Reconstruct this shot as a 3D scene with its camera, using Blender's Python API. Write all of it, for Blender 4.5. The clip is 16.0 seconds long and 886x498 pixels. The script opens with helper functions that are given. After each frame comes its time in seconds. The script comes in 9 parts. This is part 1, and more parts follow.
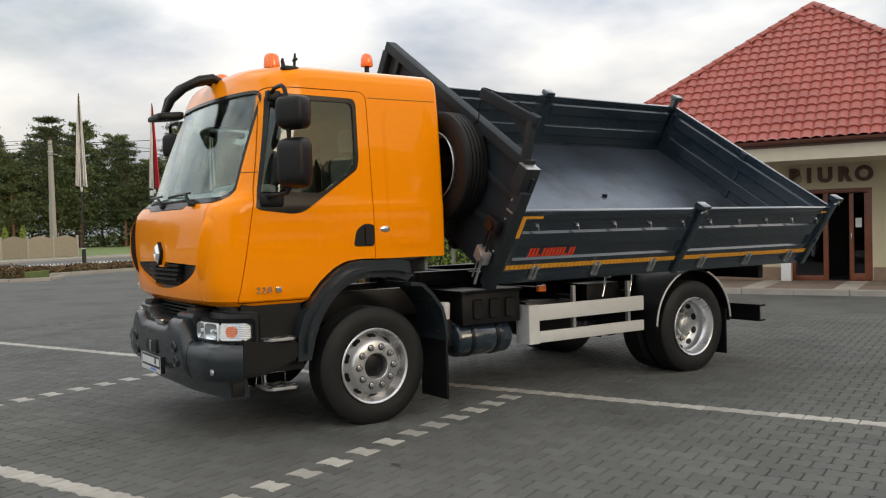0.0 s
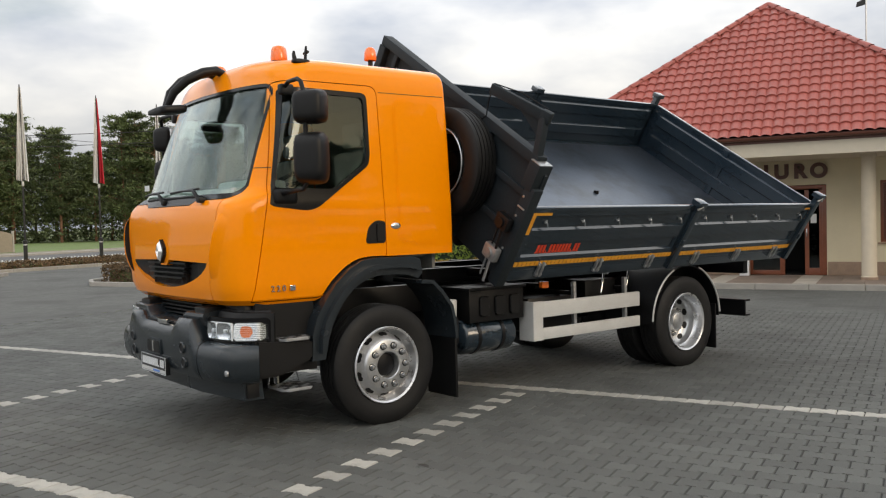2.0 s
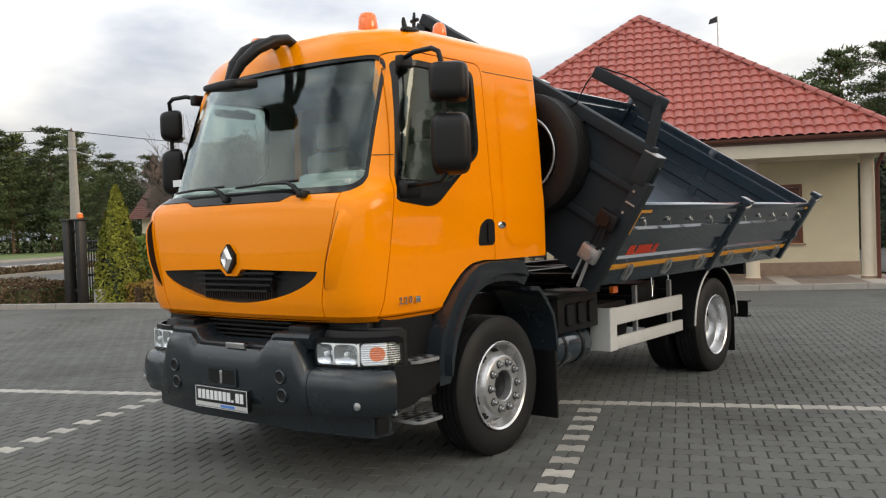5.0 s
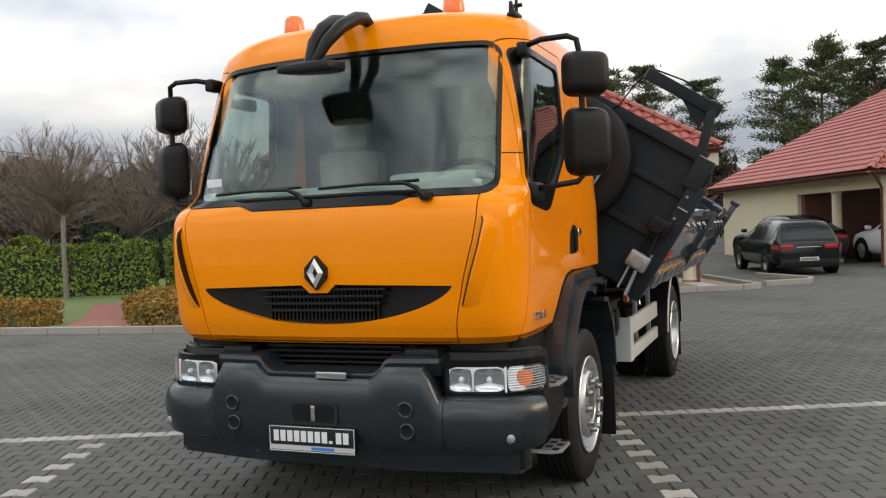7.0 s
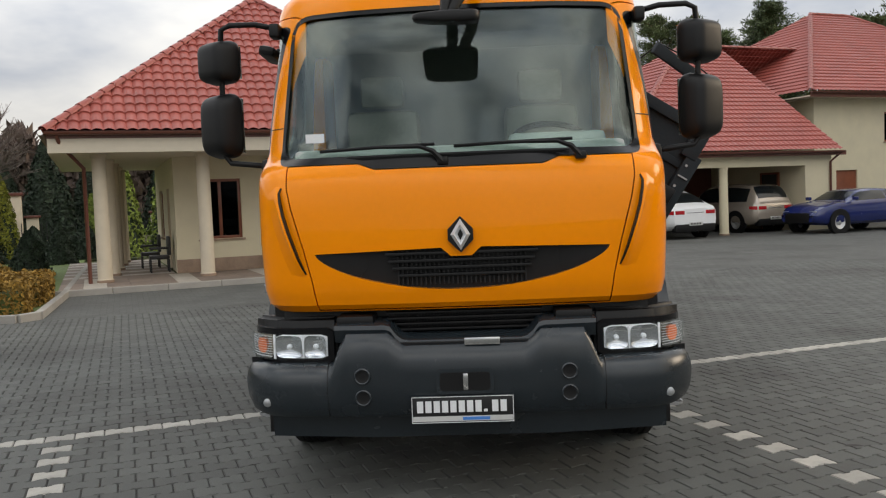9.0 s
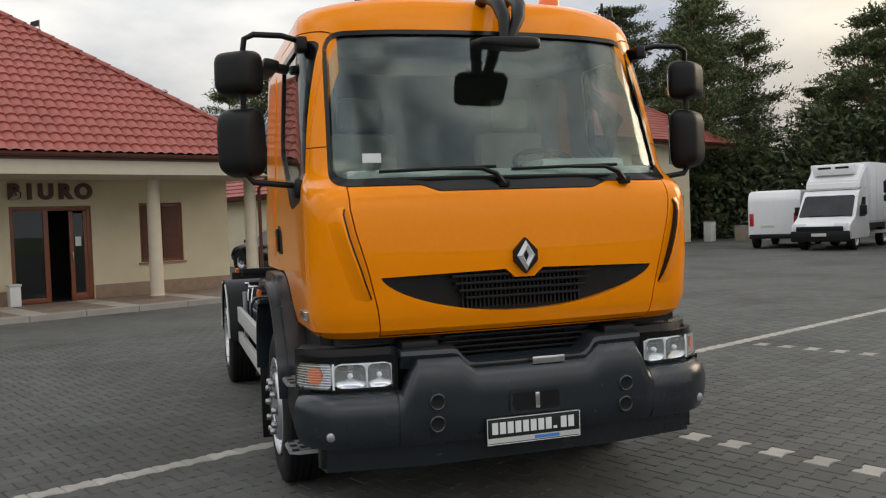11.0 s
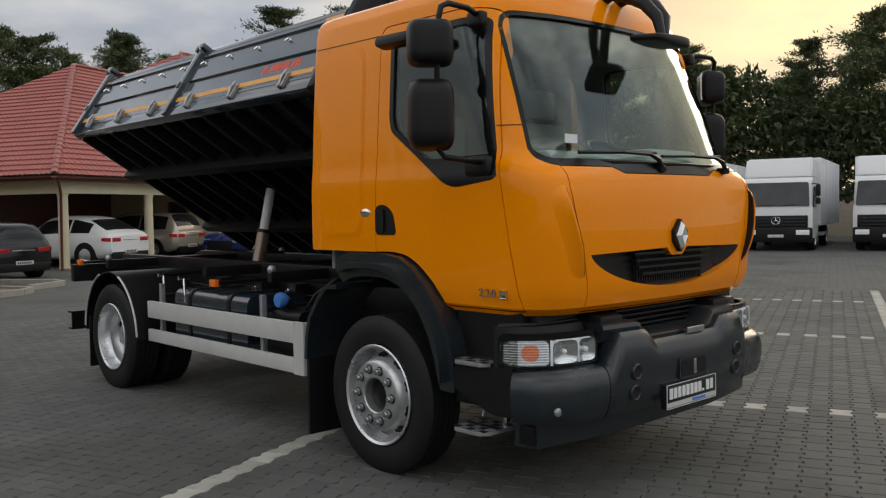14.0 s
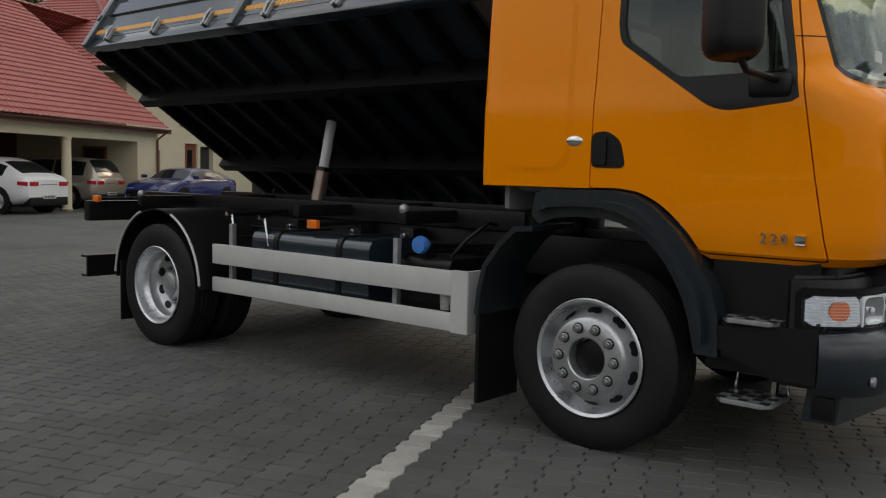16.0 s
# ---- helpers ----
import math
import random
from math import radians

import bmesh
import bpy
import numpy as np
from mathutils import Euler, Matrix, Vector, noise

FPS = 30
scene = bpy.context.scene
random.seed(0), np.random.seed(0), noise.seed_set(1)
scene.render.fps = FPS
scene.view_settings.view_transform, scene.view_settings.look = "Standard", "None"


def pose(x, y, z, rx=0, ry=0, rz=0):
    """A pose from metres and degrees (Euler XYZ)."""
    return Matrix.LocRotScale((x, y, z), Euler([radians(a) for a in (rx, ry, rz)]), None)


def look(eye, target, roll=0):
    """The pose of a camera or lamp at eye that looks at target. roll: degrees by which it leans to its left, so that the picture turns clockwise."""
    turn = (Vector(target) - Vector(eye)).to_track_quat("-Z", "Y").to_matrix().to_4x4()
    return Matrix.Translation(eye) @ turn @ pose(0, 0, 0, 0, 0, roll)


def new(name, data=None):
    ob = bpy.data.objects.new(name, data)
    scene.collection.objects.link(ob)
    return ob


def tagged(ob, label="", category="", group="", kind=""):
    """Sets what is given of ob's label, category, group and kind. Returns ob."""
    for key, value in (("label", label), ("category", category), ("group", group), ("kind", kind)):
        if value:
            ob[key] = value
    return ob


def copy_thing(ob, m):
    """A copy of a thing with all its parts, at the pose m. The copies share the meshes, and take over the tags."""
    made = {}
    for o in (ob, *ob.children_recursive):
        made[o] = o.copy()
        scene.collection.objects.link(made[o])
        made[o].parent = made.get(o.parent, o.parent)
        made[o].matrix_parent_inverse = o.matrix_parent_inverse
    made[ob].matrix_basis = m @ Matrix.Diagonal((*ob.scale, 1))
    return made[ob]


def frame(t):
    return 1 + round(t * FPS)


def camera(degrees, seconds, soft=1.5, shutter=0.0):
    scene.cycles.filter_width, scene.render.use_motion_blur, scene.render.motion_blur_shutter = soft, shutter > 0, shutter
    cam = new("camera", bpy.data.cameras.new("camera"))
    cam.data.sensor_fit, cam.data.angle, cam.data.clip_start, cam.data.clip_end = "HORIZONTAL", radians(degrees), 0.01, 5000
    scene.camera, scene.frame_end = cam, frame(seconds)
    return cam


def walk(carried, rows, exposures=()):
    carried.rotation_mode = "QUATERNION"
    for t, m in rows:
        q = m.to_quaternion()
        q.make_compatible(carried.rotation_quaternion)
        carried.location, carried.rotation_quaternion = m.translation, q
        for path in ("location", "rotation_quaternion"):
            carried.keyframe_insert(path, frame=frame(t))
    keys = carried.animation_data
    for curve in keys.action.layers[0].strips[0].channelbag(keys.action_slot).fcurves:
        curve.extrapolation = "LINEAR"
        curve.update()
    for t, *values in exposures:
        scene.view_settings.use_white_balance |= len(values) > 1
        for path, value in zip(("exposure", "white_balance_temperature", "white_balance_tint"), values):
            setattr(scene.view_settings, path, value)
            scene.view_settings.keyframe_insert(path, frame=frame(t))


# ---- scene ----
cam = camera(54.0, 16.0, 1.2)
PATH = [
    (0, (7.301, -3.529, 1.585), (5.653, -2.397, 1.533), -1.4),
    (0.5, (7.058, -3.686, 1.605), (5.442, -2.509, 1.569), -1.5),
    (1, (6.985, -3.817, 1.604), (5.389, -2.612, 1.587), -1.5),
    (1.5, (6.961, -3.9, 1.619), (5.376, -2.679, 1.59), -1.3),
    (2, (6.901, -3.95, 1.61), (5.334, -2.709, 1.544), -1.4),
    (2.5, (6.561, -4.022, 1.565), (5.039, -2.728, 1.465), -1.4),
    (3, (6.188, -4.126, 1.577), (4.711, -2.781, 1.477), -1.0),
    (3.5, (5.848, -4.355, 1.606), (4.425, -2.951, 1.527), -0.9),
    (4, (5.487, -4.501, 1.576), (4.118, -3.044, 1.514), -1.1),
    (4.5, (5.0, -4.731, 1.568), (3.692, -3.22, 1.512), -1.6),
    (5, (4.605, -4.959, 1.583), (3.369, -3.388, 1.53), -2.0),
    (5.2, (4.346, -5.03, 1.586), (3.152, -3.426, 1.527), -2.3),
    (7.3, (2.067, -5.59, 1.67), (1.436, -3.693, 1.593), -1.7),
    (7.5, (1.796, -5.627, 1.691), (1.249, -3.706, 1.594), -1.3),
    (8, (1.193, -5.759, 1.615), (0.826, -3.794, 1.558), -1.5),
    (8.5, (0.641, -5.921, 1.614), (0.425, -3.934, 1.528), -1.6),
    (8.7, (0.441, -5.912, 1.604), (0.271, -3.922, 1.488), -1.9),
    (10.8, (-1.619, -5.695, 1.603), (-1.087, -3.768, 1.532), -2.2),
    (11, (-1.776, -5.639, 1.62), (-1.175, -3.733, 1.553), -2.1),
    (11.5, (-2.274, -5.363, 1.624), (-1.495, -3.522, 1.57), -1.5),
    (12, (-2.787, -5.182, 1.628), (-1.855, -3.413, 1.574), -1.1),
    (12.5, (-3.204, -4.904, 1.619), (-2.139, -3.213, 1.541), -1.1),
    (13, (-3.666, -4.716, 1.604), (-2.503, -3.093, 1.495), -1.2),
    (13.5, (-4.088, -4.489, 1.569), (-2.812, -2.954, 1.453), -1.2),
    (14, (-4.434, -4.139, 1.578), (-3.07, -2.679, 1.491), -0.9),
    (14.5, (-4.827, -3.768, 1.583), (-3.415, -2.352, 1.523), -0.2),
    (15, (-4.962, -3.344, 1.527), (-3.517, -1.961, 1.473), 0.4),
    (15.5, (-5.054, -2.741, 1.448), (-3.564, -1.409, 1.36), 1.0),
    (16, (-5.011, -2.241, 1.382), (-3.475, -0.97, 1.213), 1.4),
]
walk(cam, [(t, look(eye, target, roll)) for t, eye, target, roll in PATH],
     exposures=[(0, 0.76, 6850, 10), (2.5, 0.85, 6850, 10), (3.5, 0.71, 6850, 10), (5, 0.93, 6850, 10), (8.5, 0.81, 6850, 10), (11, 0.54, 6850, 10), (12, 0.72, 6850, 10), (13, 0.39, 6850, 10), (13.5, 0.57, 6850, 10), (14, 0.30, 6850, 10), (14.5, -0.23, 6850, 10), (15, -0.20, 6850, 10), (16, 0.23, 6850, 10)])

# ---- light ----
SUN_AZ = radians(12)          # towards the low western sky, measured from +x
world = bpy.data.worlds.new("sky")
scene.world = world
world.use_nodes = True
wn, wl = world.node_tree.nodes, world.node_tree.links
wn.clear()
w_out = wn.new("ShaderNodeOutputWorld")
w_bg = wn.new("ShaderNodeBackground")
w_sky = wn.new("ShaderNodeTexSky")
w_sky.sky_type = "NISHITA"
w_sky.sun_disc = False
w_sky.sun_elevation = radians(5)
w_sky.sun_rotation = radians(90) - SUN_AZ
w_sky.air_density, w_sky.dust_density = 1.0, 2.0
w_co = wn.new("ShaderNodeTexCoord")
w_map = wn.new("ShaderNodeMapping")
w_map.inputs["Scale"].default_value = (1.0, 1.0, 2.6)
w_n = wn.new("ShaderNodeTexNoise")
w_n.inputs["Scale"].default_value, w_n.inputs["Detail"].default_value = 1.6, 7.0
w_n.inputs["Roughness"].default_value = 0.55
w_ramp = wn.new("ShaderNodeValToRGB")
w_ramp.color_ramp.elements[0].position, w_ramp.color_ramp.elements[1].position = 0.36, 0.56
w_ramp.color_ramp.elements[0].color = (0.12, 0.12, 0.12, 1)
w_n2 = wn.new("ShaderNodeTexNoise")
w_n2.inputs["Scale"].default_value, w_n2.inputs["Detail"].default_value = 2.8, 6.0
w_r2 = wn.new("ShaderNodeValToRGB")
w_r2.color_ramp.elements[0].position, w_r2.color_ramp.elements[1].position = 0.38, 0.64
w_r2.color_ramp.elements[0].color = (4.5, 5.0, 5.9, 1)
w_r2.color_ramp.elements[1].color = (9.9, 9.9, 9.7, 1)
w_mix = wn.new("ShaderNodeMix")
w_mix.data_type = "RGBA"
wl.new(w_co.outputs["Generated"], w_map.inputs["Vector"])
wl.new(w_map.outputs[0], w_n.inputs["Vector"])
wl.new(w_map.outputs[0], w_n2.inputs["Vector"])
w_low = wn.new("ShaderNodeMapRange")
w_low.inputs["From Min"].default_value, w_low.inputs["From Max"].default_value = 0.05, 0.75
w_low.inputs["To Min"].default_value, w_low.inputs["To Max"].default_value = 0.16, -0.05
w_add = wn.new("ShaderNodeMath")
wl.new(w_n.outputs[0], w_add.inputs[0])
wl.new(w_low.outputs[0], w_add.inputs[1])
wl.new(w_add.outputs[0], w_ramp.inputs[0])
wl.new(w_n2.outputs[0], w_r2.inputs[0])
wl.new(w_ramp.outputs[0], w_mix.inputs[0])
wl.new(w_sky.outputs[0], w_mix.inputs[6])
w_sep = wn.new("ShaderNodeSeparateXYZ")
wl.new(w_co.outputs["Generated"], w_sep.inputs[0])
w_rng = wn.new("ShaderNodeMapRange")
w_rng.inputs["From Min"].default_value, w_rng.inputs["From Max"].default_value = 0.08, 0.60
w_rng.inputs["To Min"].default_value, w_rng.inputs["To Max"].default_value = 0.48, 1.54
wl.new(w_sep.outputs[2], w_rng.inputs["Value"])
wl.new(w_sep.outputs[2], w_low.inputs["Value"])
w_sc = wn.new("ShaderNodeVectorMath")
w_sc.operation = "SCALE"
w_dot = wn.new("ShaderNodeVectorMath")
w_dot.operation = "DOT_PRODUCT"
w_dot.inputs[1].default_value = (math.cos(SUN_AZ), math.sin(SUN_AZ), 0.08)
wl.new(w_co.outputs["Generated"], w_dot.inputs[0])
w_near = wn.new("ShaderNodeMapRange")
w_near.inputs["From Min"].default_value, w_near.inputs["From Max"].default_value = 0.70, 1.0
w_near.inputs["To Max"].default_value = 0.85
wl.new(w_dot.outputs["Value"], w_near.inputs["Value"])
w_warm = wn.new("ShaderNodeMix")
w_warm.data_type = "RGBA"
w_warm.inputs[7].default_value = (8.6, 7.1, 4.7, 1)
wl.new(w_near.outputs[0], w_warm.inputs[0])
wl.new(w_r2.outputs[0], w_sc.inputs[0])
wl.new(w_rng.outputs[0], w_sc.inputs["Scale"])
wl.new(w_sc.outputs[0], w_warm.inputs[6])
wl.new(w_warm.outputs[2], w_mix.inputs[7])
wl.new(w_mix.outputs[2], w_bg.inputs[0])
w_bg.inputs["Strength"].default_value = 0.10
wl.new(w_bg.outputs[0], w_out.inputs[0])

sun = new("sun", bpy.data.lights.new("sun", "SUN"))
sun.data.energy, sun.data.angle, sun.data.color = 0.6, radians(25), (1.0, 0.86, 0.7)
sun.matrix_world = look((40 * math.cos(SUN_AZ), 40 * math.sin(SUN_AZ), 12), (0, 0, 0))


# ---- materials ----
def material(name, color, rough=0.5, metal=0.0, vary=0.12, scale=6.0, fine=90.0, bump=0.0, bump_scale=None,
             coat=0.0, island=0.0, rand=0.0, spec=0.5, dirt=None, dirt_amount=0.0, dirt_scale=1.2):
    """Principled surface with a coarse and a fine variation, wear and relief at real size."""
    m = bpy.data.materials.new(name)
    m.use_nodes = True
    n, l = m.node_tree.nodes, m.node_tree.links
    b = n["Principled BSDF"]
    co = n.new("ShaderNodeTexCoord")
    big = n.new("ShaderNodeTexNoise")
    big.inputs["Scale"].default_value, big.inputs["Detail"].default_value = scale, 5.0
    small = n.new("ShaderNodeTexNoise")
    small.inputs["Scale"].default_value, small.inputs["Detail"].default_value = fine, 3.0
    l.new(co.outputs["Object"], big.inputs["Vector"])
    l.new(co.outputs["Object"], small.inputs["Vector"])
    add = n.new("ShaderNodeMath")
    add.operation = "ADD"
    l.new(big.outputs[0], add.inputs[0])
    l.new(small.outputs[0], add.inputs[1])
    last = add.outputs[0]
    low = 0.0
    if island or rand:
        src = n.new("ShaderNodeNewGeometry") if island else n.new("ShaderNodeObjectInfo")
        mul = n.new("ShaderNodeMath")
        mul.operation = "MULTIPLY_ADD"
        l.new(src.outputs["Random Per Island" if island else "Random"], mul.inputs[0])
        mul.inputs[1].default_value = island or rand
        l.new(last, mul.inputs[2])
        last, low = mul.outputs[0], (island or rand) / 2
    rng = n.new("ShaderNodeMapRange")
    rng.inputs["From Min"].default_value, rng.inputs["From Max"].default_value = 0.5 + low, 1.5 + low
    rng.inputs["To Min"].default_value, rng.inputs["To Max"].default_value = 1 - vary * 1.6, 1 + vary * 1.6
    rng.clamp = False
    l.new(last, rng.inputs["Value"])
    hsv = n.new("ShaderNodeHueSaturation")
    hsv.inputs["Color"].default_value = (*color, 1)
    l.new(rng.outputs[0], hsv.inputs["Value"])
    col = hsv.outputs[0]
    if dirt:
        dn = n.new("ShaderNodeTexNoise")
        dn.inputs["Scale"].default_value, dn.inputs["Detail"].default_value, dn.inputs["Roughness"].default_value = dirt_scale, 6.0, 0.65
        l.new(co.outputs["Object"], dn.inputs["Vector"])
        dr = n.new("ShaderNodeMapRange")
        dr.inputs["From Min"].default_value, dr.inputs["From Max"].default_value = 0.48, 0.72
        dr.inputs["To Max"].default_value = dirt_amount
        l.new(dn.outputs[0], dr.inputs["Value"])
        mx = n.new("ShaderNodeMix")
        mx.data_type = "RGBA"
        l.new(dr.outputs[0], mx.inputs[0])
        l.new(col, mx.inputs[6])
        mx.inputs[7].default_value = (*dirt, 1)
        col = mx.outputs[2]
    l.new(col, b.inputs["Base Color"])
    rr = n.new("ShaderNodeMapRange")
    rr.inputs["To Min"].default_value, rr.inputs["To Max"].default_value = max(0.02, rough * 0.8), min(1.0, rough * 1.2)
    l.new(big.outputs[0], rr.inputs["Value"])
    l.new(rr.outputs[0], b.inputs["Roughness"])
    b.inputs["Metallic"].default_value = metal
    b.inputs["Specular IOR Level"].default_value = spec
    b.inputs["Coat Weight"].default_value = coat
    b.inputs["Coat Roughness"].default_value = 0.03
    if bump:
        bn = n.new("ShaderNodeTexNoise")
        bn.inputs["Scale"].default_value, bn.inputs["Detail"].default_value = bump_scale or fine, 4.0
        l.new(co.outputs["Object"], bn.inputs["Vector"])
        bp = n.new("ShaderNodeBump")
        bp.inputs["Strength"].default_value, bp.inputs["Distance"].default_value = 0.6, bump
        l.new(bn.outputs[0], bp.inputs["Height"])
        l.new(bp.outputs[0], b.inputs["Normal"])
    return m


def glass(name, tint=(0.9, 0.95, 0.93), rough=0.0, gloss=1.5):
    m = bpy.data.materials.new(name)
    m.use_nodes = True
    n, l = m.node_tree.nodes, m.node_tree.links
    n.remove(n["Principled BSDF"])
    out = n["Material Output"]
    t = n.new("ShaderNodeBsdfTransparent")
    t.inputs[0].default_value = (*tint, 1)
    g = n.new("ShaderNodeBsdfGlossy")
    g.inputs["Roughness"].default_value = rough
    g.inputs["Color"].default_value = (0.90, 0.95, 0.94, 1)
    fr = n.new("ShaderNodeLayerWeight")
    fr.inputs[0].default_value = 0.5
    pw = n.new("ShaderNodeMath")
    pw.operation = "POWER"
    pw.inputs[1].default_value = 5.0
    l.new(fr.outputs["Facing"], pw.inputs[0])
    mul = n.new("ShaderNodeMath")
    mul.operation = "MULTIPLY_ADD"
    mul.inputs[1].default_value, mul.inputs[2].default_value = 0.96 * gloss, 0.04 * gloss
    mix = n.new("ShaderNodeMixShader")
    l.new(pw.outputs[0], mul.inputs[0])
    cap = n.new("ShaderNodeMath")
    cap.operation = "MINIMUM"
    cap.inputs[1].default_value = 0.50
    l.new(mul.outputs[0], cap.inputs[0])
    l.new(cap.outputs[0], mix.inputs[0])
    l.new(t.outputs[0], mix.inputs[1])
    l.new(g.outputs[0], mix.inputs[2])
    l.new(mix.outputs[0], out.inputs[0])
    return m


ORANGE = material("orange lacquer", (0.98, 0.285, 0.001), 0.30, vary=0.02, scale=1.5, fine=30, spec=0.06, coat=0.88, bump=0.0005, bump_scale=3.0)
ORANGE.node_tree.nodes["Principled BSDF"].inputs["Coat IOR"].default_value = 1.32
BLACK = material("black plastic", (0.006, 0.006, 0.0065), 0.45, vary=0.15, bump=0.0004, bump_scale=400, spec=0.3)
GLOSSBK = material("glossy black trim", (0.005, 0.005, 0.006), 0.22, vary=0.1, spec=0.3)
SATIN = material("satin chrome", (0.80, 0.81, 0.82), 0.25, metal=0.35, vary=0.04)
FIN = material("dark cooler fin", (0.018, 0.018, 0.019), 0.5, metal=0.3, vary=0.2)
NUT = material("grey wheel nut", (0.36, 0.365, 0.37), 0.25, metal=0.8, vary=0.12)
RIMLIP = material("bright rim lip", (0.66, 0.67, 0.69), 0.28, metal=0.7, vary=0.08, scale=8)
GREYPL = material("dark grey bumper plastic", (0.015, 0.021, 0.026), 0.26, vary=0.12, bump=0.0003, bump_scale=300, spec=0.6, dirt=(0.022, 0.026, 0.03), dirt_amount=0.3, dirt_scale=3)
STEEL = material("dark grey painted steel", (0.015, 0.026, 0.038), 0.20, vary=0.14, scale=3, coat=0.7, dirt=(0.09, 0.09, 0.085), dirt_amount=0.15)
HEADST = material("matt grey steel paint", (0.020, 0.026, 0.031), 0.62, vary=0.16, scale=3, spec=0.2)
FLOORST = material("worn steel floor", (0.10, 0.125, 0.165), 0.32, metal=0.7, vary=0.22, scale=2.2, bump=0.006, bump_scale=3.5, dirt=(0.035, 0.038, 0.042), dirt_amount=0.85, dirt_scale=1.6)
# base colour taken near black to hold the shade under the tipped body
UNDER = material("shade-darkened underside steel", (0.007, 0.0075, 0.008), 0.6, vary=0.25, spec=0.2, dirt=(0.018, 0.017, 0.016), dirt_amount=0.3)
CHASSIS = material("black chassis paint", (0.007, 0.007, 0.008), 0.38, vary=0.2, spec=0.3, dirt=(0.025, 0.023, 0.021), dirt_amount=0.35)
TYRE = material("tyre rubber", (0.007, 0.007, 0.0075), 0.62, vary=0.18, bump=0.0006, spec=0.35, dirt=(0.028, 0.026, 0.023), dirt_amount=0.3, dirt_scale=4)
RIM = material("silver rim paint", (0.56, 0.57, 0.58), 0.30, metal=0.75, vary=0.12, scale=8, dirt=(0.16, 0.155, 0.15), dirt_amount=0.35, dirt_scale=9)
CHROME = material("chrome", (0.72, 0.73, 0.74), 0.12, metal=1.0, vary=0.05)
GALV = material("galvanised steel", (0.42, 0.43, 0.44), 0.4, metal=0.7, vary=0.18, scale=20)
ALU = material("pale painted aluminium", (0.60, 0.60, 0.585), 0.40, metal=0.1, vary=0.06, dirt=(0.4, 0.39, 0.37), dirt_amount=0.3)
AMBER = material("amber plastic", (0.90, 0.19, 0.02), 0.2, vary=0.05, coat=0.6)
REDPL = material("red plastic", (0.42, 0.012, 0.018), 0.2, vary=0.05, coat=0.5)
REFLECT = material("lamp mirror", (0.74, 0.75, 0.76), 0.10, metal=0.95, vary=0.05, scale=25)
LAMPW = material("lamp reflector", (0.93, 0.94, 0.95), 0.40, metal=0.0, vary=0.15, scale=30)
WHITE = material("white paint", (0.78, 0.79, 0.80), 0.32, vary=0.03, coat=0.4)
TARPW = material("white box body", (0.74, 0.75, 0.77), 0.5, vary=0.04, scale=2)
REDTXT = material("red lettering film", (0.75, 0.06, 0.02), 0.4, vary=0.08)
YELLOWR = material("yellow reflective film", (0.80, 0.36, 0.03), 0.35, vary=0.12, fine=200)
BLUEPL = material("blue plastic cap", (0.06, 0.22, 0.62), 0.35, vary=0.05)
PLATEBK = material("black plate face", (0.01, 0.01, 0.011), 0.35, vary=0.1)
SEATM = material("grey cab fabric", (0.24, 0.245, 0.24), 0.85, vary=0.15, bump=0.001)
SEATF = material("beige seat cover", (0.34, 0.31, 0.27), 0.85, vary=0.15, bump=0.001)
DASH = material("grey dashboard plastic", (0.44, 0.46, 0.44), 0.6, vary=0.08)
GLASS = glass("cab glass", (0.80, 0.87, 0.845), 0.0, 1.25)
DGLASS = glass("side window glass", (0.66, 0.71, 0.69), 0.0, 1.2)
HGLASS = glass("headlamp glass", (0.97, 0.98, 0.99), 0.0, 0.9)
WINGL = glass("house glass", (0.35, 0.38, 0.40))
CREAM = material("cream render", (0.66, 0.59, 0.42), 0.9, vary=0.05, scale=2, fine=120, bump=0.002, dirt=(0.52, 0.46, 0.34), dirt_amount=0.25)
PILLAR = material("beige pillar plaster", (0.62, 0.54, 0.42), 0.85, vary=0.06, fine=100, bump=0.002)
SOFFIT = material("pale soffit board", (0.58, 0.52, 0.42), 0.8, vary=0.05)
PLINTH = material("brown stone plinth", (0.30, 0.21, 0.15), 0.8, vary=0.2, fine=60, bump=0.004)
ROOF = material("red metal roof tiles", (0.35, 0.088, 0.068), 0.45, vary=0.10, scale=1.2, fine=25, dirt=(0.22, 0.045, 0.035), dirt_amount=0.5, dirt_scale=0.8)
GUTTER = material("brown gutter", (0.13, 0.045, 0.03), 0.4, vary=0.1)
WOOD = material("red-brown window wood", (0.22, 0.065, 0.03), 0.4, vary=0.2, scale=3, fine=50, coat=0.2)
SHUTTER = material("brown roller blind", (0.13, 0.045, 0.028), 0.6, vary=0.12)
# near-black that stands in for the shade inside rooms and openings
SHADEIN = material("interior shade", (0.03, 0.028, 0.026), 0.9, vary=0.2)
SIGN = material("dark brown letters", (0.09, 0.035, 0.025), 0.45, vary=0.1)
PAVE = material("grey concrete paver", (0.110, 0.113, 0.106), 0.80, vary=0.16, scale=0.5, fine=160, bump=0.002, bump_scale=160, island=0.5, spec=0.28, dirt=(0.052, 0.051, 0.047), dirt_amount=0.85, dirt_scale=0.45)
PAVEOB = material("grey concrete paver piece", (0.110, 0.113, 0.106), 0.80, vary=0.16, scale=0.5, fine=160, bump=0.002, bump_scale=160, rand=0.5, spec=0.28)
JOINT = material("sandy joint", (0.034, 0.033, 0.030), 0.95, vary=0.2, bump=0.003)
KERB = material("concrete kerb", (0.33, 0.31, 0.28), 0.85, vary=0.12, fine=100, bump=0.003, rand=0.4)
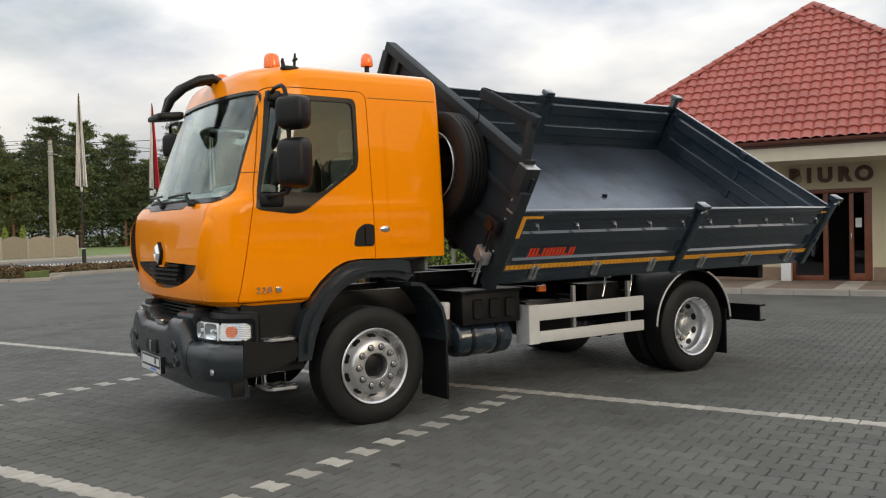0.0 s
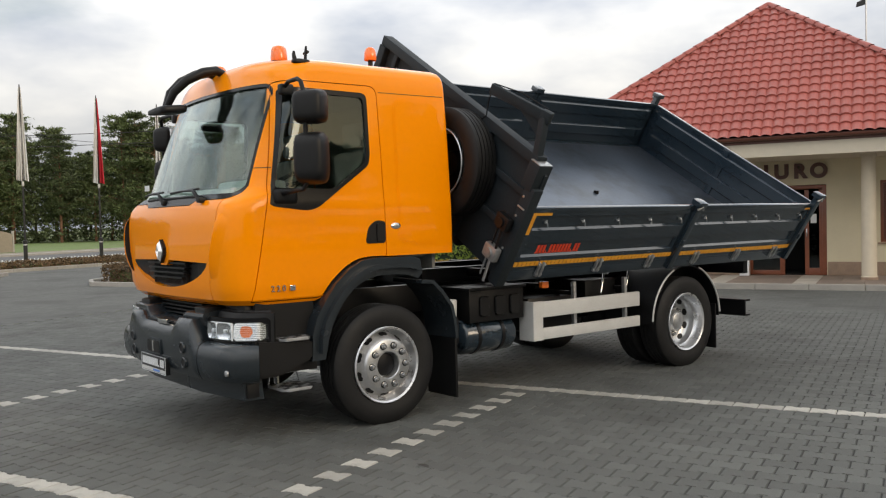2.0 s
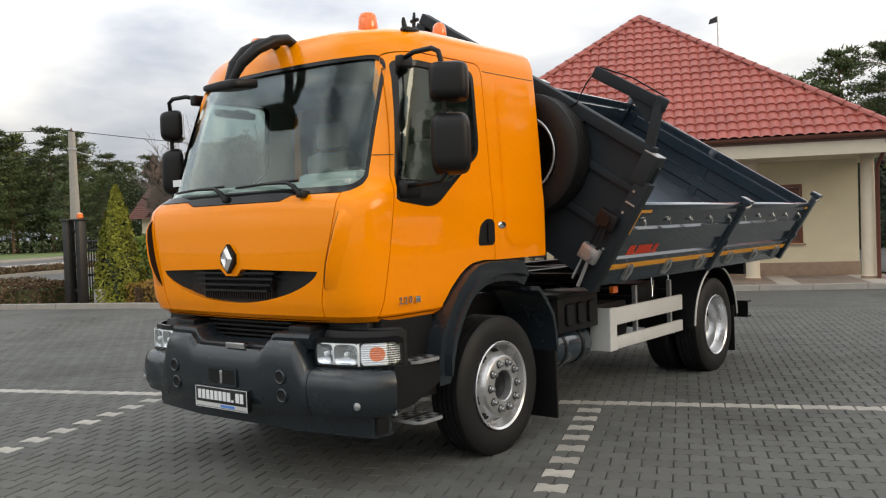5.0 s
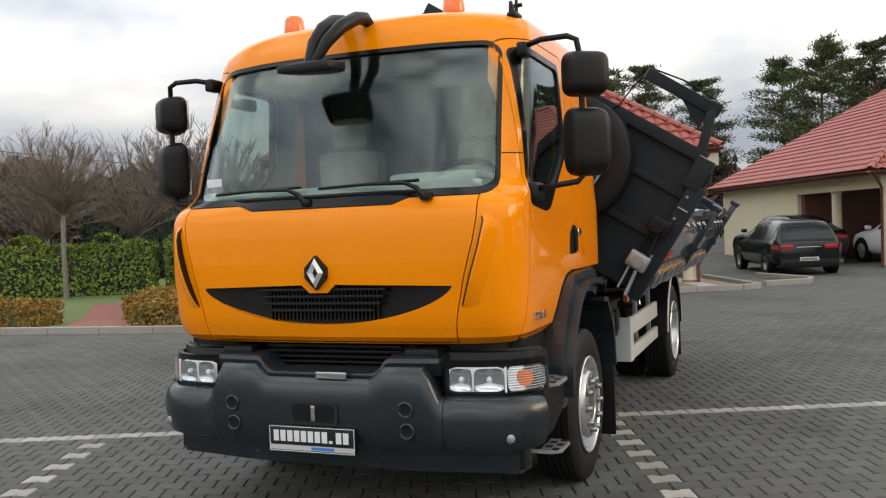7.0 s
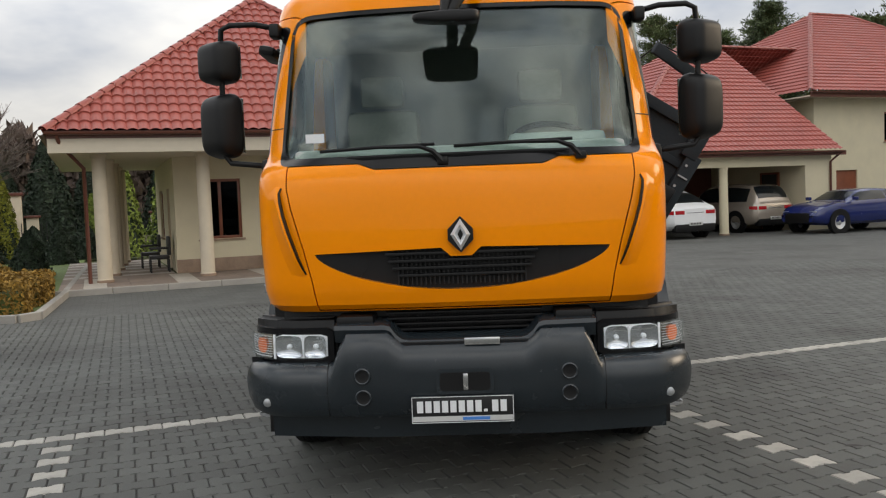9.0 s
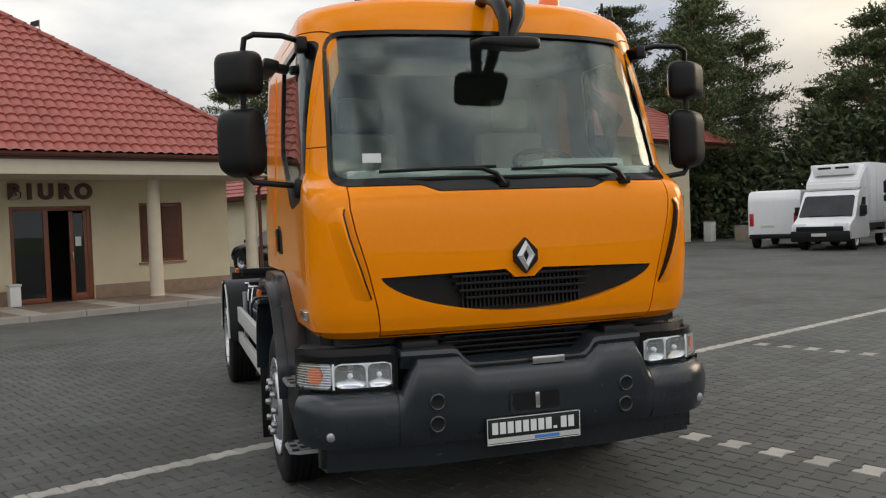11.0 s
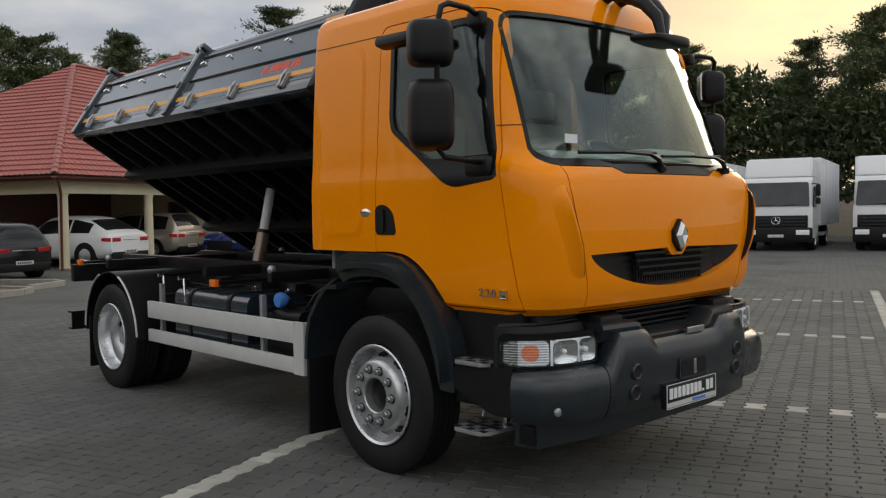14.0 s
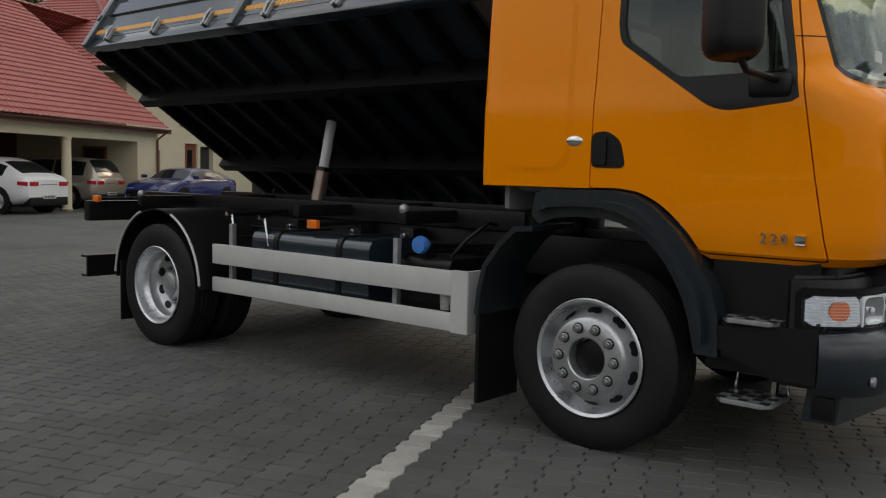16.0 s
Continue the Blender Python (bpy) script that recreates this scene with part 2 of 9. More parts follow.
PORCH = material("porch clinker paving", (0.22, 0.17, 0.14), 0.75, vary=0.15, rand=0.5, fine=80, bump=0.002)
PORCHL = material("pale porch paving", (0.42, 0.38, 0.33), 0.75, vary=0.1, rand=0.4, fine=80, bump=0.002)
ASPHALT = material("asphalt", (0.10, 0.10, 0.10), 0.85, vary=0.12, scale=0.6, fine=120, bump=0.003)
PALEPAVE = material("pale worn pavement", (0.34, 0.325, 0.29), 0.9, vary=0.14, scale=0.5, fine=60, bump=0.002)
MULCH = material("bare dark earth", (0.075, 0.055, 0.038), 0.95, vary=0.3, scale=2, fine=30, bump=0.02, bump_scale=14)
SOIL = material("lawn and soil", (0.095, 0.125, 0.038), 0.95, vary=0.3, scale=0.4, fine=14, bump=0.03, bump_scale=10, dirt=(0.11, 0.085, 0.05), dirt_amount=0.6, dirt_scale=0.25)
FARTWIG = material("leafless thicket", (0.105, 0.075, 0.062), 0.9, vary=0.3, scale=0.5, fine=3, island=0.9)
BARK = material("pine bark", (0.16, 0.085, 0.05), 0.9, vary=0.3, scale=4, fine=40, bump=0.02, bump_scale=12)
GREYBARK = material("grey bark", (0.26, 0.23, 0.20), 0.9, vary=0.25, scale=6, fine=60, bump=0.01)
PINE = material("pine needles", (0.084, 0.112, 0.040), 0.7, vary=0.35, scale=0.5, fine=3, island=0.9)
PINE2 = material("darker pine needles", (0.058, 0.080, 0.030), 0.7, vary=0.35, scale=0.5, fine=3, island=0.9)
THUJA = material("thuja foliage", (0.19, 0.25, 0.042), 0.75, vary=0.35, scale=1.5, fine=9, island=0.9)
THUJAY = material("golden thuja foliage", (0.165, 0.175, 0.014), 0.75, vary=0.3, scale=1.5, fine=9, island=0.9)
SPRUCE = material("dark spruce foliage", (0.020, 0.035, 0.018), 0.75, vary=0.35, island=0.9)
BROWNBUSH = material("brown winter hedge", (0.115, 0.072, 0.035), 0.85, vary=0.35, island=0.9)
OCHREBUSH = material("ochre barberry hedge", (0.27, 0.16, 0.03), 0.8, vary=0.3, island=0.9)
TWIG = material("bare twigs", (0.17, 0.14, 0.12), 0.9, vary=0.3)
FLAGW = material("white flag cloth", (0.75, 0.74, 0.72), 0.8, vary=0.06)
FLAGR = material("red flag cloth", (0.62, 0.03, 0.05), 0.8, vary=0.06)
BLUECAR = material("blue car paint", (0.008, 0.017, 0.11), 0.25, vary=0.04, coat=0.7)
BLACKCAR = material("black car paint", (0.006, 0.007, 0.009), 0.2, vary=0.04, spec=0.3, coat=0.35)
INDAMBER = material("deep orange lamp shade", (0.78, 0.19, 0.05), 0.3, vary=0.2, fine=120)
LORRYGL = material("grey lorry glass", (0.055, 0.058, 0.057), 0.08, vary=0.25, scale=2.0, spec=0.5)
DARKGL = material("dark vehicle glass", (0.010, 0.013, 0.015), 0.12, vary=0.1, spec=0.38)
BEIGECAR = material("beige car paint", (0.42, 0.36, 0.30), 0.25, metal=0.4, vary=0.04, coat=1.0)
FENCEC = material("concrete fence", (0.27, 0.23, 0.18), 0.9, vary=0.15, rand=0.4)
IRON = material("black iron", (0.012, 0.012, 0.012), 0.45, vary=0.15)


# ---- mesh helpers ----
def part(name, bm, mat, parent=None, label="", smooth=None):
    """Link a bmesh as one mesh object; smooth: the angle in degrees below which edges are soft."""
    if isinstance(bm, bpy.types.Mesh):
        me = bm
    else:
        bmesh.ops.recalc_face_normals(bm, faces=bm.faces)
        if smooth:
            for fc in bm.faces:
                fc.smooth = True
            for e in bm.edges:
                e.smooth = len(e.link_faces) == 2 and e.calc_face_angle(0) < radians(smooth)
        me = bpy.data.meshes.new(name)
        bm.to_mesh(me)
        bm.free()
    if mat is not None and not me.materials:
        me.materials.append(mat)
    ob = new(name, me)
    if parent is not None:
        ob.parent = parent
    if label:
        ob["label"] = label
    return ob


def thing(name, label, category, at=None, group=""):
    ob = new(name)
    ob.empty_display_size = 0.2
    if at is not None:
        ob.matrix_world = at
    return tagged(ob, label, category, group)


def box(bm, x0, x1, y0, y1, z0, z1, bevel=0.0, m=None):
    """A box, with bevelled edges where asked."""
    r = bmesh.ops.create_cube(bm, size=1.0)
    vs = r["verts"]
    for v in vs:
        v.co = Vector(((x0 + x1) / 2 + v.co.x * (x1 - x0), (y0 + y1) / 2 + v.co.y * (y1 - y0), (z0 + z1) / 2 + v.co.z * (z1 - z0)))
    if bevel:
        es = list({e for v in vs for e in v.link_edges})
        rb = bmesh.ops.bevel(bm, geom=es, offset=bevel, segments=2, affect="EDGES", profile=0.6)
        vs = list({v for f in rb["faces"] for v in f.verts} | {v for v in vs if v.is_valid})
    if m is not None:
        bmesh.ops.transform(bm, matrix=m, verts=vs)
    return vs


def boxed(name, mat, parent, x0, x1, y0, y1, z0, z1, bevel=0.01, label="", m=None):
    bm = bmesh.new()
    box(bm, x0, x1, y0, y1, z0, z1, bevel, m)
    return part(name, bm, mat, parent, label, 40)


def prism(bm, poly, axis, a, b):
    """A polygon in the plane across axis (x: y,z  y: x,z  z: x,y), extruded from a to b."""
    def at(p, d):
        return {"x": (d, p[0], p[1]), "y": (p[0], d, p[1]), "z": (p[0], p[1], d)}[axis]
    lo = [bm.verts.new(at(p, a)) for p in poly]
    hi = [bm.verts.new(at(p, b)) for p in poly]
    n = len(poly)
    fs = [bm.faces.new(lo), bm.faces.new(hi[::-1])]
    for i in range(n):
        fs.append(bm.faces.new((lo[i], lo[(i + 1) % n], hi[(i + 1) % n], hi[i])))
    bmesh.ops.recalc_face_normals(bm, faces=fs)
    return lo + hi


def rounded(poly, r, steps=5):
    """The polygon with its corners rounded; r one radius or one for each corner."""
    out, n = [], len(poly)
    for i, p in enumerate(poly):
        rad = r[i] if isinstance(r, (list, tuple)) else r
        p, a, b = Vector(p), Vector(poly[i - 1]), Vector(poly[(i + 1) % n])
        if rad <= 0:
            out.append(tuple(p))
            continue
        da, db = (a - p), (b - p)
        d = min(rad, da.length * 0.45, db.length * 0.45)
        s, e = p + da.normalized() * d, p + db.normalized() * d
        for k in range(steps + 1):
            t = k / steps
            out.append(tuple(s * (1 - t) ** 2 + p * 2 * t * (1 - t) + e * t * t))
    return out


def tube(bm, pts, r, sides=8, cap=True):
    """A round bar along points; r one radius or one for each point."""
    pts = [Vector(p) for p in pts]
    rings = []
    side = None
    for i, p in enumerate(pts):
        d = (pts[min(i + 1, len(pts) - 1)] - pts[max(i - 1, 0)]).normalized()
        if side is None:
            side = d.orthogonal().normalized()
        side = (side - d * side.dot(d)).normalized()
        up = d.cross(side)
        rad = r[i] if isinstance(r, (list, tuple)) else r
        rings.append([bm.verts.new(p + (side * math.cos(a) + up * math.sin(a)) * rad) for a in (2 * math.pi * k / sides for k in range(sides))])
    for a, b in zip(rings, rings[1:]):
        for k in range(sides):
            bm.faces.new((a[k], a[(k + 1) % sides], b[(k + 1) % sides], b[k]))
    if cap:
        bm.faces.new(rings[0][::-1])
        bm.faces.new(rings[-1])
    return rings


def lathe(bm, profile, axis="x", sides=48, at=(0, 0, 0), closed=False):
    """A profile of (along, radius) turned round an axis."""
    rings = []
    for d, r in profile:
        ring = []
        for k in range(sides):
            a = 2 * math.pi * k / sides
            c, s = r * math.cos(a), r * math.sin(a)
            p = {"x": (d, c, s), "y": (c, d, s), "z": (c, s, d)}[axis]
            ring.append(bm.verts.new(Vector(p) + Vector(at)))
        rings.append(ring)
    pairs = list(zip(rings, rings[1:])) + ([(rings[-1], rings[0])] if closed else [])
    for a, b in pairs:
        for k in range(sides):
            bm.faces.new((a[k], a[(k + 1) % sides], b[(k + 1) % sides], b[k]))
    return rings


def mesh_of(bm):
    bmesh.ops.recalc_face_normals(bm, faces=bm.faces)
    me = bpy.data.meshes.new("m")
    bm.to_mesh(me)
    bm.free()
    return me


def carve(base, cutters, op):
    """Exact boolean of a mesh with each of several meshes in turn; gives back a new mesh."""
    ob = new("work", base.copy())
    tools = []
    for c in cutters:
        t = new("tool", c)
        tools.append(t)
        md = ob.modifiers.new("cut", "BOOLEAN")
        md.operation, md.object, md.solver = op, t, "EXACT"
    dg = bpy.context.evaluated_depsgraph_get()
    dg.update()
    me = bpy.data.meshes.new_from_object(ob.evaluated_get(dg))
    for t in tools:
        bpy.data.objects.remove(t)
    bpy.data.objects.remove(ob)
    me.materials.clear()
    return me


def soften(me, angle=30):
    bm = bmesh.new()
    bm.from_mesh(me)
    bmesh.ops.recalc_face_normals(bm, faces=bm.faces)
    for f in bm.faces:
        f.smooth = True
    for e in bm.edges:
        e.smooth = len(e.link_faces) == 2 and e.calc_face_angle(0) < radians(angle)
    bm.to_mesh(me)
    bm.free()
    return me


def text_mesh(body, size, depth, bold=0.0):
    cu = bpy.data.curves.new("t", "FONT")
    cu.body, cu.size, cu.extrude, cu.offset = body, size, depth, bold
    cu.align_x, cu.align_y = "CENTER", "CENTER"
    ob = new("work", cu)
    me = bpy.data.meshes.new_from_object(ob.evaluated_get(bpy.context.evaluated_depsgraph_get()))
    bpy.data.objects.remove(ob)
    return me


def pebble(bm, rx, ry, rz, e=0.35, at=(0, 0, 0), m=None):
    """A rounded block: a ball squared by the power e."""
    f = lambda v: math.copysign(abs(v) ** e, v)
    vs = bmesh.ops.create_uvsphere(bm, u_segments=28, v_segments=16, radius=1.0)["verts"]
    for v in vs:
        x, y, z = v.co
        r = math.hypot(x, y)
        if r < 1e-6:
            v.co = Vector((0, 0, f(z) * rz)) + Vector(at)
            continue
        v.co = Vector((f(x / r) * f(r) * rx, f(y / r) * f(r) * ry, f(z) * rz)) + Vector(at)
    if m is not None:
        bmesh.ops.transform(bm, matrix=m, verts=vs)
    return vs


# ---- the yard's own grid: s along the office front, q away from it ----
GRID = radians(24.5)
U, V = Vector((math.cos(GRID), math.sin(GRID), 0)), Vector((-math.sin(GRID), math.cos(GRID), 0))


def paved(s, q, z=0.0):
    """A point of the paving's own grid."""
    return U * s + V * q + Vector((0, 0, z))


# the pavers lie a little askew to the office front
ASKEW = GRID - radians(1.8)
PU, PQ = Vector((math.cos(ASKEW), math.sin(ASKEW), 0)), Vector((-math.sin(ASKEW), math.cos(ASKEW), 0))
ROW_A = paved(0, 1.25) - PQ * 1.3175 + PU * 0.07


def laid(s, q, z=0.0):
    """A point among the rows of pavers."""
    return ROW_A + PU * s + PQ * q + Vector((0, 0, z))


# what stands round the yard, drawn in to its true distance
DRAW_S, DRAW_Q, DRAW_Z, SHIFT = 0.925, 0.87, 0.92, -0.4


def yard(s, q, z=0.0):
    return U * (s * DRAW_S + SHIFT) + V * (q * DRAW_Q) + Vector((0, 0, z * DRAW_Z))


def plot(s, q):
    """Yard coordinates of a point of the paving's grid."""
    return (s - SHIFT) / DRAW_S, q / DRAW_Q


def yard_pose(s, q, z=0.0, turn=0.0):
    p = yard(s, q, z)
    return pose(p.x, p.y, p.z, 0, 0, math.degrees(GRID) + turn)


# ---- the truck: forward is -y, its front axle over the origin ----
truck = thing("tipper_truck", "orange cab tipper truck with dark grey steel body tipped sideways", "truck")
CX = 0.02


def sect(z):
    """Cab plan at a height: half width, where the side ends, front at the middle, sweep at the side, rear, corner start."""
    keys = [
        (1.020, 1.060, -1.00, -1.290, 0.080, 0.700, 0.84),
        (1.060, 1.095, -1.03, -1.335, 0.070, 0.725, 0.87),
        (1.140, 1.110, -1.05, -1.360, 0.065, 0.735, 0.89),
        (1.400, 1.118, -1.07, -1.375, 0.062, 0.740, 0.91),
        (1.620, 1.118, -1.07, -1.366, 0.058, 0.740, 0.92),
        (1.720, 1.117, -1.06, -1.350, 0.056, 0.740, 0.92),
        (1.770, 1.115, -1.03, -1.333, 0.062, 0.740, 0.90),
        (1.805, 1.111, -0.99, -1.319, 0.085, 0.740, 0.84),
        (1.850, 1.107, -0.91, -1.303, 0.135, 0.740, 0.72),
        (1.900, 1.104, -0.86, -1.285, 0.155, 0.740, 0.64),
        (2.200, 1.090, -0.78, -1.180, 0.155, 0.738, 0.62),
        (2.500, 1.072, -0.69, -1.065, 0.15, 0.735, 0.60),
        (2.660, 1.060, -0.66, -0.985, 0.14, 0.732, 0.58),
        (2.740, 1.052, -0.62, -0.955, 0.12, 0.732, 0.56),
        (2.790, 1.040, -0.58, -0.930, 0.11, 0.732, 0.54),
        (2.830, 1.018, -0.52, -0.905, 0.10, 0.730, 0.52),
        (2.860, 0.985, -0.44, -0.880, 0.09, 0.724, 0.48),
        (2.885, 0.930, -0.34, -0.845, 0.08, 0.710, 0.44),
        (2.902, 0.840, -0.22, -0.770, 0.06, 0.680, 0.38),
        (2.912, 0.720, -0.08, -0.640, 0.04, 0.630, 0.32),
        (2.918, 0.560, 0.05, -0.420, 0.02, 0.540, 0.24),
    ]
    if z <= keys[0][0]:
        return keys[0][1:]
    for a, b in zip(keys, keys[1:]):
        if z <= b[0]:
            t = (z - a[0]) / (b[0] - a[0])
            return tuple(p + (q - p) * t for p, q in zip(a[1:], b[1:]))
    return keys[-1][1:]


def plan(z, d):
    """The outline of the cab at a height, moved in by d."""
    w, yc, f, sw, rear, xc = sect(z)
    w, f, rear = w - d, f + d, rear - d
    xc = min(xc, w - 0.05)
    front = lambda x: f + sw * (x / w) ** 2
    half = [(w * k / 10 * xc / w, front(xc * k / 10)) for k in range(10)]
    p0, p2 = Vector((xc, front(xc))), Vector((w, yc))
    p1 = Vector((w - 0.012, front(w) + 0.01))
    for k in range(13):
        t = k / 12
        half.append(tuple(p0 * (1 - t) ** 2 + p1 * 2 * t * (1 - t) + p2 * t * t))
    for k in range(1, 12):
        half.append((w, yc + (rear - 0.045 - yc) * k / 12))
    for k in range(6):
        a = math.pi / 2 * k / 5
        half.append((w - 0.045 + 0.045 * math.cos(a), rear - 0.045 + 0.045 * math.sin(a)))
    for k in range(1, 5):
        half.append(((w - 0.045) * (1 - k / 5), rear))
    return half + [(0.0, rear)] + [(-x, y) for x, y in half[:0:-1]]


def cab_solid(d):
    zs = [1.020, 1.035, 1.06, 1.10, 1.14, 1.22, 1.31, 1.40, 1.50, 1.58, 1.64, 1.69, 1.73, 1.76, 1.785, 1.805, 1.825, 1.85, 1.875, 1.90, 1.97, 2.05, 2.13, 2.2, 2.3, 2.4, 2.5, 2.58, 2.66, 2.70, 2.74, 2.77, 2.79, 2.81, 2.83, 2.846, 2.86, 2.874, 2.885, 2.894, 2.902, 2.908, 2.912, 2.918]
    bm = bmesh.new()
    rings = []
    for z in zs:
        rings.append([bm.verts.new((x + CX, y, 1.020 + d + (z - 1.020) * (1.898 - 2 * d) / 1.898)) for x, y in plan(z, d)])
    n = len(rings[0])
    for a, b in zip(rings, rings[1:]):
        for k in range(n):
            bm.faces.new((a[k], a[(k + 1) % n], b[(k + 1) % n], b[k]))
    bm.faces.new(rings[0][::-1])
    bm.faces.new(rings[-1])
    return mesh_of(bm)


def cutter(poly, axis, a, b):
    bm = bmesh.new()
    prism(bm, poly, axis, a, b)
    return mesh_of(bm)


def grown(poly, d):
    """The polygon with every point moved out from its middle by about d."""
    c = sum((Vector(p) for p in poly), Vector((0, 0))) / len(poly)
    out = []
    n = len(poly)
    area = sum(poly[i][0] * poly[(i + 1) % n][1] - poly[(i + 1) % n][0] * poly[i][1] for i in range(n))
    sg = 1 if area > 0 else -1
    for i, p in enumerate(poly):
        e1 = Vector(p) - Vector(poly[i - 1])
        e2 = Vector(poly[(i + 1) % n]) - Vector(p)
        n1 = Vector((e1.y, -e1.x)).normalized() * sg if e1.length > 1e-6 else Vector((0, 0))
        n2 = Vector((e2.y, -e2.x)).normalized() * sg if e2.length > 1e-6 else Vector((0, 0))
        nn = n1 + n2
        nn = nn.normalized() * (d / max(0.5, nn.normalized().dot(n1))) if nn.length > 1e-6 else nn
        out.append(tuple(Vector(p) + nn))
    return out


SHELL = carve(cab_solid(0), [cab_solid(0.045)], "DIFFERENCE")
GLASSKIN = carve(cab_solid(0.012), [cab_solid(0.017)], "DIFFERENCE")

WS = rounded([(-0.985 + CX, 1.807), (-0.53 + CX, 1.807), (-0.44 + CX, 1.773), (0.44 + CX, 1.773), (0.53 + CX, 1.807), (0.985 + CX, 1.807), (0.940 + CX, 2.684), (-0.940 + CX, 2.684)], [0.07, 0.02, 0.02, 0.02, 0.02, 0.07, 0.12, 0.12], 6)
WS_IN = rounded([(-0.965 + CX, 1.848), (0.965 + CX, 1.848), (0.916 + CX, 2.658), (-0.916 + CX, 2.658)], [0.09, 0.09, 0.10, 0.10], 6)
WIN = rounded([(-0.985, 1.76), (-0.955, 1.74), (-0.62, 1.70), (-0.10, 2.06), (-0.085, 2.15), (-0.085, 2.635), (-0.822, 2.642)], [0.0, 0.05, 0.10, 0.05, 0.0, 0.06, 0.05], 5)
WIN_IN = rounded([(-0.930, 1.880), (-0.42, 1.872), (-0.135, 2.075), (-0.118, 2.15), (-0.118, 2.598), (-0.797, 2.604)], [0.02, 0.06, 0.05, 0.0, 0.05, 0.04], 5)
DOOR = rounded([(-1.135, 1.045), (-0.565, 1.045), (-0.485, 1.160), (-0.355, 1.268), (-0.245, 1.322), (-0.115, 1.338), (0.035, 1.335), (0.008, 2.695), (-0.845, 2.690)], [0.02, 0.03, 0.05, 0.05, 0.05, 0.04, 0.02, 0.08, 0.06], 5)
HOODHALF = [(0.0, 1.03), (0.775, 1.03), (0.795, 1.18), (0.835, 1.36), (0.895, 1.58), (0.915, 1.69), (0.915, 1.806), (0.53, 1.806), (0.44, 1.772), (0.0, 1.772)]
HOOD = [(x + CX, z) for x, z in HOODHALF] + [(CX - x, z) for x, z in HOODHALF[-2:0:-1]]
ARC = [(0.775 * math.sin(math.pi / 2 * k / 14), 1.335 - 0.205 * math.cos(math.pi / 2 * k / 14) ** 1.3) for k in range(15)]
SMILE = [(CX - x, z) for x, z in ARC[:0:-1]] + [(CX + x, z) for x, z in ARC] + [(CX + 0.105, 1.350), (CX + 0.055, 1.305), (CX - 0.055, 1.305), (CX - 0.105, 1.350)]
doors_out = [cutter(grown(DOOR, 0.004), "x", s * 0.85 + CX, s * 1.4 + CX) for s in (1, -1)]
hood_out = cutter(grown(HOOD, 0.004), "y", -1.6, -0.98)
ws_out = cutter(WS, "y", -1.6, -0.62)
arch_out = cutter([(-0.60, 0.9), (-0.60, 1.02), (-0.562, 1.042), (-0.483, 1.157), (-0.353, 1.265), (-0.243, 1.319), (-0.115, 1.335), (0.95, 1.335), (0.95, 0.9)], "x", -1.6, 1.6)
cab_me = carve(SHELL, [hood_out, ws_out, *doors_out, arch_out.copy()], "DIFFERENCE")
cab = part("cab", soften(cab_me), ORANGE, truck, "glossy orange sleeper cab shell")

hood_me = carve(carve(SHELL, [cutter(grown(HOOD, -0.003), "y", -1.6, -0.99)], "INTERSECT"), [cutter(SMILE, "y", -1.7, -0.9)], "DIFFERENCE")
part("front_panel", soften(hood_me), ORANGE, cab)


def front_y(x, z):
    """Where the cab's skin lies at a place of its front."""
    pts = plan(z, 0)
    for (xa, ya), (xb, yb) in zip(pts, pts[1:]):
        if xa <= x <= xb and xb > xa:
            return ya + (yb - ya) * (x - xa) / (xb - xa)
    return -1.0


for s in (1, -1):
    # a swelling along the corner, its inner face a black air slit
    line = [(0.930, 1.70), (0.938, 1.665), (0.930, 1.62), (0.915, 1.545), (0.893, 1.46), (0.870, 1.385), (0.850, 1.32), (0.830, 1.265), (0.812, 1.22)]
    fin, lin = bmesh.new(), bmesh.new()
    frows, lrows = [], []
    for k, (x, z) in enumerate(line):
        u = math.sin(math.pi * k / (len(line) - 1)) ** 0.7
        p = Vector((x, front_y(x, z)))
        t2 = (Vector((x + 0.03, front_y(x + 0.03, z))) - p).normalized()
        nv = Vector((t2.y, -t2.x))
        nv = -nv if nv.y > 0 else nv
        far = [(x + d, front_y(x + d, z)) for d in (0.05, 0.10)]
        tip = p + nv * (0.046 * u) + t2 * 0.016
        root_y = front_y(tip.x, z) + 0.02
        fpts = [Vector((tip.x, root_y)), tip, tip + t2 * 0.012 + nv * 0.001, Vector(far[0]) + nv * (0.018 * u), Vector(far[1]) - nv * 0.001, Vector(far[1]) - nv * 0.03]
        frows.append([fin.verts.new((CX + s * q.x, q.y, z)) for q in fpts])
        lpts = [Vector((tip.x - 0.010, tip.y + 0.004)), Vector((tip.x - 0.010, root_y)), Vector((tip.x + 0.001, root_y)), Vector((tip.x + 0.001, tip.y + 0.004))]
        lrows.append([lin.verts.new((CX + s * q.x, q.y, z)) for q in lpts])
    for bmm, rows in ((fin, frows), (lin, lrows)):
        n = len(rows[0])
        for a, b in zip(rows, rows[1:]):
            for k in range(n):
                bmm.faces.new((a[k], a[(k + 1) % n], b[(k + 1) % n], b[k]))
        bmm.faces.new(rows[0])
        bmm.faces.new(rows[-1][::-1])
    part("corner_fin", fin, ORANGE, cab, "", 50)
    part("air_slit", lin, BLACK, cab, "narrow black air slit", 50)
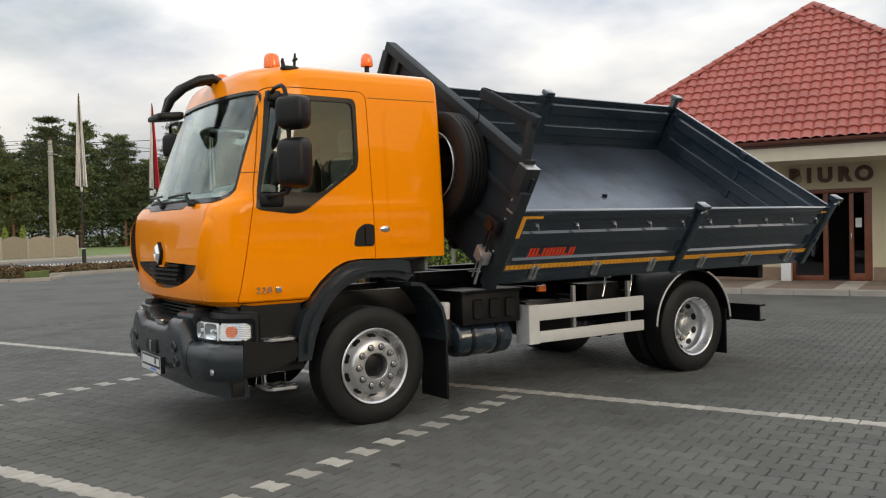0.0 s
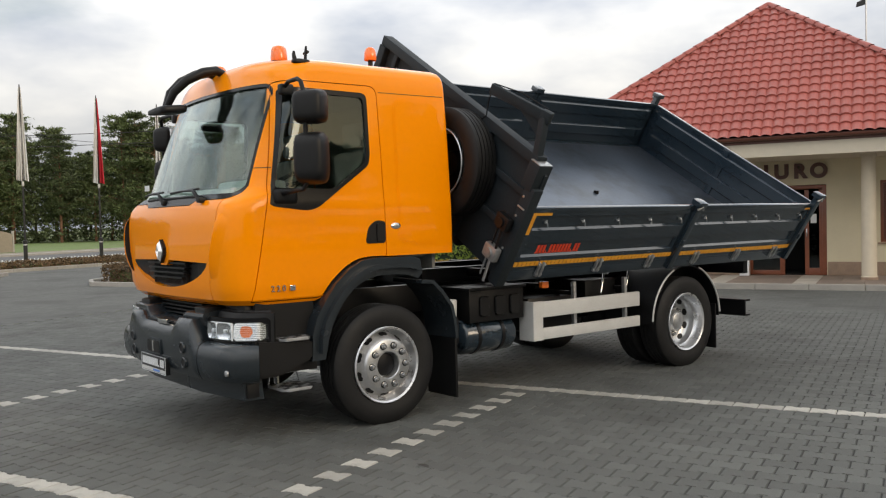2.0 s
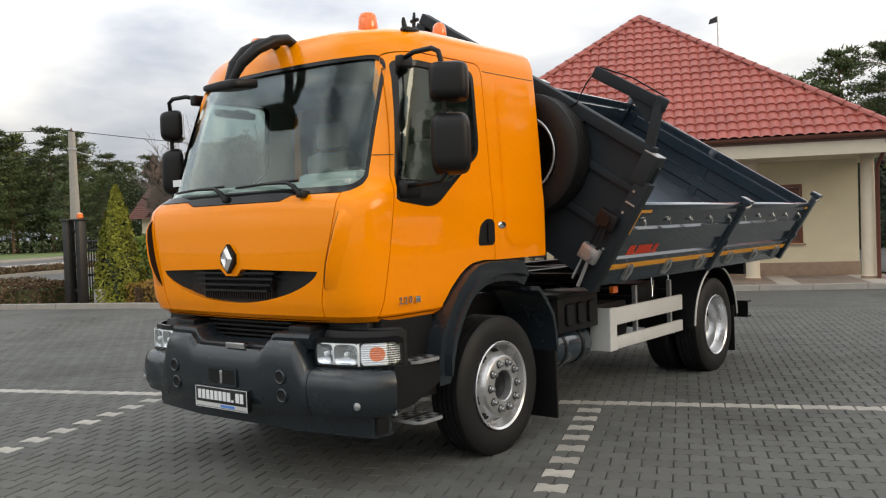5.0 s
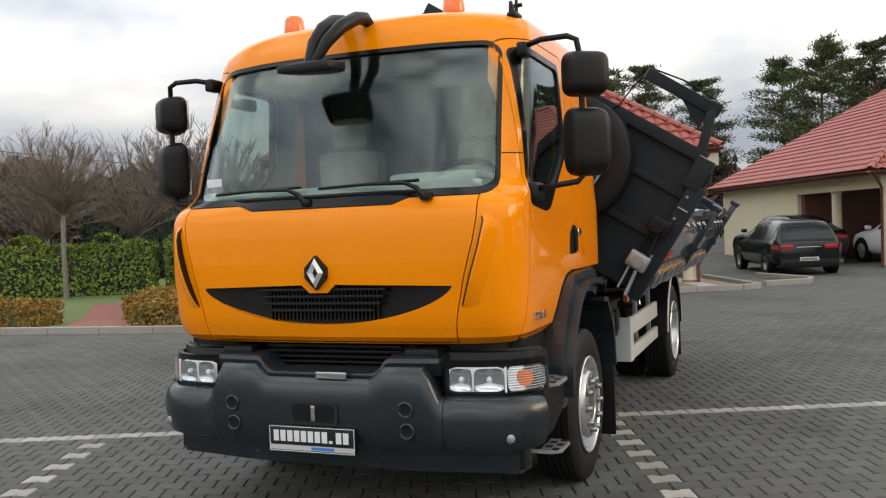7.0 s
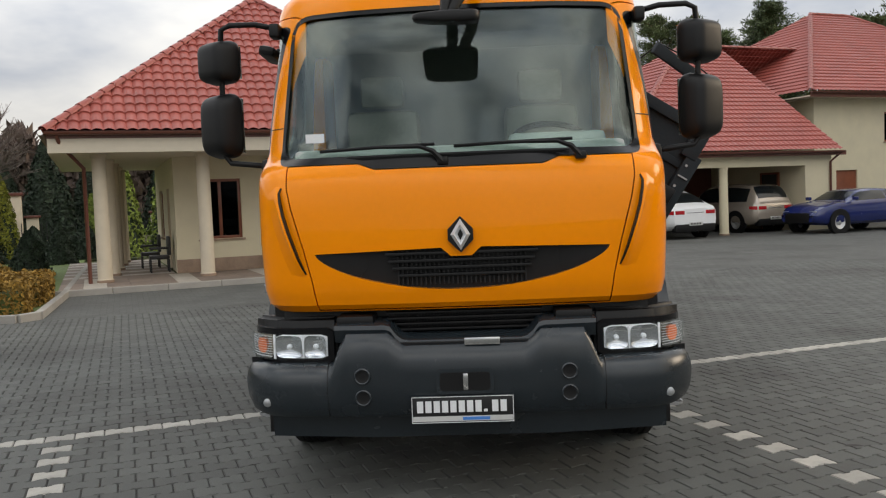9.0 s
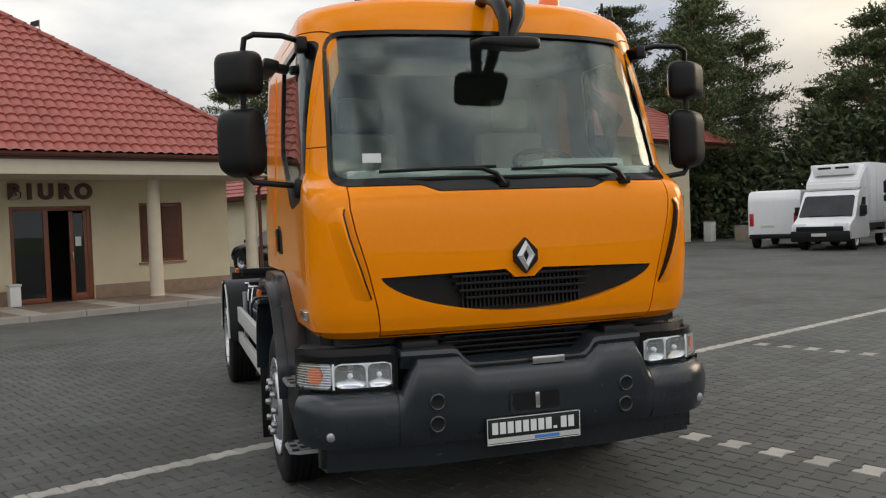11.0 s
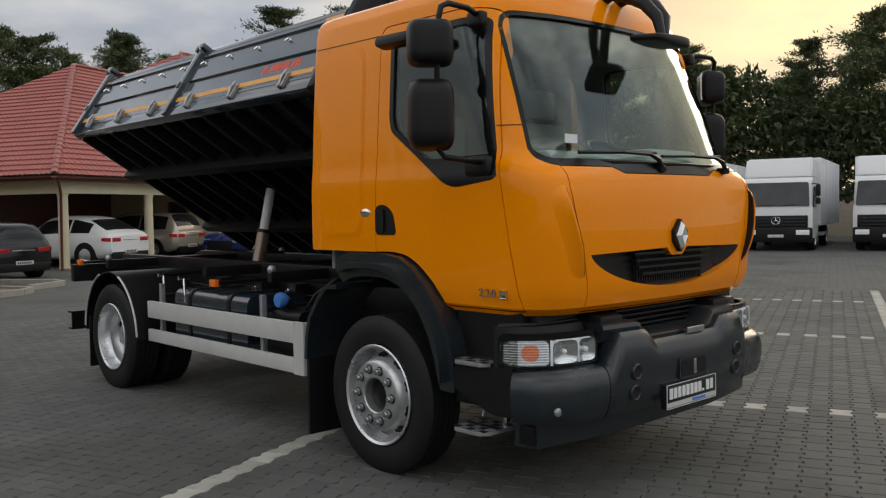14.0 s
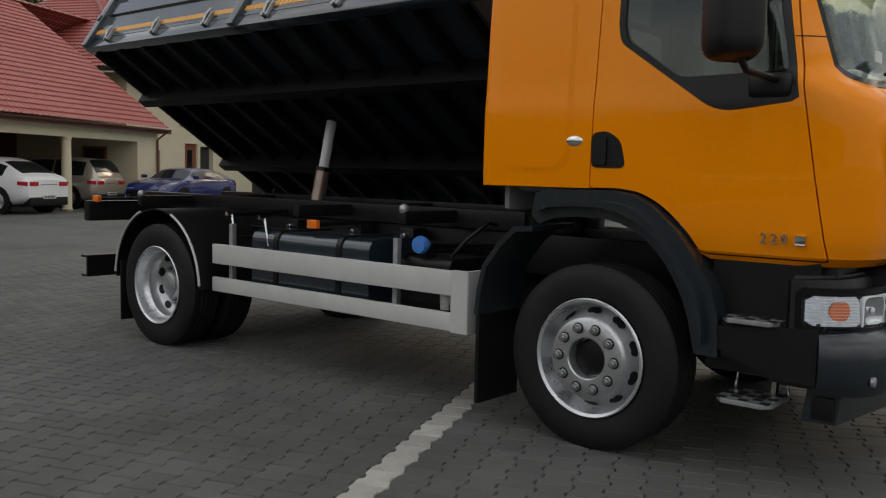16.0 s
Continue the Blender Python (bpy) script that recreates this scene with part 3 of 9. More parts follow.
for s in (1, -1):
    d_me = carve(carve(SHELL, [cutter(grown(DOOR, -0.003), "x", s * 0.86 + CX, s * 1.4 + CX)], "INTERSECT"), [cutter(WIN, "x", s * 0.8 + CX, s * 1.5 + CX)], "DIFFERENCE")
    door = part("door", soften(d_me), ORANGE, truck, "orange cab door with black window frame")
    f_me = carve(carve(SHELL, [cutter(grown(WIN, -0.002), "x", s * 0.86 + CX, s * 1.5 + CX)], "INTERSECT"), [cutter(WIN_IN, "x", s * 0.8 + CX, s * 1.6 + CX)], "DIFFERENCE")
    part("window_frame", soften(f_me), GLOSSBK, door, "black window surround")
    g_me = carve(GLASSKIN, [cutter(WIN_IN, "x", s * 0.8 + CX, s * 1.5 + CX)], "INTERSECT")
    part("door_glass", soften(g_me), DGLASS, door, "tinted side window").visible_shadow = False
    # door handle: a dark recess with a grip
    bm = bmesh.new()
    prism(bm, rounded([(-0.165, 1.44), (0.028, 1.44), (0.028, 1.615), (-0.06, 1.625), (-0.135, 1.575)], 0.035), "x", CX + s * 1.095, CX + s * 1.1225)
    prism(bm, rounded([(-0.06, 1.455), (0.018, 1.455), (0.018, 1.60), (-0.06, 1.60)], 0.02), "x", CX + s * 1.10, CX + s * 1.134)
    part("door_handle", bm, BLACK, door, "black door handle", 30)
    # model badge
    for k, ch in enumerate("220"):
        me = text_mesh(ch, 0.062, 0.003, 0.0005)
        ob = part("badge_digit", me, NUT, door, "grey chrome digit")
        yy = -0.985 + 0.046 * k if s > 0 else -0.865 - 0.046 * k
        ob.matrix_basis = pose(CX + s * 1.121, yy, 1.135, 90, 0, 90 * s)
    boxed("badge_tag", CHROME, door, CX + s * 1.113, CX + s * 1.124, -0.845 if s > 0 else -1.05, -0.80 if s > 0 else -1.005, 1.115, 1.155, 0.003, "small grey badge tag")
    # seam across the windscreen pillar
    pts = [(CX + s * x, y, 2.03) for x, y in plan(2.03, -0.0005) if x > 0.95 and -1.3 < y < -0.93]
    if len(pts) > 1:
        bm = bmesh.new()
        tube(bm, pts, 0.003, 5)
        part("pillar_seam", bm, BLACK, cab)
    # side repeater
    bm = bmesh.new()
    bmesh.ops.create_uvsphere(bm, u_segments=20, v_segments=10, radius=1.0, matrix=Matrix.Translation((CX + s * 1.117, 0.135, 1.575)) @ Matrix.Diagonal((0.010, 0.052, 0.027, 1)))
    part("side_repeater", bm, REFLECT, cab, "clear side indicator", 60)

bm_me = carve(carve(SHELL, [cutter(grown(WS, -0.002), "y", -1.6, -0.62)], "INTERSECT"), [cutter(WS_IN, "y", -1.7, -0.5)], "DIFFERENCE")
part("windscreen_surround", soften(bm_me), GLOSSBK, cab, "black windscreen surround")
part("windscreen", soften(carve(GLASSKIN, [cutter(WS_IN, "y", -1.6, -0.62)], "INTERSECT")), GLASS, cab, "large curved windscreen").visible_shadow = False

# pressed field and roof seam on the cab's rear side panels
for s in (1, -1):
    field = bmesh.new()
    for k in range(4):
        poly = rounded([(0.155 + 0.008 * k, 1.415 + 0.008 * k), (0.615 - 0.008 * k, 1.415 + 0.008 * k), (0.615 - 0.008 * k, 2.625 - 0.008 * k), (0.155 + 0.008 * k, 2.625 - 0.008 * k)], 0.13, 6)
        field.from_mesh(carve(cab_solid(-0.0015 * (k + 1)), [cutter(poly, "x", *sorted((CX + s * 0.95, CX + s * 1.3)))], "INTERSECT"))
    me = bpy.data.meshes.new("pressing")
    field.to_mesh(me)
    field.free()
    part("side_pressing", soften(me, 40), ORANGE, cab)
    bm = bmesh.new()
    tube(bm, [(CX + s * (sect(z)[0] - 0.0005), y, z) for y, z in ((0.03, 2.650), (0.2, 2.651), (0.45, 2.653), (0.685, 2.656))], 0.003, 6)
    part("roof_seam", bm, BLACK, cab)

# inside the cab: a grey lining with the same openings, dashboard, seats
line_me = carve(carve(cab_solid(0.048), [cab_solid(0.060)], "DIFFERENCE"), [arch_out.copy(), cutter(grown(WS_IN, 0.01), "y", -1.7, -0.5), cutter(grown(SMILE, 0.012), "y", -1.7, -1.15)] + [cutter(grown(WIN_IN, 0.01), "x", *sorted((s * 0.8 + CX, s * 1.5 + CX))) for s in (1, -1)], "DIFFERENCE")
part("cab_lining", soften(line_me), SEATM, cab, "grey fabric cab lining")
bm = bmesh.new()
box(bm, -0.90, 0.94, -1.10, -0.66, 1.32, 1.84, 0.05)
box(bm, -0.88, 0.92, -1.17, -0.74, 1.80, 1.895, 0.035)
box(bm, 0.30, 0.84, -1.02, -0.68, 1.86, 1.955, 0.04)
part("dashboard", bm, DASH, cab, "pale grey dashboard", 40)
for s in (0.56, -0.52):
    bm = bmesh.new()
    box(bm, s - 0.26, s + 0.26, -0.42, 0.12, 1.42, 1.60, 0.06)
    box(bm, s - 0.25, s + 0.25, 0.05, 0.22, 1.55, 2.22, 0.07)
    box(bm, s - 0.15, s + 0.15, 0.08, 0.20, 2.24, 2.46, 0.05)
    part("cab_seat", bm, SEATF, cab, "grey cab seat", 40)
bm = bmesh.new()
lathe(bm, [(0.02 * math.sin(a), 0.225 + 0.02 * math.cos(a)) for a in (2 * math.pi * k / 8 for k in range(8))], "z", 32, closed=True)
tube(bm, [(-0.22, 0, 0), (0.22, 0, 0)], 0.018)
tube(bm, [(0, 0, 0), (0, -0.22, 0)], 0.018)
ob = part("steering_wheel", bm, BLACK, cab, "black steering wheel", 60)
ob.matrix_basis = pose(0.56, -0.56, 1.93, 32, 0, 0)
boxed("cab_back_wall", SEATM, cab, -1.0, 1.0, 0.60, 0.64, 1.2, 2.7, 0.02, "grey trimmed rear wall")
boxed("bunk", SEATM, cab, -0.95, 0.95, 0.22, 0.60, 1.3, 1.62, 0.05, "grey bunk")
boxed("toll_sticker", WHITE, cab, -0.80, -0.70, -1.212, -1.206, 1.93, 1.978, 0.0, "small white windscreen sticker")

# grille in the lower front panel
bm = bmesh.new()
prism(bm, grown(SMILE[:29] + [(CX + 0.3, 1.42), (CX - 0.3, 1.42)], 0.01), "y", -1.30, -1.20)
part("grille_back", bm, BLACK, cab, "black grille recess")
for k, (z, hw) in enumerate(((1.322, 0.40), (1.284, 0.385), (1.246, 0.365), (1.208, 0.33))):
    bm = bmesh.new()
    box(bm, CX - hw, CX + hw, -1.358, -1.27, z - 0.008, z + 0.008, 0.004)
    part("grille_slat", bm, BLACK, cab, "", 40)
for s in (1, -1):
    bm = bmesh.new()
    poly = [(CX + s * x, z) for x, z in [(0.40, 1.345), (0.765, 1.345)] + ARC[13:6:-1]]
    prism(bm, poly, "y", -1.335, -1.22)
    for v in bm.verts:
        if v.co.y < -1.3:
            v.co.y += 0.050 * (1 - min(1.0, (abs(v.co.x - CX) - 0.40) / 0.36))
    part("grille_cheek", bm, BLACK, cab, "black plastic grille cheek", 40)
for k in range(-14, 15):
    boxed("radiator_fin", FIN, cab, CX + k * 0.024 - 0.004, CX + k * 0.024 + 0.004, -1.325, -1.30, 1.155, 1.335, 0.0)
# diamond emblem as a plain shape
bm = bmesh.new()
prism(bm, [(CX, 1.512), (CX + 0.066, 1.445), (CX + 0.066, 1.388), (CX, 1.322), (CX - 0.066, 1.388), (CX - 0.066, 1.445)], "y", -1.40, -1.355)
emb = part("emblem_base", bm, BLACK, cab, "black emblem plate", 20)
bm = bmesh.new()
for s in (1, -1):
    for zs in (1, -1):
        a = [(CX, 1.417 + zs * 0.082), (CX + s * 0.052, 1.417), (CX + s * 0.014, 1.417), (CX, 1.417 + zs * 0.030)]
        lo = [bm.verts.new((p[0], -1.40, p[1])) for p in a]
        mid = [bm.verts.new((p[0] * 0.5 + q[0] * 0.5, -1.424, p[1] * 0.5 + q[1] * 0.5)) for p, q in ((a[0], a[3]), (a[1], a[2]))]
        bm.faces.new((lo[0], lo[1], mid[1], mid[0]))
        bm.faces.new((mid[0], mid[1], lo[2], lo[3]))
part("emblem", bm, SATIN, emb, "chrome diamond emblem")

# wipers
for x0, x1 in ((-0.06, -0.72), (0.66, 0.0)):
    bm = bmesh.new()
    tube(bm, [(x0, -1.325, 1.80), (x0 - 0.05, -1.335, 1.855), (x0 - 0.12, -1.325, 1.882), (x1 + 0.3, -1.315, 1.886)], [0.018, 0.015, 0.011, 0.008], 6)
    tube(bm, [(x0 - 0.04, -1.31, 1.893), ((x0 + x1) / 2, -1.305, 1.888), (x1, -1.285 + 0.07 * abs(x1), 1.880)], 0.009, 6)
    box(bm, x0 - 0.03, x0 + 0.03, -1.34, -1.27, 1.785, 1.825, 0.012)
    part("wiper", bm, BLACK, cab, "black wiper", 50)
bm = bmesh.new()
tube(bm, [(CX - 0.9, -1.185, 1.835), (CX - 0.5, -1.285, 1.835), (CX, -1.31, 1.835), (CX + 0.5, -1.285, 1.835), (CX + 0.9, -1.185, 1.835)], 0.012, 6)
part("scuttle_strip", bm, BLACK, cab, "", 50)

# rear-view and kerb mirrors
for s in (1, -1):
    mr = part("mirror_arm", mesh_of(bmesh.new()), BLACK, truck, "black tubular mirror arm")
    bm = bmesh.new()
    tube(bm, [(CX + s * 1.04, -0.80, 2.63), (CX + s * 1.16, -0.83, 2.655), (CX + s * 1.31, -0.84, 2.655), (CX + s * 1.36, -0.84, 2.63), (CX + s * 1.375, -0.82, 2.53), (CX + s * 1.375, -0.82, 1.90), (CX + s * 1.34, -0.83, 1.86), (CX + s * 1.10, -0.90, 1.83)], 0.0165, 8)
    box(bm, CX + s * 1.05 - 0.03, CX + s * 1.05 + 0.03, -0.85, -0.74, 2.575, 2.655, 0.015)
    box(bm, CX + s * 1.10 - 0.04, CX + s * 1.10 + 0.04, -0.95, -0.76, 1.76, 1.87, 0.03)
    bm.to_mesh(mr.data)
    bm.free()
    mr.data.shade_smooth()
    for nm, z0, z1, w in (("upper_mirror", 2.325, 2.575, 0.124), ("lower_mirror", 1.890, 2.270, 0.124)):
        bm = bmesh.new()
        pebble(bm, w, 0.090, (z1 - z0) / 2, 0.42, (0, -0.020, (z0 + z1) / 2))
        for v in bm.verts:
            if v.co.y < 0.0:
                v.co.x *= 1 + 1.2 * v.co.y
                v.co.z += ((z0 + z1) / 2 - v.co.z) * min(0.12, -1.4 * v.co.y)
        bmesh.ops.transform(bm, matrix=pose(CX + s * 1.385, -0.78, 0, 0, 0, s * 38), verts=bm.verts)
        part(nm, bm, BLACK, mr, "black mirror housing", 50)
        bm = bmesh.new()
        box(bm, -w + 0.03, w - 0.03, 0.050, 0.0735, z0 + 0.03, z1 - 0.03, 0.003)
        bmesh.ops.transform(bm, matrix=pose(CX + s * 1.385, -0.78, 0, 0, 0, s * 38), verts=bm.verts)
        part("mirror_glass", bm, CHROME, mr, "mirror glass")
bm = bmesh.new()
box(bm, -0.04, 0.06, -0.19, 0.19, -0.03, 0.035, 0.028)
box(bm, 0.04, 0.14, -0.04, 0.04, 0.0, 0.05, 0.015)
ob = part("kerb_mirror", bm, BLACK, truck, "black kerb mirror above the door", 50)
ob.matrix_basis = pose(-1.18, -0.33, 2.56, 0, 12, 3)
# front mirror on its curved arm, over the windscreen
bm = bmesh.new()
for x0, xm in ((0.005, -0.005), (0.15, 0.075)):
    tube(bm, [(x0, -0.84, 2.845), (x0, -0.93, 2.880), (x0, -1.04, 2.855), (x0 * 0.6 + xm * 0.4, -1.17, 2.785), (xm, -1.26, 2.69), (xm * 0.4 - 0.02, -1.30, 2.57)], [0.030, 0.038, 0.040, 0.039, 0.036, 0.026], 10)
ob = part("front_mirror_arm", bm, BLACK, truck, "curved black front mirror arm", 60)
bm = bmesh.new()
pebble(bm, 0.175, 0.115, 0.034, 0.35, (-0.015, -1.285, 2.548))
for v in bm.verts:
    k = max(0.0, (0.0 - v.co.x) / 0.19)
    v.co.z = 2.555 + (v.co.z - 2.555) * (1 - 0.4 * k) + 0.10 * (v.co.y + 1.285)
part("front_mirror", bm, BLACK, ob, "black front mirror housing", 50)
# beacons and roof aerial
for x, y, z in ((0.58, -0.58, 2.892), (-0.52, -0.60, 2.892)):
    bm = bmesh.new()
    lathe(bm, [(0, 0.0), (0, 0.06), (0.02, 0.062), (0.035, 0.05), (0.035, 0.0)], "z", 24, (x, y, z))
    bc = part("beacon_base", bm, BLACK, truck, "black beacon socket", 40)
    bm = bmesh.new()
    lathe(bm, [(0.03, 0.0), (0.03, 0.066), (0.05, 0.068), (0.12, 0.062), (0.142, 0.05), (0.15, 0.03), (0.152, 0.0)], "z", 28, (x, y, z))
    part("beacon", bm, AMBER, bc, "orange rotating beacon", 40)
bm = bmesh.new()
pebble(bm, 0.035, 0.075, 0.022, 0.6, (0.965, -0.60, 2.875))
tube(bm, [(0.965, -0.65, 2.88), (0.965, -0.66, 2.93), (0.96, -0.655, 2.95)], [0.02, 0.014, 0.01], 8)
tube(bm, [(0.965, -0.56, 2.88), (0.965, -0.555, 2.955), (0.965, -0.55, 3.0)], [0.012, 0.012, 0.008], 6)
tube(bm, [(0.94, -0.555, 2.945), (1.0, -0.555, 2.95)], 0.012, 6)
part("horn", bm, BLACK, truck, "small black roof horn", 50).location.z = -0.02
bm = bmesh.new()
tube(bm, [(0.42, 0.41, 2.89), (0.42, 0.41, 3.06)], 0.022, 10)
bc = part("beacon_stem", bm, BLACK, truck, "black beacon stem", 50)
bm = bmesh.new()
lathe(bm, [(0.0, 0.0), (0.0, 0.052), (0.012, 0.056), (0.07, 0.052), (0.10, 0.042), (0.115, 0.024), (0.118, 0.0)], "z", 24, (0.42, 0.41, 3.045))
part("beacon", bm, AMBER, bc, "orange rotating beacon", 50)

# bumper
HALFB = [(0.0, -1.462), (0.15, -1.460), (0.31, -1.455), (0.325, -1.455), (0.37, -1.453), (0.40, -1.452), (0.50, -1.447), (0.62, -1.440), (0.655, -1.437), (0.70, -1.430), (0.725, -1.427), (0.80, -1.420), (0.90, -1.408), (0.98, -1.395), (1.015, -1.380), (1.055, -1.360), (1.095, -1.330), (1.135, -1.29), (1.168, -1.245), (1.195, -1.185)]


def bumper_top(ax):
    if ax < 0.32:
        return 0.848
    if ax < 0.40:
        return 0.848 + 0.067 * (ax - 0.32) / 0.08
    if ax < 0.63:
        return 0.915
    if ax < 0.70:
        return 0.915 - 0.158 * (ax - 0.63) / 0.07
    return 0.757


FULLB = [(-x, y) for x, y in HALFB[:0:-1]] + HALFB
bm = bmesh.new()
cols = []
for i, (x, y) in enumerate(FULLB):
    a, b = FULLB[max(i - 1, 0)], FULLB[min(i + 1, len(FULLB) - 1)]
    d = Vector((b[0] - a[0], b[1] - a[1])).normalized()
    nx, ny = d.y, -d.x
    ax = abs(x)
    top = bumper_top(ax)
    fwd = 0.0 if ax > 0.71 else -0.014
    low = 0.475 if ax < 1.1 else 0.475 + 0.10 * (ax - 1.1)
    hgt = top - low
    prof = [(0.20, low + 0.005), (0.016, low), (0.0, low + 0.05 * hgt)]
    shape = ((-0.020, 0.24), (-0.028, 0.44), (-0.029, 0.60), (-0.023, 0.74), (-0.010, 0.86), (0.012, 0.95), (0.045, 1.0), (0.075, 0.995))
    if ax < 0.66:
        shape = ((-0.016, 0.22), (-0.026, 0.42), (-0.030, 0.60), (-0.026, 0.78), (-0.014, 0.90), (0.002, 0.965), (0.018, 1.0), (0.050, 1.0))
    prof += [(d + fwd, low + f * hgt) for d, f in shape]
    prof += [(0.20, top - 0.016), (0.24, top - 0.03)]
    if ax > 0.97:
        k = 1 - 0.75 * min(1, (ax - 0.97) / 0.22)
        prof = [(dd * k if dd > 0.05 else dd, z) for dd, z in prof]
    cols.append([bm.verts.new((CX + x - nx * dd, y - ny * dd, z)) for dd, z in prof])
for a, b in zip(cols, cols[1:]):
    for k in range(len(a) - 1):
        bm.faces.new((a[k], a[k + 1], b[k + 1], b[k]))
bm.faces.new(cols[0])
bm.faces.new(cols[-1][::-1])
bmp_me = mesh_of(bm)
bumper = part("bumper", soften(bmp_me, 32), GREYPL, truck, "dark grey plastic front bumper")
# lower apron, set back, its ends square
bm = bmesh.new()
prism(bm, [(CX - 1.09, -1.12), (CX - 1.07, -1.26), (CX - 0.5, -1.345), (CX + 0.5, -1.345), (CX + 1.07, -1.26), (CX + 1.09, -1.12)], "z", 0.335, 0.49)
for v in bm.verts:
    if v.co.z < 0.4:
        v.co.y += 0.02
part("bumper_lip", bm, GREYPL, bumper, "dark grey lower apron", 30)
for s in (1, -1):
    boxed("apron_end", BLACK, bumper, *sorted((CX + s * 1.0, CX + s * 1.094)), -1.235, -1.14, 0.355, 0.455, 0.004, "black open apron end")
    bm = bmesh.new()
    edge = [(0.006, 0.478), (-0.002, 0.49), (-0.0225, 0.54), (-0.0305, 0.60), (-0.0315, 0.645), (-0.0255, 0.685), (-0.0125, 0.718), (0.0095, 0.745), (0.043, 0.760)]
    prism(bm, [(-1.4275 + d, z) for d, z in edge] + [(-1.36, 0.758), (-1.36, 0.478)], "x", CX + s * 0.724 - 0.003, CX + s * 0.724 + 0.003)
    part("bumper_seam", bm, BLACK, bumper)
    bm = bmesh.new()
    lathe(bm, [(0.0, 0.0), (0.0, 0.018), (0.004, 0.023), (0.016, 0.023), (0.016, 0.0)], "y", 20, (CX + s * 1.065, -1.388, 0.552))
    part("fog_sensor", bm, GALV, bumper, "small round sensor", 40)
    for z, ys in ((0.70, -1.4925), (0.585, -1.4815)):
        bm = bmesh.new()
        lathe(bm, [(-0.004, 0.033), (-0.007, 0.038), (-0.003, 0.044), (0.018, 0.048)], "y", 24, (CX + s * 0.535, ys, z))
        part("tow_socket_ring", bm, GREYPL, bumper, "", 40)
        bm = bmesh.new()
        lathe(bm, [(-0.001, 0.0), (-0.0015, 0.020), (-0.004, 0.035)], "y", 20, (CX + s * 0.535, ys, z))
        part("tow_socket_hole", bm, BLACK, bumper)
# tow pin recess
bm = bmesh.new()
prism(bm, rounded([(CX - 0.15, 0.60), (CX + 0.145, 0.60), (CX + 0.145, 0.73), (CX - 0.15, 0.73)], 0.03), "y", -1.514, -1.40)
tr = part("tow_rim", bm, GREYPL, bumper, "raised rim of the tow opening", 30)
bm = bmesh.new()
prism(bm, rounded([(CX - 0.132, 0.618), (CX + 0.127, 0.618), (CX + 0.127, 0.712), (CX - 0.132, 0.712)], 0.022), "y", -1.5165, -1.45)
part("tow_recess", bm, BLACK, tr, "black tow pin opening", 30)
boxed("tow_pin", CHROME, tr, CX - 0.012, CX + 0.014, -1.523, -1.46, 0.622, 0.708, 0.004, "bright tow pin")
# dealer plate with its lettering shown as plain bars
plate = boxed("plate_holder", PLATEBK, bumper, -0.265, 0.265, -1.512, -1.475, 0.452, 0.588, 0.004, "black dealer plate with white bars")
for k in range(11):
    w = 0.026 if k == 8 else 0.038
    boxed("plate_bar", WHITE, plate, -0.235 + 0.043 * k, -0.235 + 0.043 * k + w - 0.006, -1.5155, -1.510, 0.506, 0.566 if k != 8 else 0.520, 0.0)
boxed("plate_strip", ALU, plate, -0.258, 0.258, -1.5145, -1.510, 0.460, 0.486, 0.0, "pale strip along the plate")
boxed("plate_strip_mark", BLUEPL, plate, 0.0, 0.14, -1.5165, -1.514, 0.465, 0.481, 0.0)
for z0, z1 in ((0.452, 0.455), (0.585, 0.588)):
    boxed("plate_rim", WHITE, plate, -0.262, 0.262, -1.5155, -1.510, z0, z1, 0.0)
for x0, x1 in ((-0.262, -0.259), (0.259, 0.262)):
    boxed("plate_rim", WHITE, plate, x0, x1, -1.5155, -1.510, 0.455, 0.585, 0.0)
# tread plate and bright strip in the notch above the bumper
bm = bmesh.new()
box(bm, CX - 0.42, CX + 0.42, -1.43, -1.15, 0.845, 0.862, 0.004)
for i in range(22):
    for j in range(3):
        box(bm, CX - 0.40 + 0.037 * i, CX - 0.385 + 0.037 * i, -1.41 + 0.05 * j, -1.395 + 0.05 * j, 0.862, 0.868)
part("bumper_tread", bm, BLACK, bumper, "black studded tread on the bumper")
boxed("bright_strip", CHROME, bumper, CX - 0.0, CX + 0.185, -1.474, -1.440, 0.846, 0.884, 0.004, "bright strip on the bumper top")
bumper.location.y = 0.035
# step panel behind the bumper's top, its edge running along with it
bm = bmesh.new()
cols = []
for x in [CX + k * 0.03 for k in range(-23, 24)]:
    ax = abs(x - CX)
    zt = bumper_top(min(ax, 0.62)) + (0.045 if ax > 0.36 else 0.030)
    y0 = -1.395 + 0.045 * (ax / 0.7) ** 2
    cols.append([bm.verts.new((x, y0 + d, z)) for d, z in ((0.03, zt - 0.10), (0.0, zt - 0.03), (0.006, zt - 0.008), (0.022, zt), (0.20, zt + 0.015), (0.20, zt - 0.10))])
for a, b in zip(cols, cols[1:]):
    for k in range(6):
        bm.faces.new((a[k], a[(k + 1) % 6], b[(k + 1) % 6], b[k]))
bm.faces.new(cols[0])
bm.faces.new(cols[-1][::-1])
part("step_panel", bm, GREYPL, truck, "dark grey step panel over the bumper", 35)
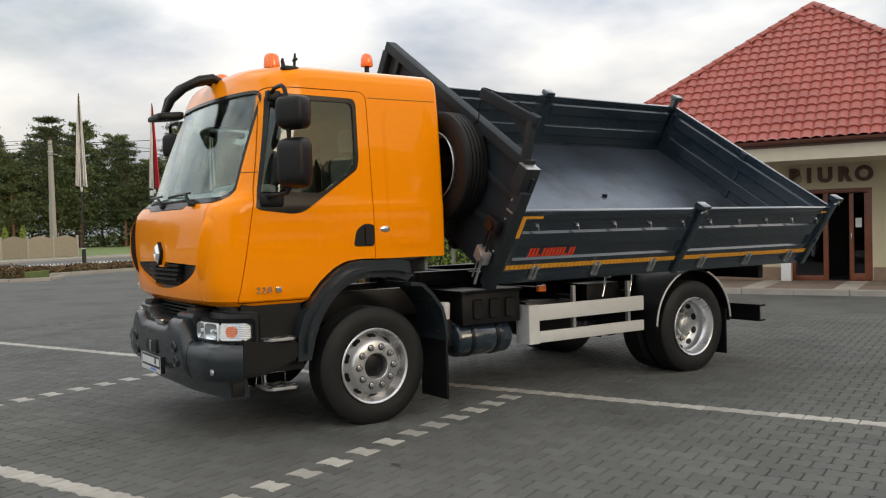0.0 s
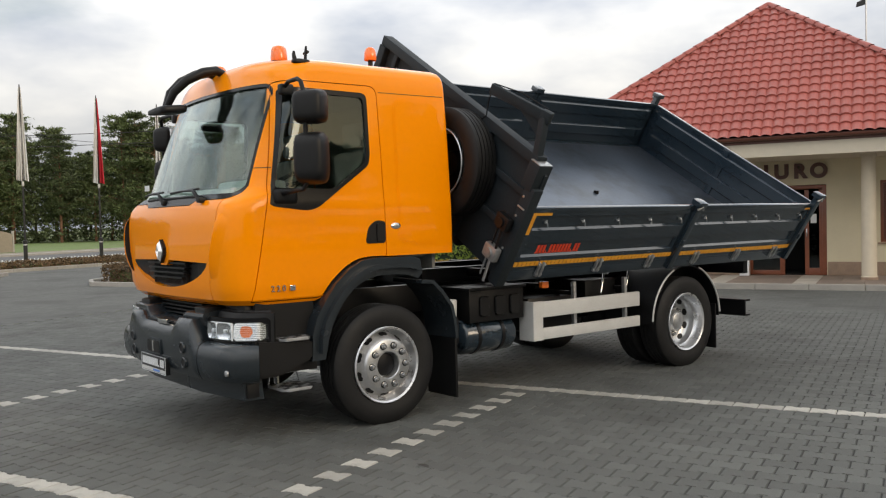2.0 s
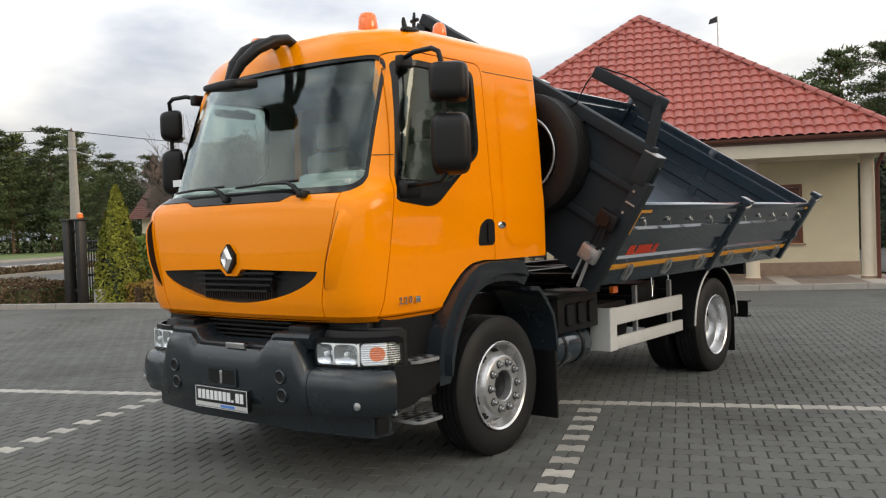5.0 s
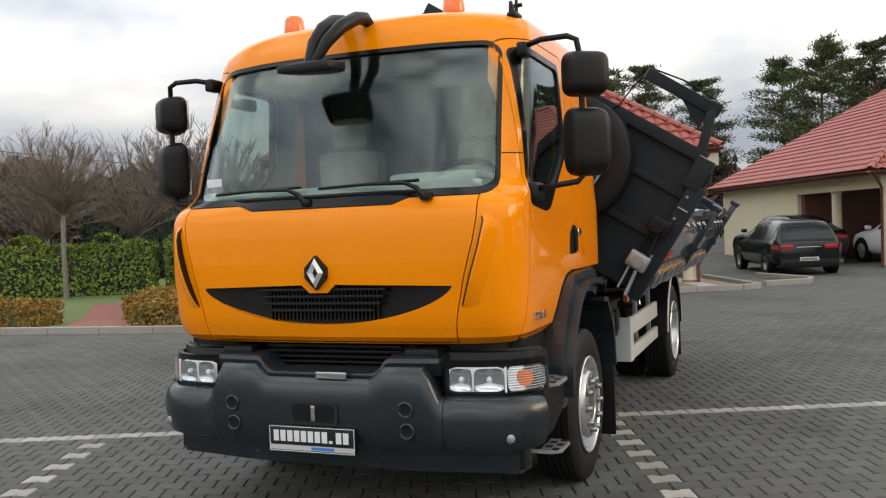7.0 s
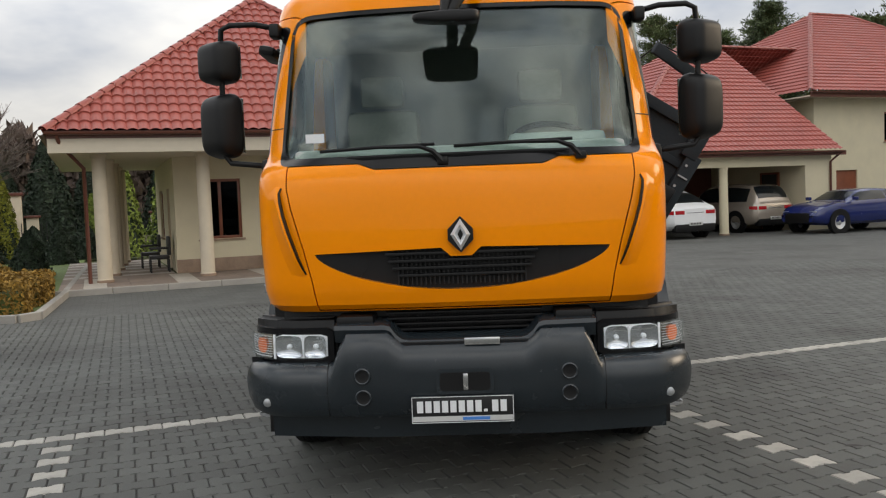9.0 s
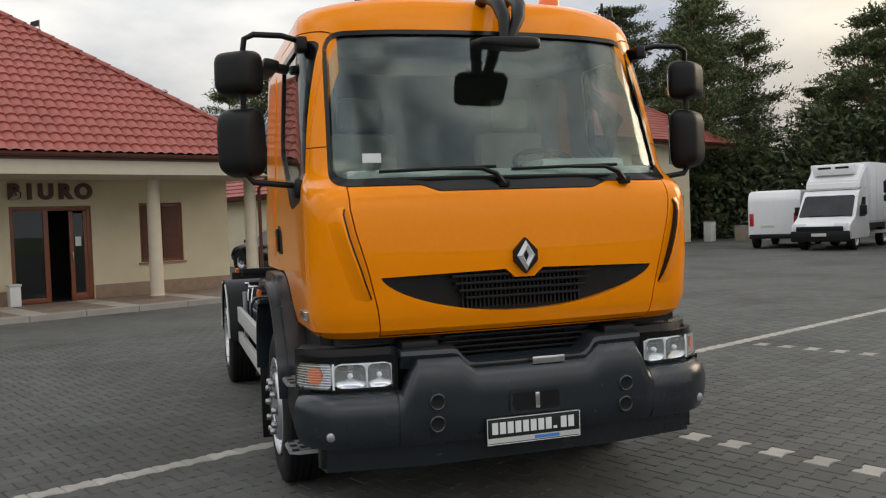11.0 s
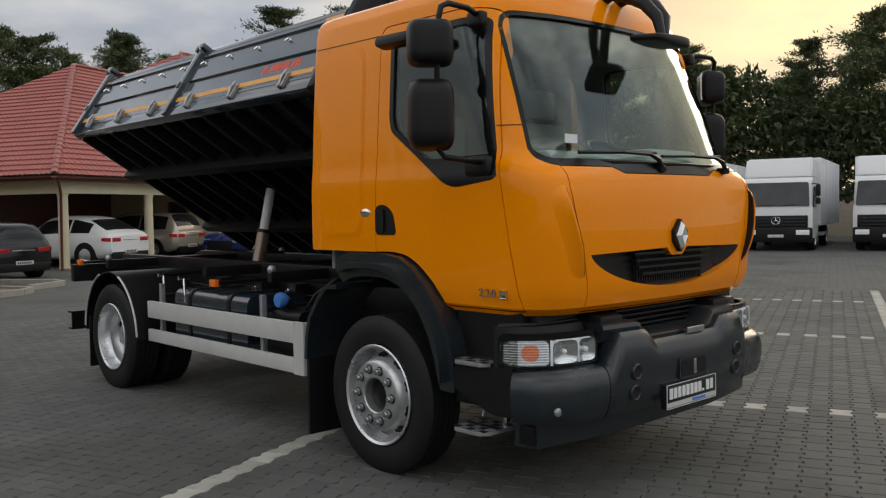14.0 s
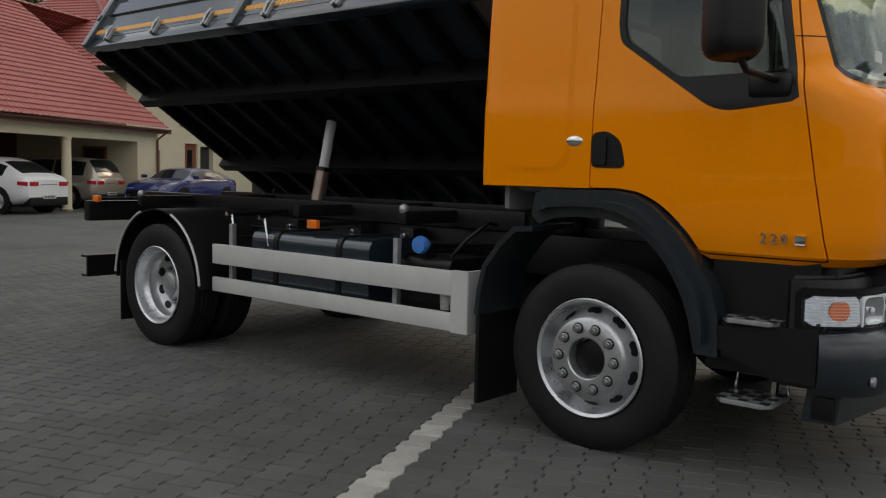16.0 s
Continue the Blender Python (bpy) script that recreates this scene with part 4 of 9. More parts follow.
# dark gap and lower grille above the bumper
boxed("lower_grille_back", BLACK, truck, CX - 1.0, CX + 1.0, -1.16, -1.0, 0.55, 1.05, 0.02, "black recess under the cab")
for k in range(5):
    boxed("lower_slat", BLACK, truck, CX - 0.42, CX + 0.42, -1.24, -1.19, 0.90 + 0.03 * k, 0.912 + 0.03 * k, 0.003)
for k in range(-18, 19):
    boxed("cooler_fin", FIN, truck, CX + k * 0.017 - 0.003, CX + k * 0.017 + 0.003, -1.185, -1.165, 0.90, 1.03, 0.0)
for s in (1, -1):
    bm = bmesh.new()
    box(bm, CX + s * 0.48, CX + s * 0.68, -1.33, -1.12, 0.935, 1.0, 0.02) if s > 0 else box(bm, CX - 0.68, CX - 0.48, -1.33, -1.12, 0.935, 1.0, 0.02)
    part("lower_cowl", bm, BLACK, truck, "", 40)
# headlamps: a rounded black pod set back behind the bumper's ledge
for s in (1, -1):
    bm = bmesh.new()
    pts = [(0.690, -1.352), (0.90, -1.332), (1.03, -1.292), (1.13, -1.205), (1.195, -1.05), (0.690, -1.05)]
    prism(bm, [(CX + s * x, y) for x, y in pts], "z", 0.735, 0.985)
    for v in bm.verts:
        if v.co.z > 0.97 and v.co.y < -1.1:
            v.co.y += 0.09
    bmesh.ops.bevel(bm, geom=list(bm.edges), offset=0.018, segments=3, affect="EDGES")
    hl = part("headlamp_housing", bm, BLACK, truck, "black headlamp pod", 40)
    hl.location.y = 0.045

    def lens(name, pts, z0, z1, deep, mat, label="", r=0.018, lean=0.0):
        """A plate that follows the pod's front along (x, y) points, rounded at its ends."""
        bm = bmesh.new()
        rows = []
        n = len(pts)
        for k, (x, y) in enumerate(pts):
            a, b = Vector(pts[max(k - 1, 0)]), Vector(pts[min(k + 1, n - 1)])
            d = (b - a).normalized()
            nv = Vector((d.y, -d.x))
            e = r if k in (0, n - 1) else 0.0
            p, q = Vector((x, y)), Vector((x, y)) - nv * deep
            rows.append([bm.verts.new((CX + s * w.x, w.y, z)) for w, z in ((p + nv * lean, z0 + e), (p, z1 - e), (q, z1 - e), (q, z0 + e))])
        for a, b in zip(rows, rows[1:]):
            for k in range(4):
                bm.faces.new((a[k], a[(k + 1) % 4], b[(k + 1) % 4], b[k]))
        bm.faces.new(rows[0])
        bm.faces.new(rows[-1][::-1])
        return part(name, bm, mat, hl, label, 40)
    lens("lamp_frame", [(0.700, -1.359), (0.735, -1.357), (0.90, -1.340), (1.03, -1.300), (1.10, -1.245), (1.145, -1.19), (1.175, -1.115), (1.182, -1.09)], 0.748, 0.938, 0.03, GLOSSBK, "black lamp frame", 0.02)
    base = [(0.715, -1.358), (0.735, -1.357), (0.90, -1.340), (1.03, -1.300), (1.10, -1.245), (1.145, -1.19), (1.175, -1.115), (1.182, -1.09)]

    def along(x0, x1, d, n=9):
        """Points of the lamp's front from x0 to x1, d outside its frame."""
        out = []
        for k in range(n):
            x = x0 + (x1 - x0) * k / (n - 1)
            for (xa, ya), (xb, yb) in zip(base, base[1:]):
                if xa <= x <= xb:
                    t = (x - xa) / (xb - xa)
                    dv = Vector((xb - xa, yb - ya)).normalized()
                    out.append((x + dv.y * d, ya + (yb - ya) * t - dv.x * d))
                    break
        return out
    lens("reflector", along(0.733, 1.020, 0.005), 0.778, 0.905, 0.004, LAMPW, "pale headlamp reflector", 0.012)
    for xa, xb in ((0.737, 0.857), (0.868, 1.016)):
        bm = bmesh.new()
        xm, hw = (xa + xb) / 2, (xb - xa) / 2
        rings = []
        for fx, fz, d in ((1.0, 1.0, 0.023), (0.78, 0.80, 0.014), (0.45, 0.48, 0.009), (0.0, 0.0, 0.008)):
            ring = []
            for j in range(16):
                a = 2 * math.pi * (j + 0.5) / 16
                rx, rz = (abs(math.cos(a)) ** 0.45) * math.copysign(1, math.cos(a)), (abs(math.sin(a)) ** 0.45) * math.copysign(1, math.sin(a))
                x, y = along(xm + rx * hw * fx, xm + rx * hw * fx + 0.01, d, 2)[0]
                ring.append(bm.verts.new((CX + s * x, y, 0.842 + rz * 0.060 * fz)))
            rings.append(ring)
        for ra, rb in zip(rings, rings[1:]):
            for j in range(16):
                bm.faces.new((ra[j], ra[(j + 1) % 16], rb[(j + 1) % 16], rb[j]))
        part("lamp_bowl", bm, REFLECT, hl, "silver lamp bowl", 25)
        x, y = along(xm, xm + 0.01, 0.012, 2)[0]
        bm = bmesh.new()
        lathe(bm, [(0.004, 0.014), (-0.006, 0.013), (-0.012, 0.0)], "y", 12, (CX + s * x, y, 0.842))
        part("lamp_bulb", bm, LAMPW, hl, "", 40)
    lens("lamp_web", along(0.858, 0.866, 0.024, 3), 0.782, 0.902, 0.016, LAMPW, "", 0.0)
    lens("lamp_divider", along(1.018, 1.028, 0.024, 3), 0.776, 0.907, 0.008, LAMPW, "pale divider in the lamp", 0.0)
    lens("indicator_back", along(1.030, 1.172, 0.006, 12), 0.778, 0.905, 0.004, REFLECT, "silver ribbed indicator", 0.020, 0.014)
    # the orange bulb shade behind the ribs
    bm = bmesh.new()
    rows = []
    for k in range(8):
        x, y = along(1.070 + 0.062 * k / 7, 1.18, 0.018, 2)[0]
        e = 0.030 * abs(k / 3.5 - 1) ** 4
        rows.append([bm.verts.new((CX + s * x, y, z)) for z in (0.802 + e, 0.842, 0.884 - e)])
    for ra, rb in zip(rows, rows[1:]):
        for k in range(2):
            bm.faces.new((ra[k], ra[k + 1], rb[k + 1], rb[k]))
    part("indicator_filter", bm, INDAMBER, hl, "orange indicator bulb shade", 40)
    for k in range(9):
        z = 0.788 + 0.0134 * k
        bm = bmesh.new()
        e = 0.012 if k in (0, 8) else 0.0
        tube(bm, [(CX + s * x, y, z) for x, y in along(1.032, 1.170 - e, 0.021, 8)], 0.0009, 4)
        part("indicator_rib", bm, LAMPW, hl)
    lens("headlamp_glass", along(0.728, 1.176, 0.030, 14), 0.772, 0.911, 0.004, HGLASS, "clear headlamp glass", 0.016).visible_shadow = False


# ---- wheels ----
def tyre_mesh(bm, w, R, side=1):
    h = w / 2
    prof = [(-h * 0.62, 0.300), (-h * 0.90, 0.315), (-h, 0.37), (-h * 0.97, 0.42), (-h * 0.86, R - 0.012), (-h * 0.76, R)]
    tread = []
    for g in (-0.45, -0.15, 0.15, 0.45):
        tread += [(h * (g - 0.035), R), (h * (g - 0.03), R - 0.012), (h * (g + 0.03), R - 0.012), (h * (g + 0.035), R)]
    prof = prof + tread + [(-a, r) for a, r in prof[::-1]]
    lathe(bm, prof, "x", 72)


def front_rim(bm):
    """Convex front rim: flange, drum, flat hub face."""
    lathe(bm, [(-0.10, 0.285), (0.118, 0.298), (0.132, 0.308), (0.138, 0.302), (0.128, 0.288), (0.085, 0.280), (0.045, 0.268), (0.035, 0.255)], "x", 60)


def rim_disc(bm, convex):
    if convex:
        prof = [(0.035, 0.262), (0.050, 0.250), (0.085, 0.235), (0.122, 0.218), (0.140, 0.208), (0.146, 0.198), (0.148, 0.110), (0.142, 0.104), (0.060, 0.102), (0.055, 0.0)]
    else:
        prof = [(0.10, 0.288), (0.02, 0.272), (-0.035, 0.262), (-0.05, 0.25), (-0.075, 0.215), (-0.082, 0.20), (-0.082, 0.118), (-0.02, 0.112), (0.012, 0.10), (0.015, 0.0)]
    lathe(bm, prof, "x", 60)


def wheel(at, convex, flip):
    tag = "black truck tyre on a silver ten-stud rim"
    w = part("tyre", mesh_of(bmesh.new()), TYRE, truck, "worn black truck tyre")
    bm = bmesh.new()
    tyre_mesh(bm, 0.275, 0.480)
    bmesh.ops.recalc_face_normals(bm, faces=bm.faces)
    for f in bm.faces:
        f.smooth = True
    for e in bm.edges:
        e.smooth = e.calc_face_angle(0) < radians(40) if len(e.link_faces) == 2 else False
    bm.to_mesh(w.data)
    bm.free()
    bm = bmesh.new()
    front_rim(bm)
    part("rim_flange", bm, RIMLIP, w, "silver rim flange", 40)
    bm = bmesh.new()
    rim_disc(bm, convex)
    me = mesh_of(bm)
    cuts = []
    for k in range(10):
        a = 2 * math.pi * (k + 0.5) / 10
        cb = bmesh.new()
        r0 = 0.232 if convex else 0.225
        ring = [(r0 * math.cos(a) + 0.030 * math.cos(b) * math.cos(a) - 0.036 * math.sin(b) * math.sin(a), r0 * math.sin(a) + 0.030 * math.cos(b) * math.sin(a) + 0.036 * math.sin(b) * math.cos(a)) for b in (2 * math.pi * j / 12 for j in range(12))]
        prism(cb, ring, "x", -0.2, 0.3)
        cuts.append(cb)
    # the hand holes stay as dark oval insets
    disc = part("rim_disc", soften(me, 35), RIM, w, "silver wheel disc")
    for cb in cuts:
        cb.free()
    for k in range(10):
        a = 2 * math.pi * (k + 0.5) / 10
        bm = bmesh.new()
        r0, d0, tilt = (0.240, 0.076, 56) if convex else (0.233, -0.062, -35)
        lathe(bm, [(0.002, 0.0), (0.002, 1.0)], "x", 14)
        bmesh.ops.transform(bm, matrix=Matrix.Rotation(a, 4, "X") @ Matrix.Translation((d0, r0, 0)) @ Matrix.Rotation(radians(tilt), 4, "Z") @ Matrix.Diagonal((1, 0.027, 0.040, 1)), verts=bm.verts)
        part("hand_hole", bm, BLACK, w)
        a = 2 * math.pi * k / 10
        bm = bmesh.new()
        lathe(bm, [(0.0, 0.0), (0.0025, 0.029)], "x", 14, ((0.1475 if convex else -0.0815), 0.160 * math.cos(a), 0.160 * math.sin(a)))
        part("nut_washer", bm, CHASSIS, w)
        bm = bmesh.new()
        x0 = 0.149 if convex else -0.080
        lathe(bm, [(0.0, 0.023), (0.008, 0.023), (0.009, 0.020), (0.030, 0.019), (0.036, 0.014), (0.038, 0.0)], "x", 12, (x0, 0.160 * math.cos(a), 0.160 * math.sin(a)))
        part("wheel_nut", bm, NUT, w, "", 40)
    bm = bmesh.new()
    if convex:
        lathe(bm, [(0.06, 0.096), (0.095, 0.092), (0.102, 0.072), (0.104, 0.0)], "x", 32)
    else:
        lathe(bm, [(0.0, 0.09), (0.02, 0.088), (0.03, 0.07), (0.032, 0.0)], "x", 32)
    part("hub_cap", bm, CHASSIS if convex else GALV, w, "dark hub", 40)
    w.matrix_basis = at @ (Matrix.Rotation(math.pi, 4, "Z") if flip else Matrix.Identity(4))
    return w


RZ = 0.470
wheel(pose(CX + 1.050, -0.03, RZ), True, False)
wheel(pose(CX - 1.050, -0.03, RZ), True, True)
for s in (1, -1):
    wheel(pose(CX + s * 1.115, 4.11, RZ), False, s < 0)
    wheel(pose(CX + s * 0.79, 4.11, RZ), False, s > 0)


# ---- wings, steps and mudflaps ----
def band(bm, pts, x0, x1, thick):
    """A bent sheet along points of (y, z) between two x."""
    rows = []
    n = len(pts)
    for i, (y, z) in enumerate(pts):
        a, b = Vector(pts[max(i - 1, 0)]), Vector(pts[min(i + 1, n - 1)])
        d = (b - a).normalized()
        nrm = Vector((-d.y, d.x))
        p, q = Vector((y, z)), Vector((y, z)) + nrm * thick
        rows.append([bm.verts.new((x0, *p)), bm.verts.new((x1, *p)), bm.verts.new((x1, *q)), bm.verts.new((x0, *q))])
    for a, b in zip(rows, rows[1:]):
        for k in range(4):
            bm.faces.new((a[k], a[(k + 1) % 4], b[(k + 1) % 4], b[k]))
    bm.faces.new(rows[0])
    bm.faces.new(rows[-1][::-1])


for s in (1, -1):
    xo, xi = CX + s * 1.232, CX + s * 0.82
    # front wing: an arch with a flat outer face
    inner = [(-0.591, 0.578), (-0.552, 0.74), (-0.520, 0.83), (-0.474, 0.915), (-0.428, 0.985), (-0.375, 1.046), (-0.317, 1.097), (-0.253, 1.138), (-0.175, 1.168), (-0.085, 1.186), (0.07, 1.188), (0.20, 1.176), (0.30, 1.14)]
    outer = [(0.345, 1.185), (0.325, 1.30), (0.26, 1.322), (-0.11, 1.328), (-0.240, 1.311), (-0.348, 1.257), (-0.475, 1.150), (-0.565, 1.035), (-0.655, 0.90), (-0.695, 0.76), (-0.705, 0.575)]
    bm = bmesh.new()
    prism(bm, inner + outer, "x", min(xo, xi), max(xo, xi))
    es = [e for e in bm.edges if all(abs(v.co.x - xo) < 1e-4 for v in e.verts)]
    bmesh.ops.bevel(bm, geom=es, offset=0.055, segments=4, affect="EDGES")
    part("front_wing", bm, GREYPL, truck, "dark grey plastic front wing", 50)
    bm = bmesh.new()
    pts = [(0.30, 1.13), (0.42, 1.12), (0.52, 1.03), (0.62, 0.90), (0.655, 0.76), (0.67, 0.62)]
    band(bm, pts, min(xi, xo), max(xi, xo), -0.03)
    part("wing_tail", bm, GREYPL, truck, "dark grey rear half of the wing", 40)
    boxed("mud_flap", BLACK, truck, min(xi, xo - s * 0.02), max(xi, xo - s * 0.02), 0.645, 0.67, 0.11, 0.74, 0.006, "black rubber mud flap")
    # entry: side skirt under the door, two chequered steps
    bm = bmesh.new()
    prism(bm, [(-1.13, 0.50), (-0.60, 0.50), (-0.62, 1.04), (-1.10, 1.04)], "x", *sorted((CX + s * 0.86, CX + s * 1.06)))
    part("entry_box", bm, BLACK, truck, "black step well", 30)
    bm = bmesh.new()
    prism(bm, [(-1.165, 0.50), (-0.98, 0.50), (-0.70, 0.60), (-0.70, 0.745), (-1.165, 0.79)], "x", *sorted((CX + s * 1.05, CX + s * 1.192)))
    bmesh.ops.bevel(bm, geom=list(bm.edges), offset=0.02, segments=2, affect="EDGES")
    part("entry_panel", bm, BLACK, truck, "black entry panel", 40)
    for z, y0, y1, x1 in ((0.775, -0.98, -0.72, 1.225), (0.405, -0.97, -0.71, 1.225)):
        bm = bmesh.new()
        xi2, xo2 = CX + s * 0.955, CX + s * x1
        prism(bm, [(xi2, y0), (xo2 - s * 0.05, y0), (xo2, y0 + 0.04), (xo2, y1 - 0.04), (xo2 - s * 0.05, y1), (xi2, y1)], "z", z - 0.022, z)
        bmesh.ops.bevel(bm, geom=list(bm.edges), offset=0.004, segments=2, affect="EDGES")
        st = part("step_plate", bm, GALV, truck, "chequered aluminium step", 40)
        for i in range(5):
            for j in range(5):
                if (i + j) % 2 == 0 or i == 2:
                    cxs, cys = xi2 + s * (0.035 + 0.05 * i), y0 + 0.03 + (y1 - y0 - 0.06) / 4 * j
                    boxed("step_hole", BLACK, st, cxs - 0.019, cxs + 0.019, cys - 0.021, cys + 0.021, z - 0.001, z + 0.002, 0.0)
        if z < 0.5:
            bm = bmesh.new()
            tube(bm, [(CX + s * 0.97, y0, z + 0.005), (CX + s * 0.97, y0 + 0.01, z + 0.08), (CX + s * 0.97, y1 - 0.02, z + 0.08), (CX + s * 0.97, y1 - 0.01, z + 0.005)], 0.007, 6)
            tube(bm, [(CX + s * 0.97, -0.9, z), (CX + s * 0.95, -0.9, 0.55)], 0.02, 6)
            part("step_stay", bm, CHROME, st, "bright step stay", 50)
    # rear wing with its pale edge
    arc = [(4.11 + 0.58 * math.cos(a), RZ + 0.02 + 0.58 * math.sin(a)) for a in (radians(d) for d in range(0, 186, 6))]
    bm = bmesh.new()
    band(bm, arc, *sorted((CX + s * 0.62, CX + s * 1.255)), 0.012)
    rw = part("rear_wing", bm, BLACK, truck, "black rear wing with pale edge", 40)
    for d0, d1 in ((4, 72), (112, 182)):
        bm = bmesh.new()
        tube(bm, [(CX + s * 1.258, 4.11 + 0.583 * math.cos(radians(d)), RZ + 0.02 + 0.583 * math.sin(radians(d))) for d in range(d0, d1, 5)], 0.010, 6)
        part("wing_edge", bm, ALU, rw, "pale edge strip", 60)
    boxed("rear_flap", BLACK, truck, *sorted((CX + s * 0.66, CX + s * 1.245)), 4.685, 4.70, 0.13, 0.62, 0.004, "black rear mud flap")
    # side guard: two pale rails, a front upright, two galvanised stays
    y0, y1 = (1.72, 3.36) if s > 0 else (0.79, 3.42)
    xg0, xg1 = sorted((CX + s * 1.135, CX + s * 1.175))
    g = boxed("side_guard", ALU, truck, xg0, xg1, y0 + 0.02, y1, 0.69, 0.835, 0.008, "pale aluminium side guard")
    boxed("guard_rail", ALU, g, xg0, xg1, y0 + 0.02, y1, 0.485, 0.59, 0.008)
    bm = bmesh.new()
    xa, xb = CX + s * 0.98, CX + s * 1.177
    prism(bm, rounded([(xa, y0 - 0.03), (xb, y0 - 0.03), (xb, y0 + 0.11), (xb - s * 0.03, y0 + 0.11), (xb - s * 0.03, y0), (xa, y0)], 0.012, 3), "z", 0.48, 0.84)
    part("guard_upright", bm, ALU, g, "", 40)
    for yy in (y0 + 0.62, y1 - 0.20):
        boxed("guard_stay", GALV, g, *sorted((CX + s * 1.09, CX + s * 1.13)), yy, yy + 0.04, 0.48, 0.99, 0.004)
        boxed("guard_bracket", CHASSIS, g, *sorted((CX + s * 0.45, CX + s * 1.10)), yy + 0.005, yy + 0.035, 0.86, 0.90, 0.004)

# ---- chassis ----
for s in (1, -1):
    bm = bmesh.new()
    box(bm, CX + s * 0.43 - 0.04, CX + s * 0.43 + 0.04, -0.6, 5.62, 0.78, 1.03, 0.008)
    part("chassis_rail", bm, CHASSIS, truck, "black chassis rail", 40)
    bm = bmesh.new()
    box(bm, CX + s * 0.46 - 0.05, CX + s * 0.46 + 0.05, 0.85, 5.70, 1.035, 1.165, 0.008)
    part("subframe_rail", bm, CHASSIS, truck, "black subframe rail", 40)
for y in (0.95, 1.9, 2.9, 3.4, 4.8, 5.55):
    boxed("cross_member", CHASSIS, truck, CX - 0.42, CX + 0.42, y, y + 0.09, 0.84, 1.12, 0.008)
for y in (1.45, 2.55, 4.75):
    boxed("outrigger", CHASSIS, truck, CX - 1.02, CX + 1.02, y, y + 0.07, 1.07, 1.15, 0.008)
for x in (1.0, -1.0):
    for y in (1.45, 4.75):
        bm = bmesh.new()
        bmesh.ops.create_uvsphere(bm, u_segments=16, v_segments=8, radius=0.034, matrix=Matrix.Translation((CX + x, y + 0.035, 1.165)))
        part("tip_ball", bm, GALV, truck, "bright tipping ball", 60)
for y in (0.0, 4.11):
    bm = bmesh.new()
    tube(bm, [(-0.95, y, RZ), (0.95, y, RZ)], 0.07, 12)
    if y:
        bmesh.ops.create_uvsphere(bm, u_segments=16, v_segments=10, radius=0.21, matrix=Matrix.Translation((CX, y, RZ)))
    part("axle", bm, CHASSIS, truck, "black axle", 50)
bm = bmesh.new()
tube(bm, [(0, 0.6, 0.62), (0, 4.0, 0.5)], 0.05, 12)
part("drive_shaft", bm, CHASSIS, truck, "", 50)
boxed("gearbox", CHASSIS, truck, -0.30, 0.30, -0.8, 1.1, 0.42, 0.85, 0.06, "black engine and gearbox")
for s in (1, -1):
    for y in (0.0, 4.11):
        bm = bmesh.new()
        n = 9
        for k in range(3):
            band(bm, [(y - 0.62 + 1.24 * i / n, 0.66 - 0.10 * math.sin(math.pi * i / n) + 0.02 * k) for i in range(n + 1)], CX + s * 0.43 - 0.035, CX + s * 0.43 + 0.035, 0.015)
        part("leaf_spring", bm, CHASSIS, truck, "", 40)
# bright levers and stays before the rear wings, air lines along the rails
for s in (1, -1):
    for y, z in ((3.34, 1.06), (2.92, 1.05)):
        bm = bmesh.new()
        tube(bm, [(CX + s * 1.05, y, z), (CX + s * 1.07, y - 0.05, z - 0.09), (CX + s * 1.08, y - 0.10, z - 0.20)], [0.014, 0.011, 0.014], 8)
        tube(bm, [(CX + s * 1.0, y, z), (CX + s * 1.10, y, z)], 0.018, 8)
        part("wing_lever", bm, CHROME, truck, "bright locking lever", 50)
    bm = bmesh.new()
    tube(bm, [(CX + s * 0.5, 3.36, 1.07), (CX + s * 1.06, 3.34, 1.06)], 0.02, 8)
    part("wing_stay", bm, CHASSIS, truck, "", 50)
    for k in range(3):
        bm = bmesh.new()
        tube(bm, [(CX + s * (0.52 + 0.02 * k), 0.95 + 0.5 * i, 0.88 + 0.03 * k + 0.02 * math.sin(1.7 * i + k)) for i in range(9)], 0.011, 6)
        part("air_line", bm, BLACK, truck, "", 60)
    for y in (1.75, 2.3, 3.05):
        boxed("valve_block", CHASSIS, truck, *sorted((CX + s * 0.50, CX + s * 0.64)), y, y + 0.14, 0.90, 1.02, 0.012)
        bm = bmesh.new()
        lathe(bm, [(0.0, 0.0), (0.0, 0.018), (0.03, 0.018), (0.03, 0.010), (0.05, 0.010), (0.05, 0.0)], "x", 10, (0, y + 0.07, 0.97))
        bmesh.ops.transform(bm, matrix=Matrix.Translation((CX + s * 0.64, 0, 0)) @ Matrix.Diagonal((s, 1, 1, 1)), verts=bm.verts)
        part("valve_fitting", bm, CHROME, truck, "small bright air fitting", 40)
# battery box and air tank, left
bb = boxed("battery_box", BLACK, truck, 0.62, 1.10, 0.94, 1.66, 0.70, 0.985, 0.015, "black ribbed battery box")
for k in range(3):
    bm = bmesh.new()
    prism(bm, rounded([(1.06 + 0.2 * k, 0.75), (1.18 + 0.2 * k, 0.75), (1.18 + 0.2 * k, 0.93), (1.06 + 0.2 * k, 0.93)], 0.03), "x", 1.10, 1.125)
    bmesh.ops.bevel(bm, geom=list(bm.edges), offset=0.008, segments=1, affect="EDGES")
    part("box_rib", bm, BLACK, bb, "", 40)
boxed("box_lid", BLACK, bb, 0.60, 1.12, 0.92, 1.68, 0.985, 1.01, 0.008)
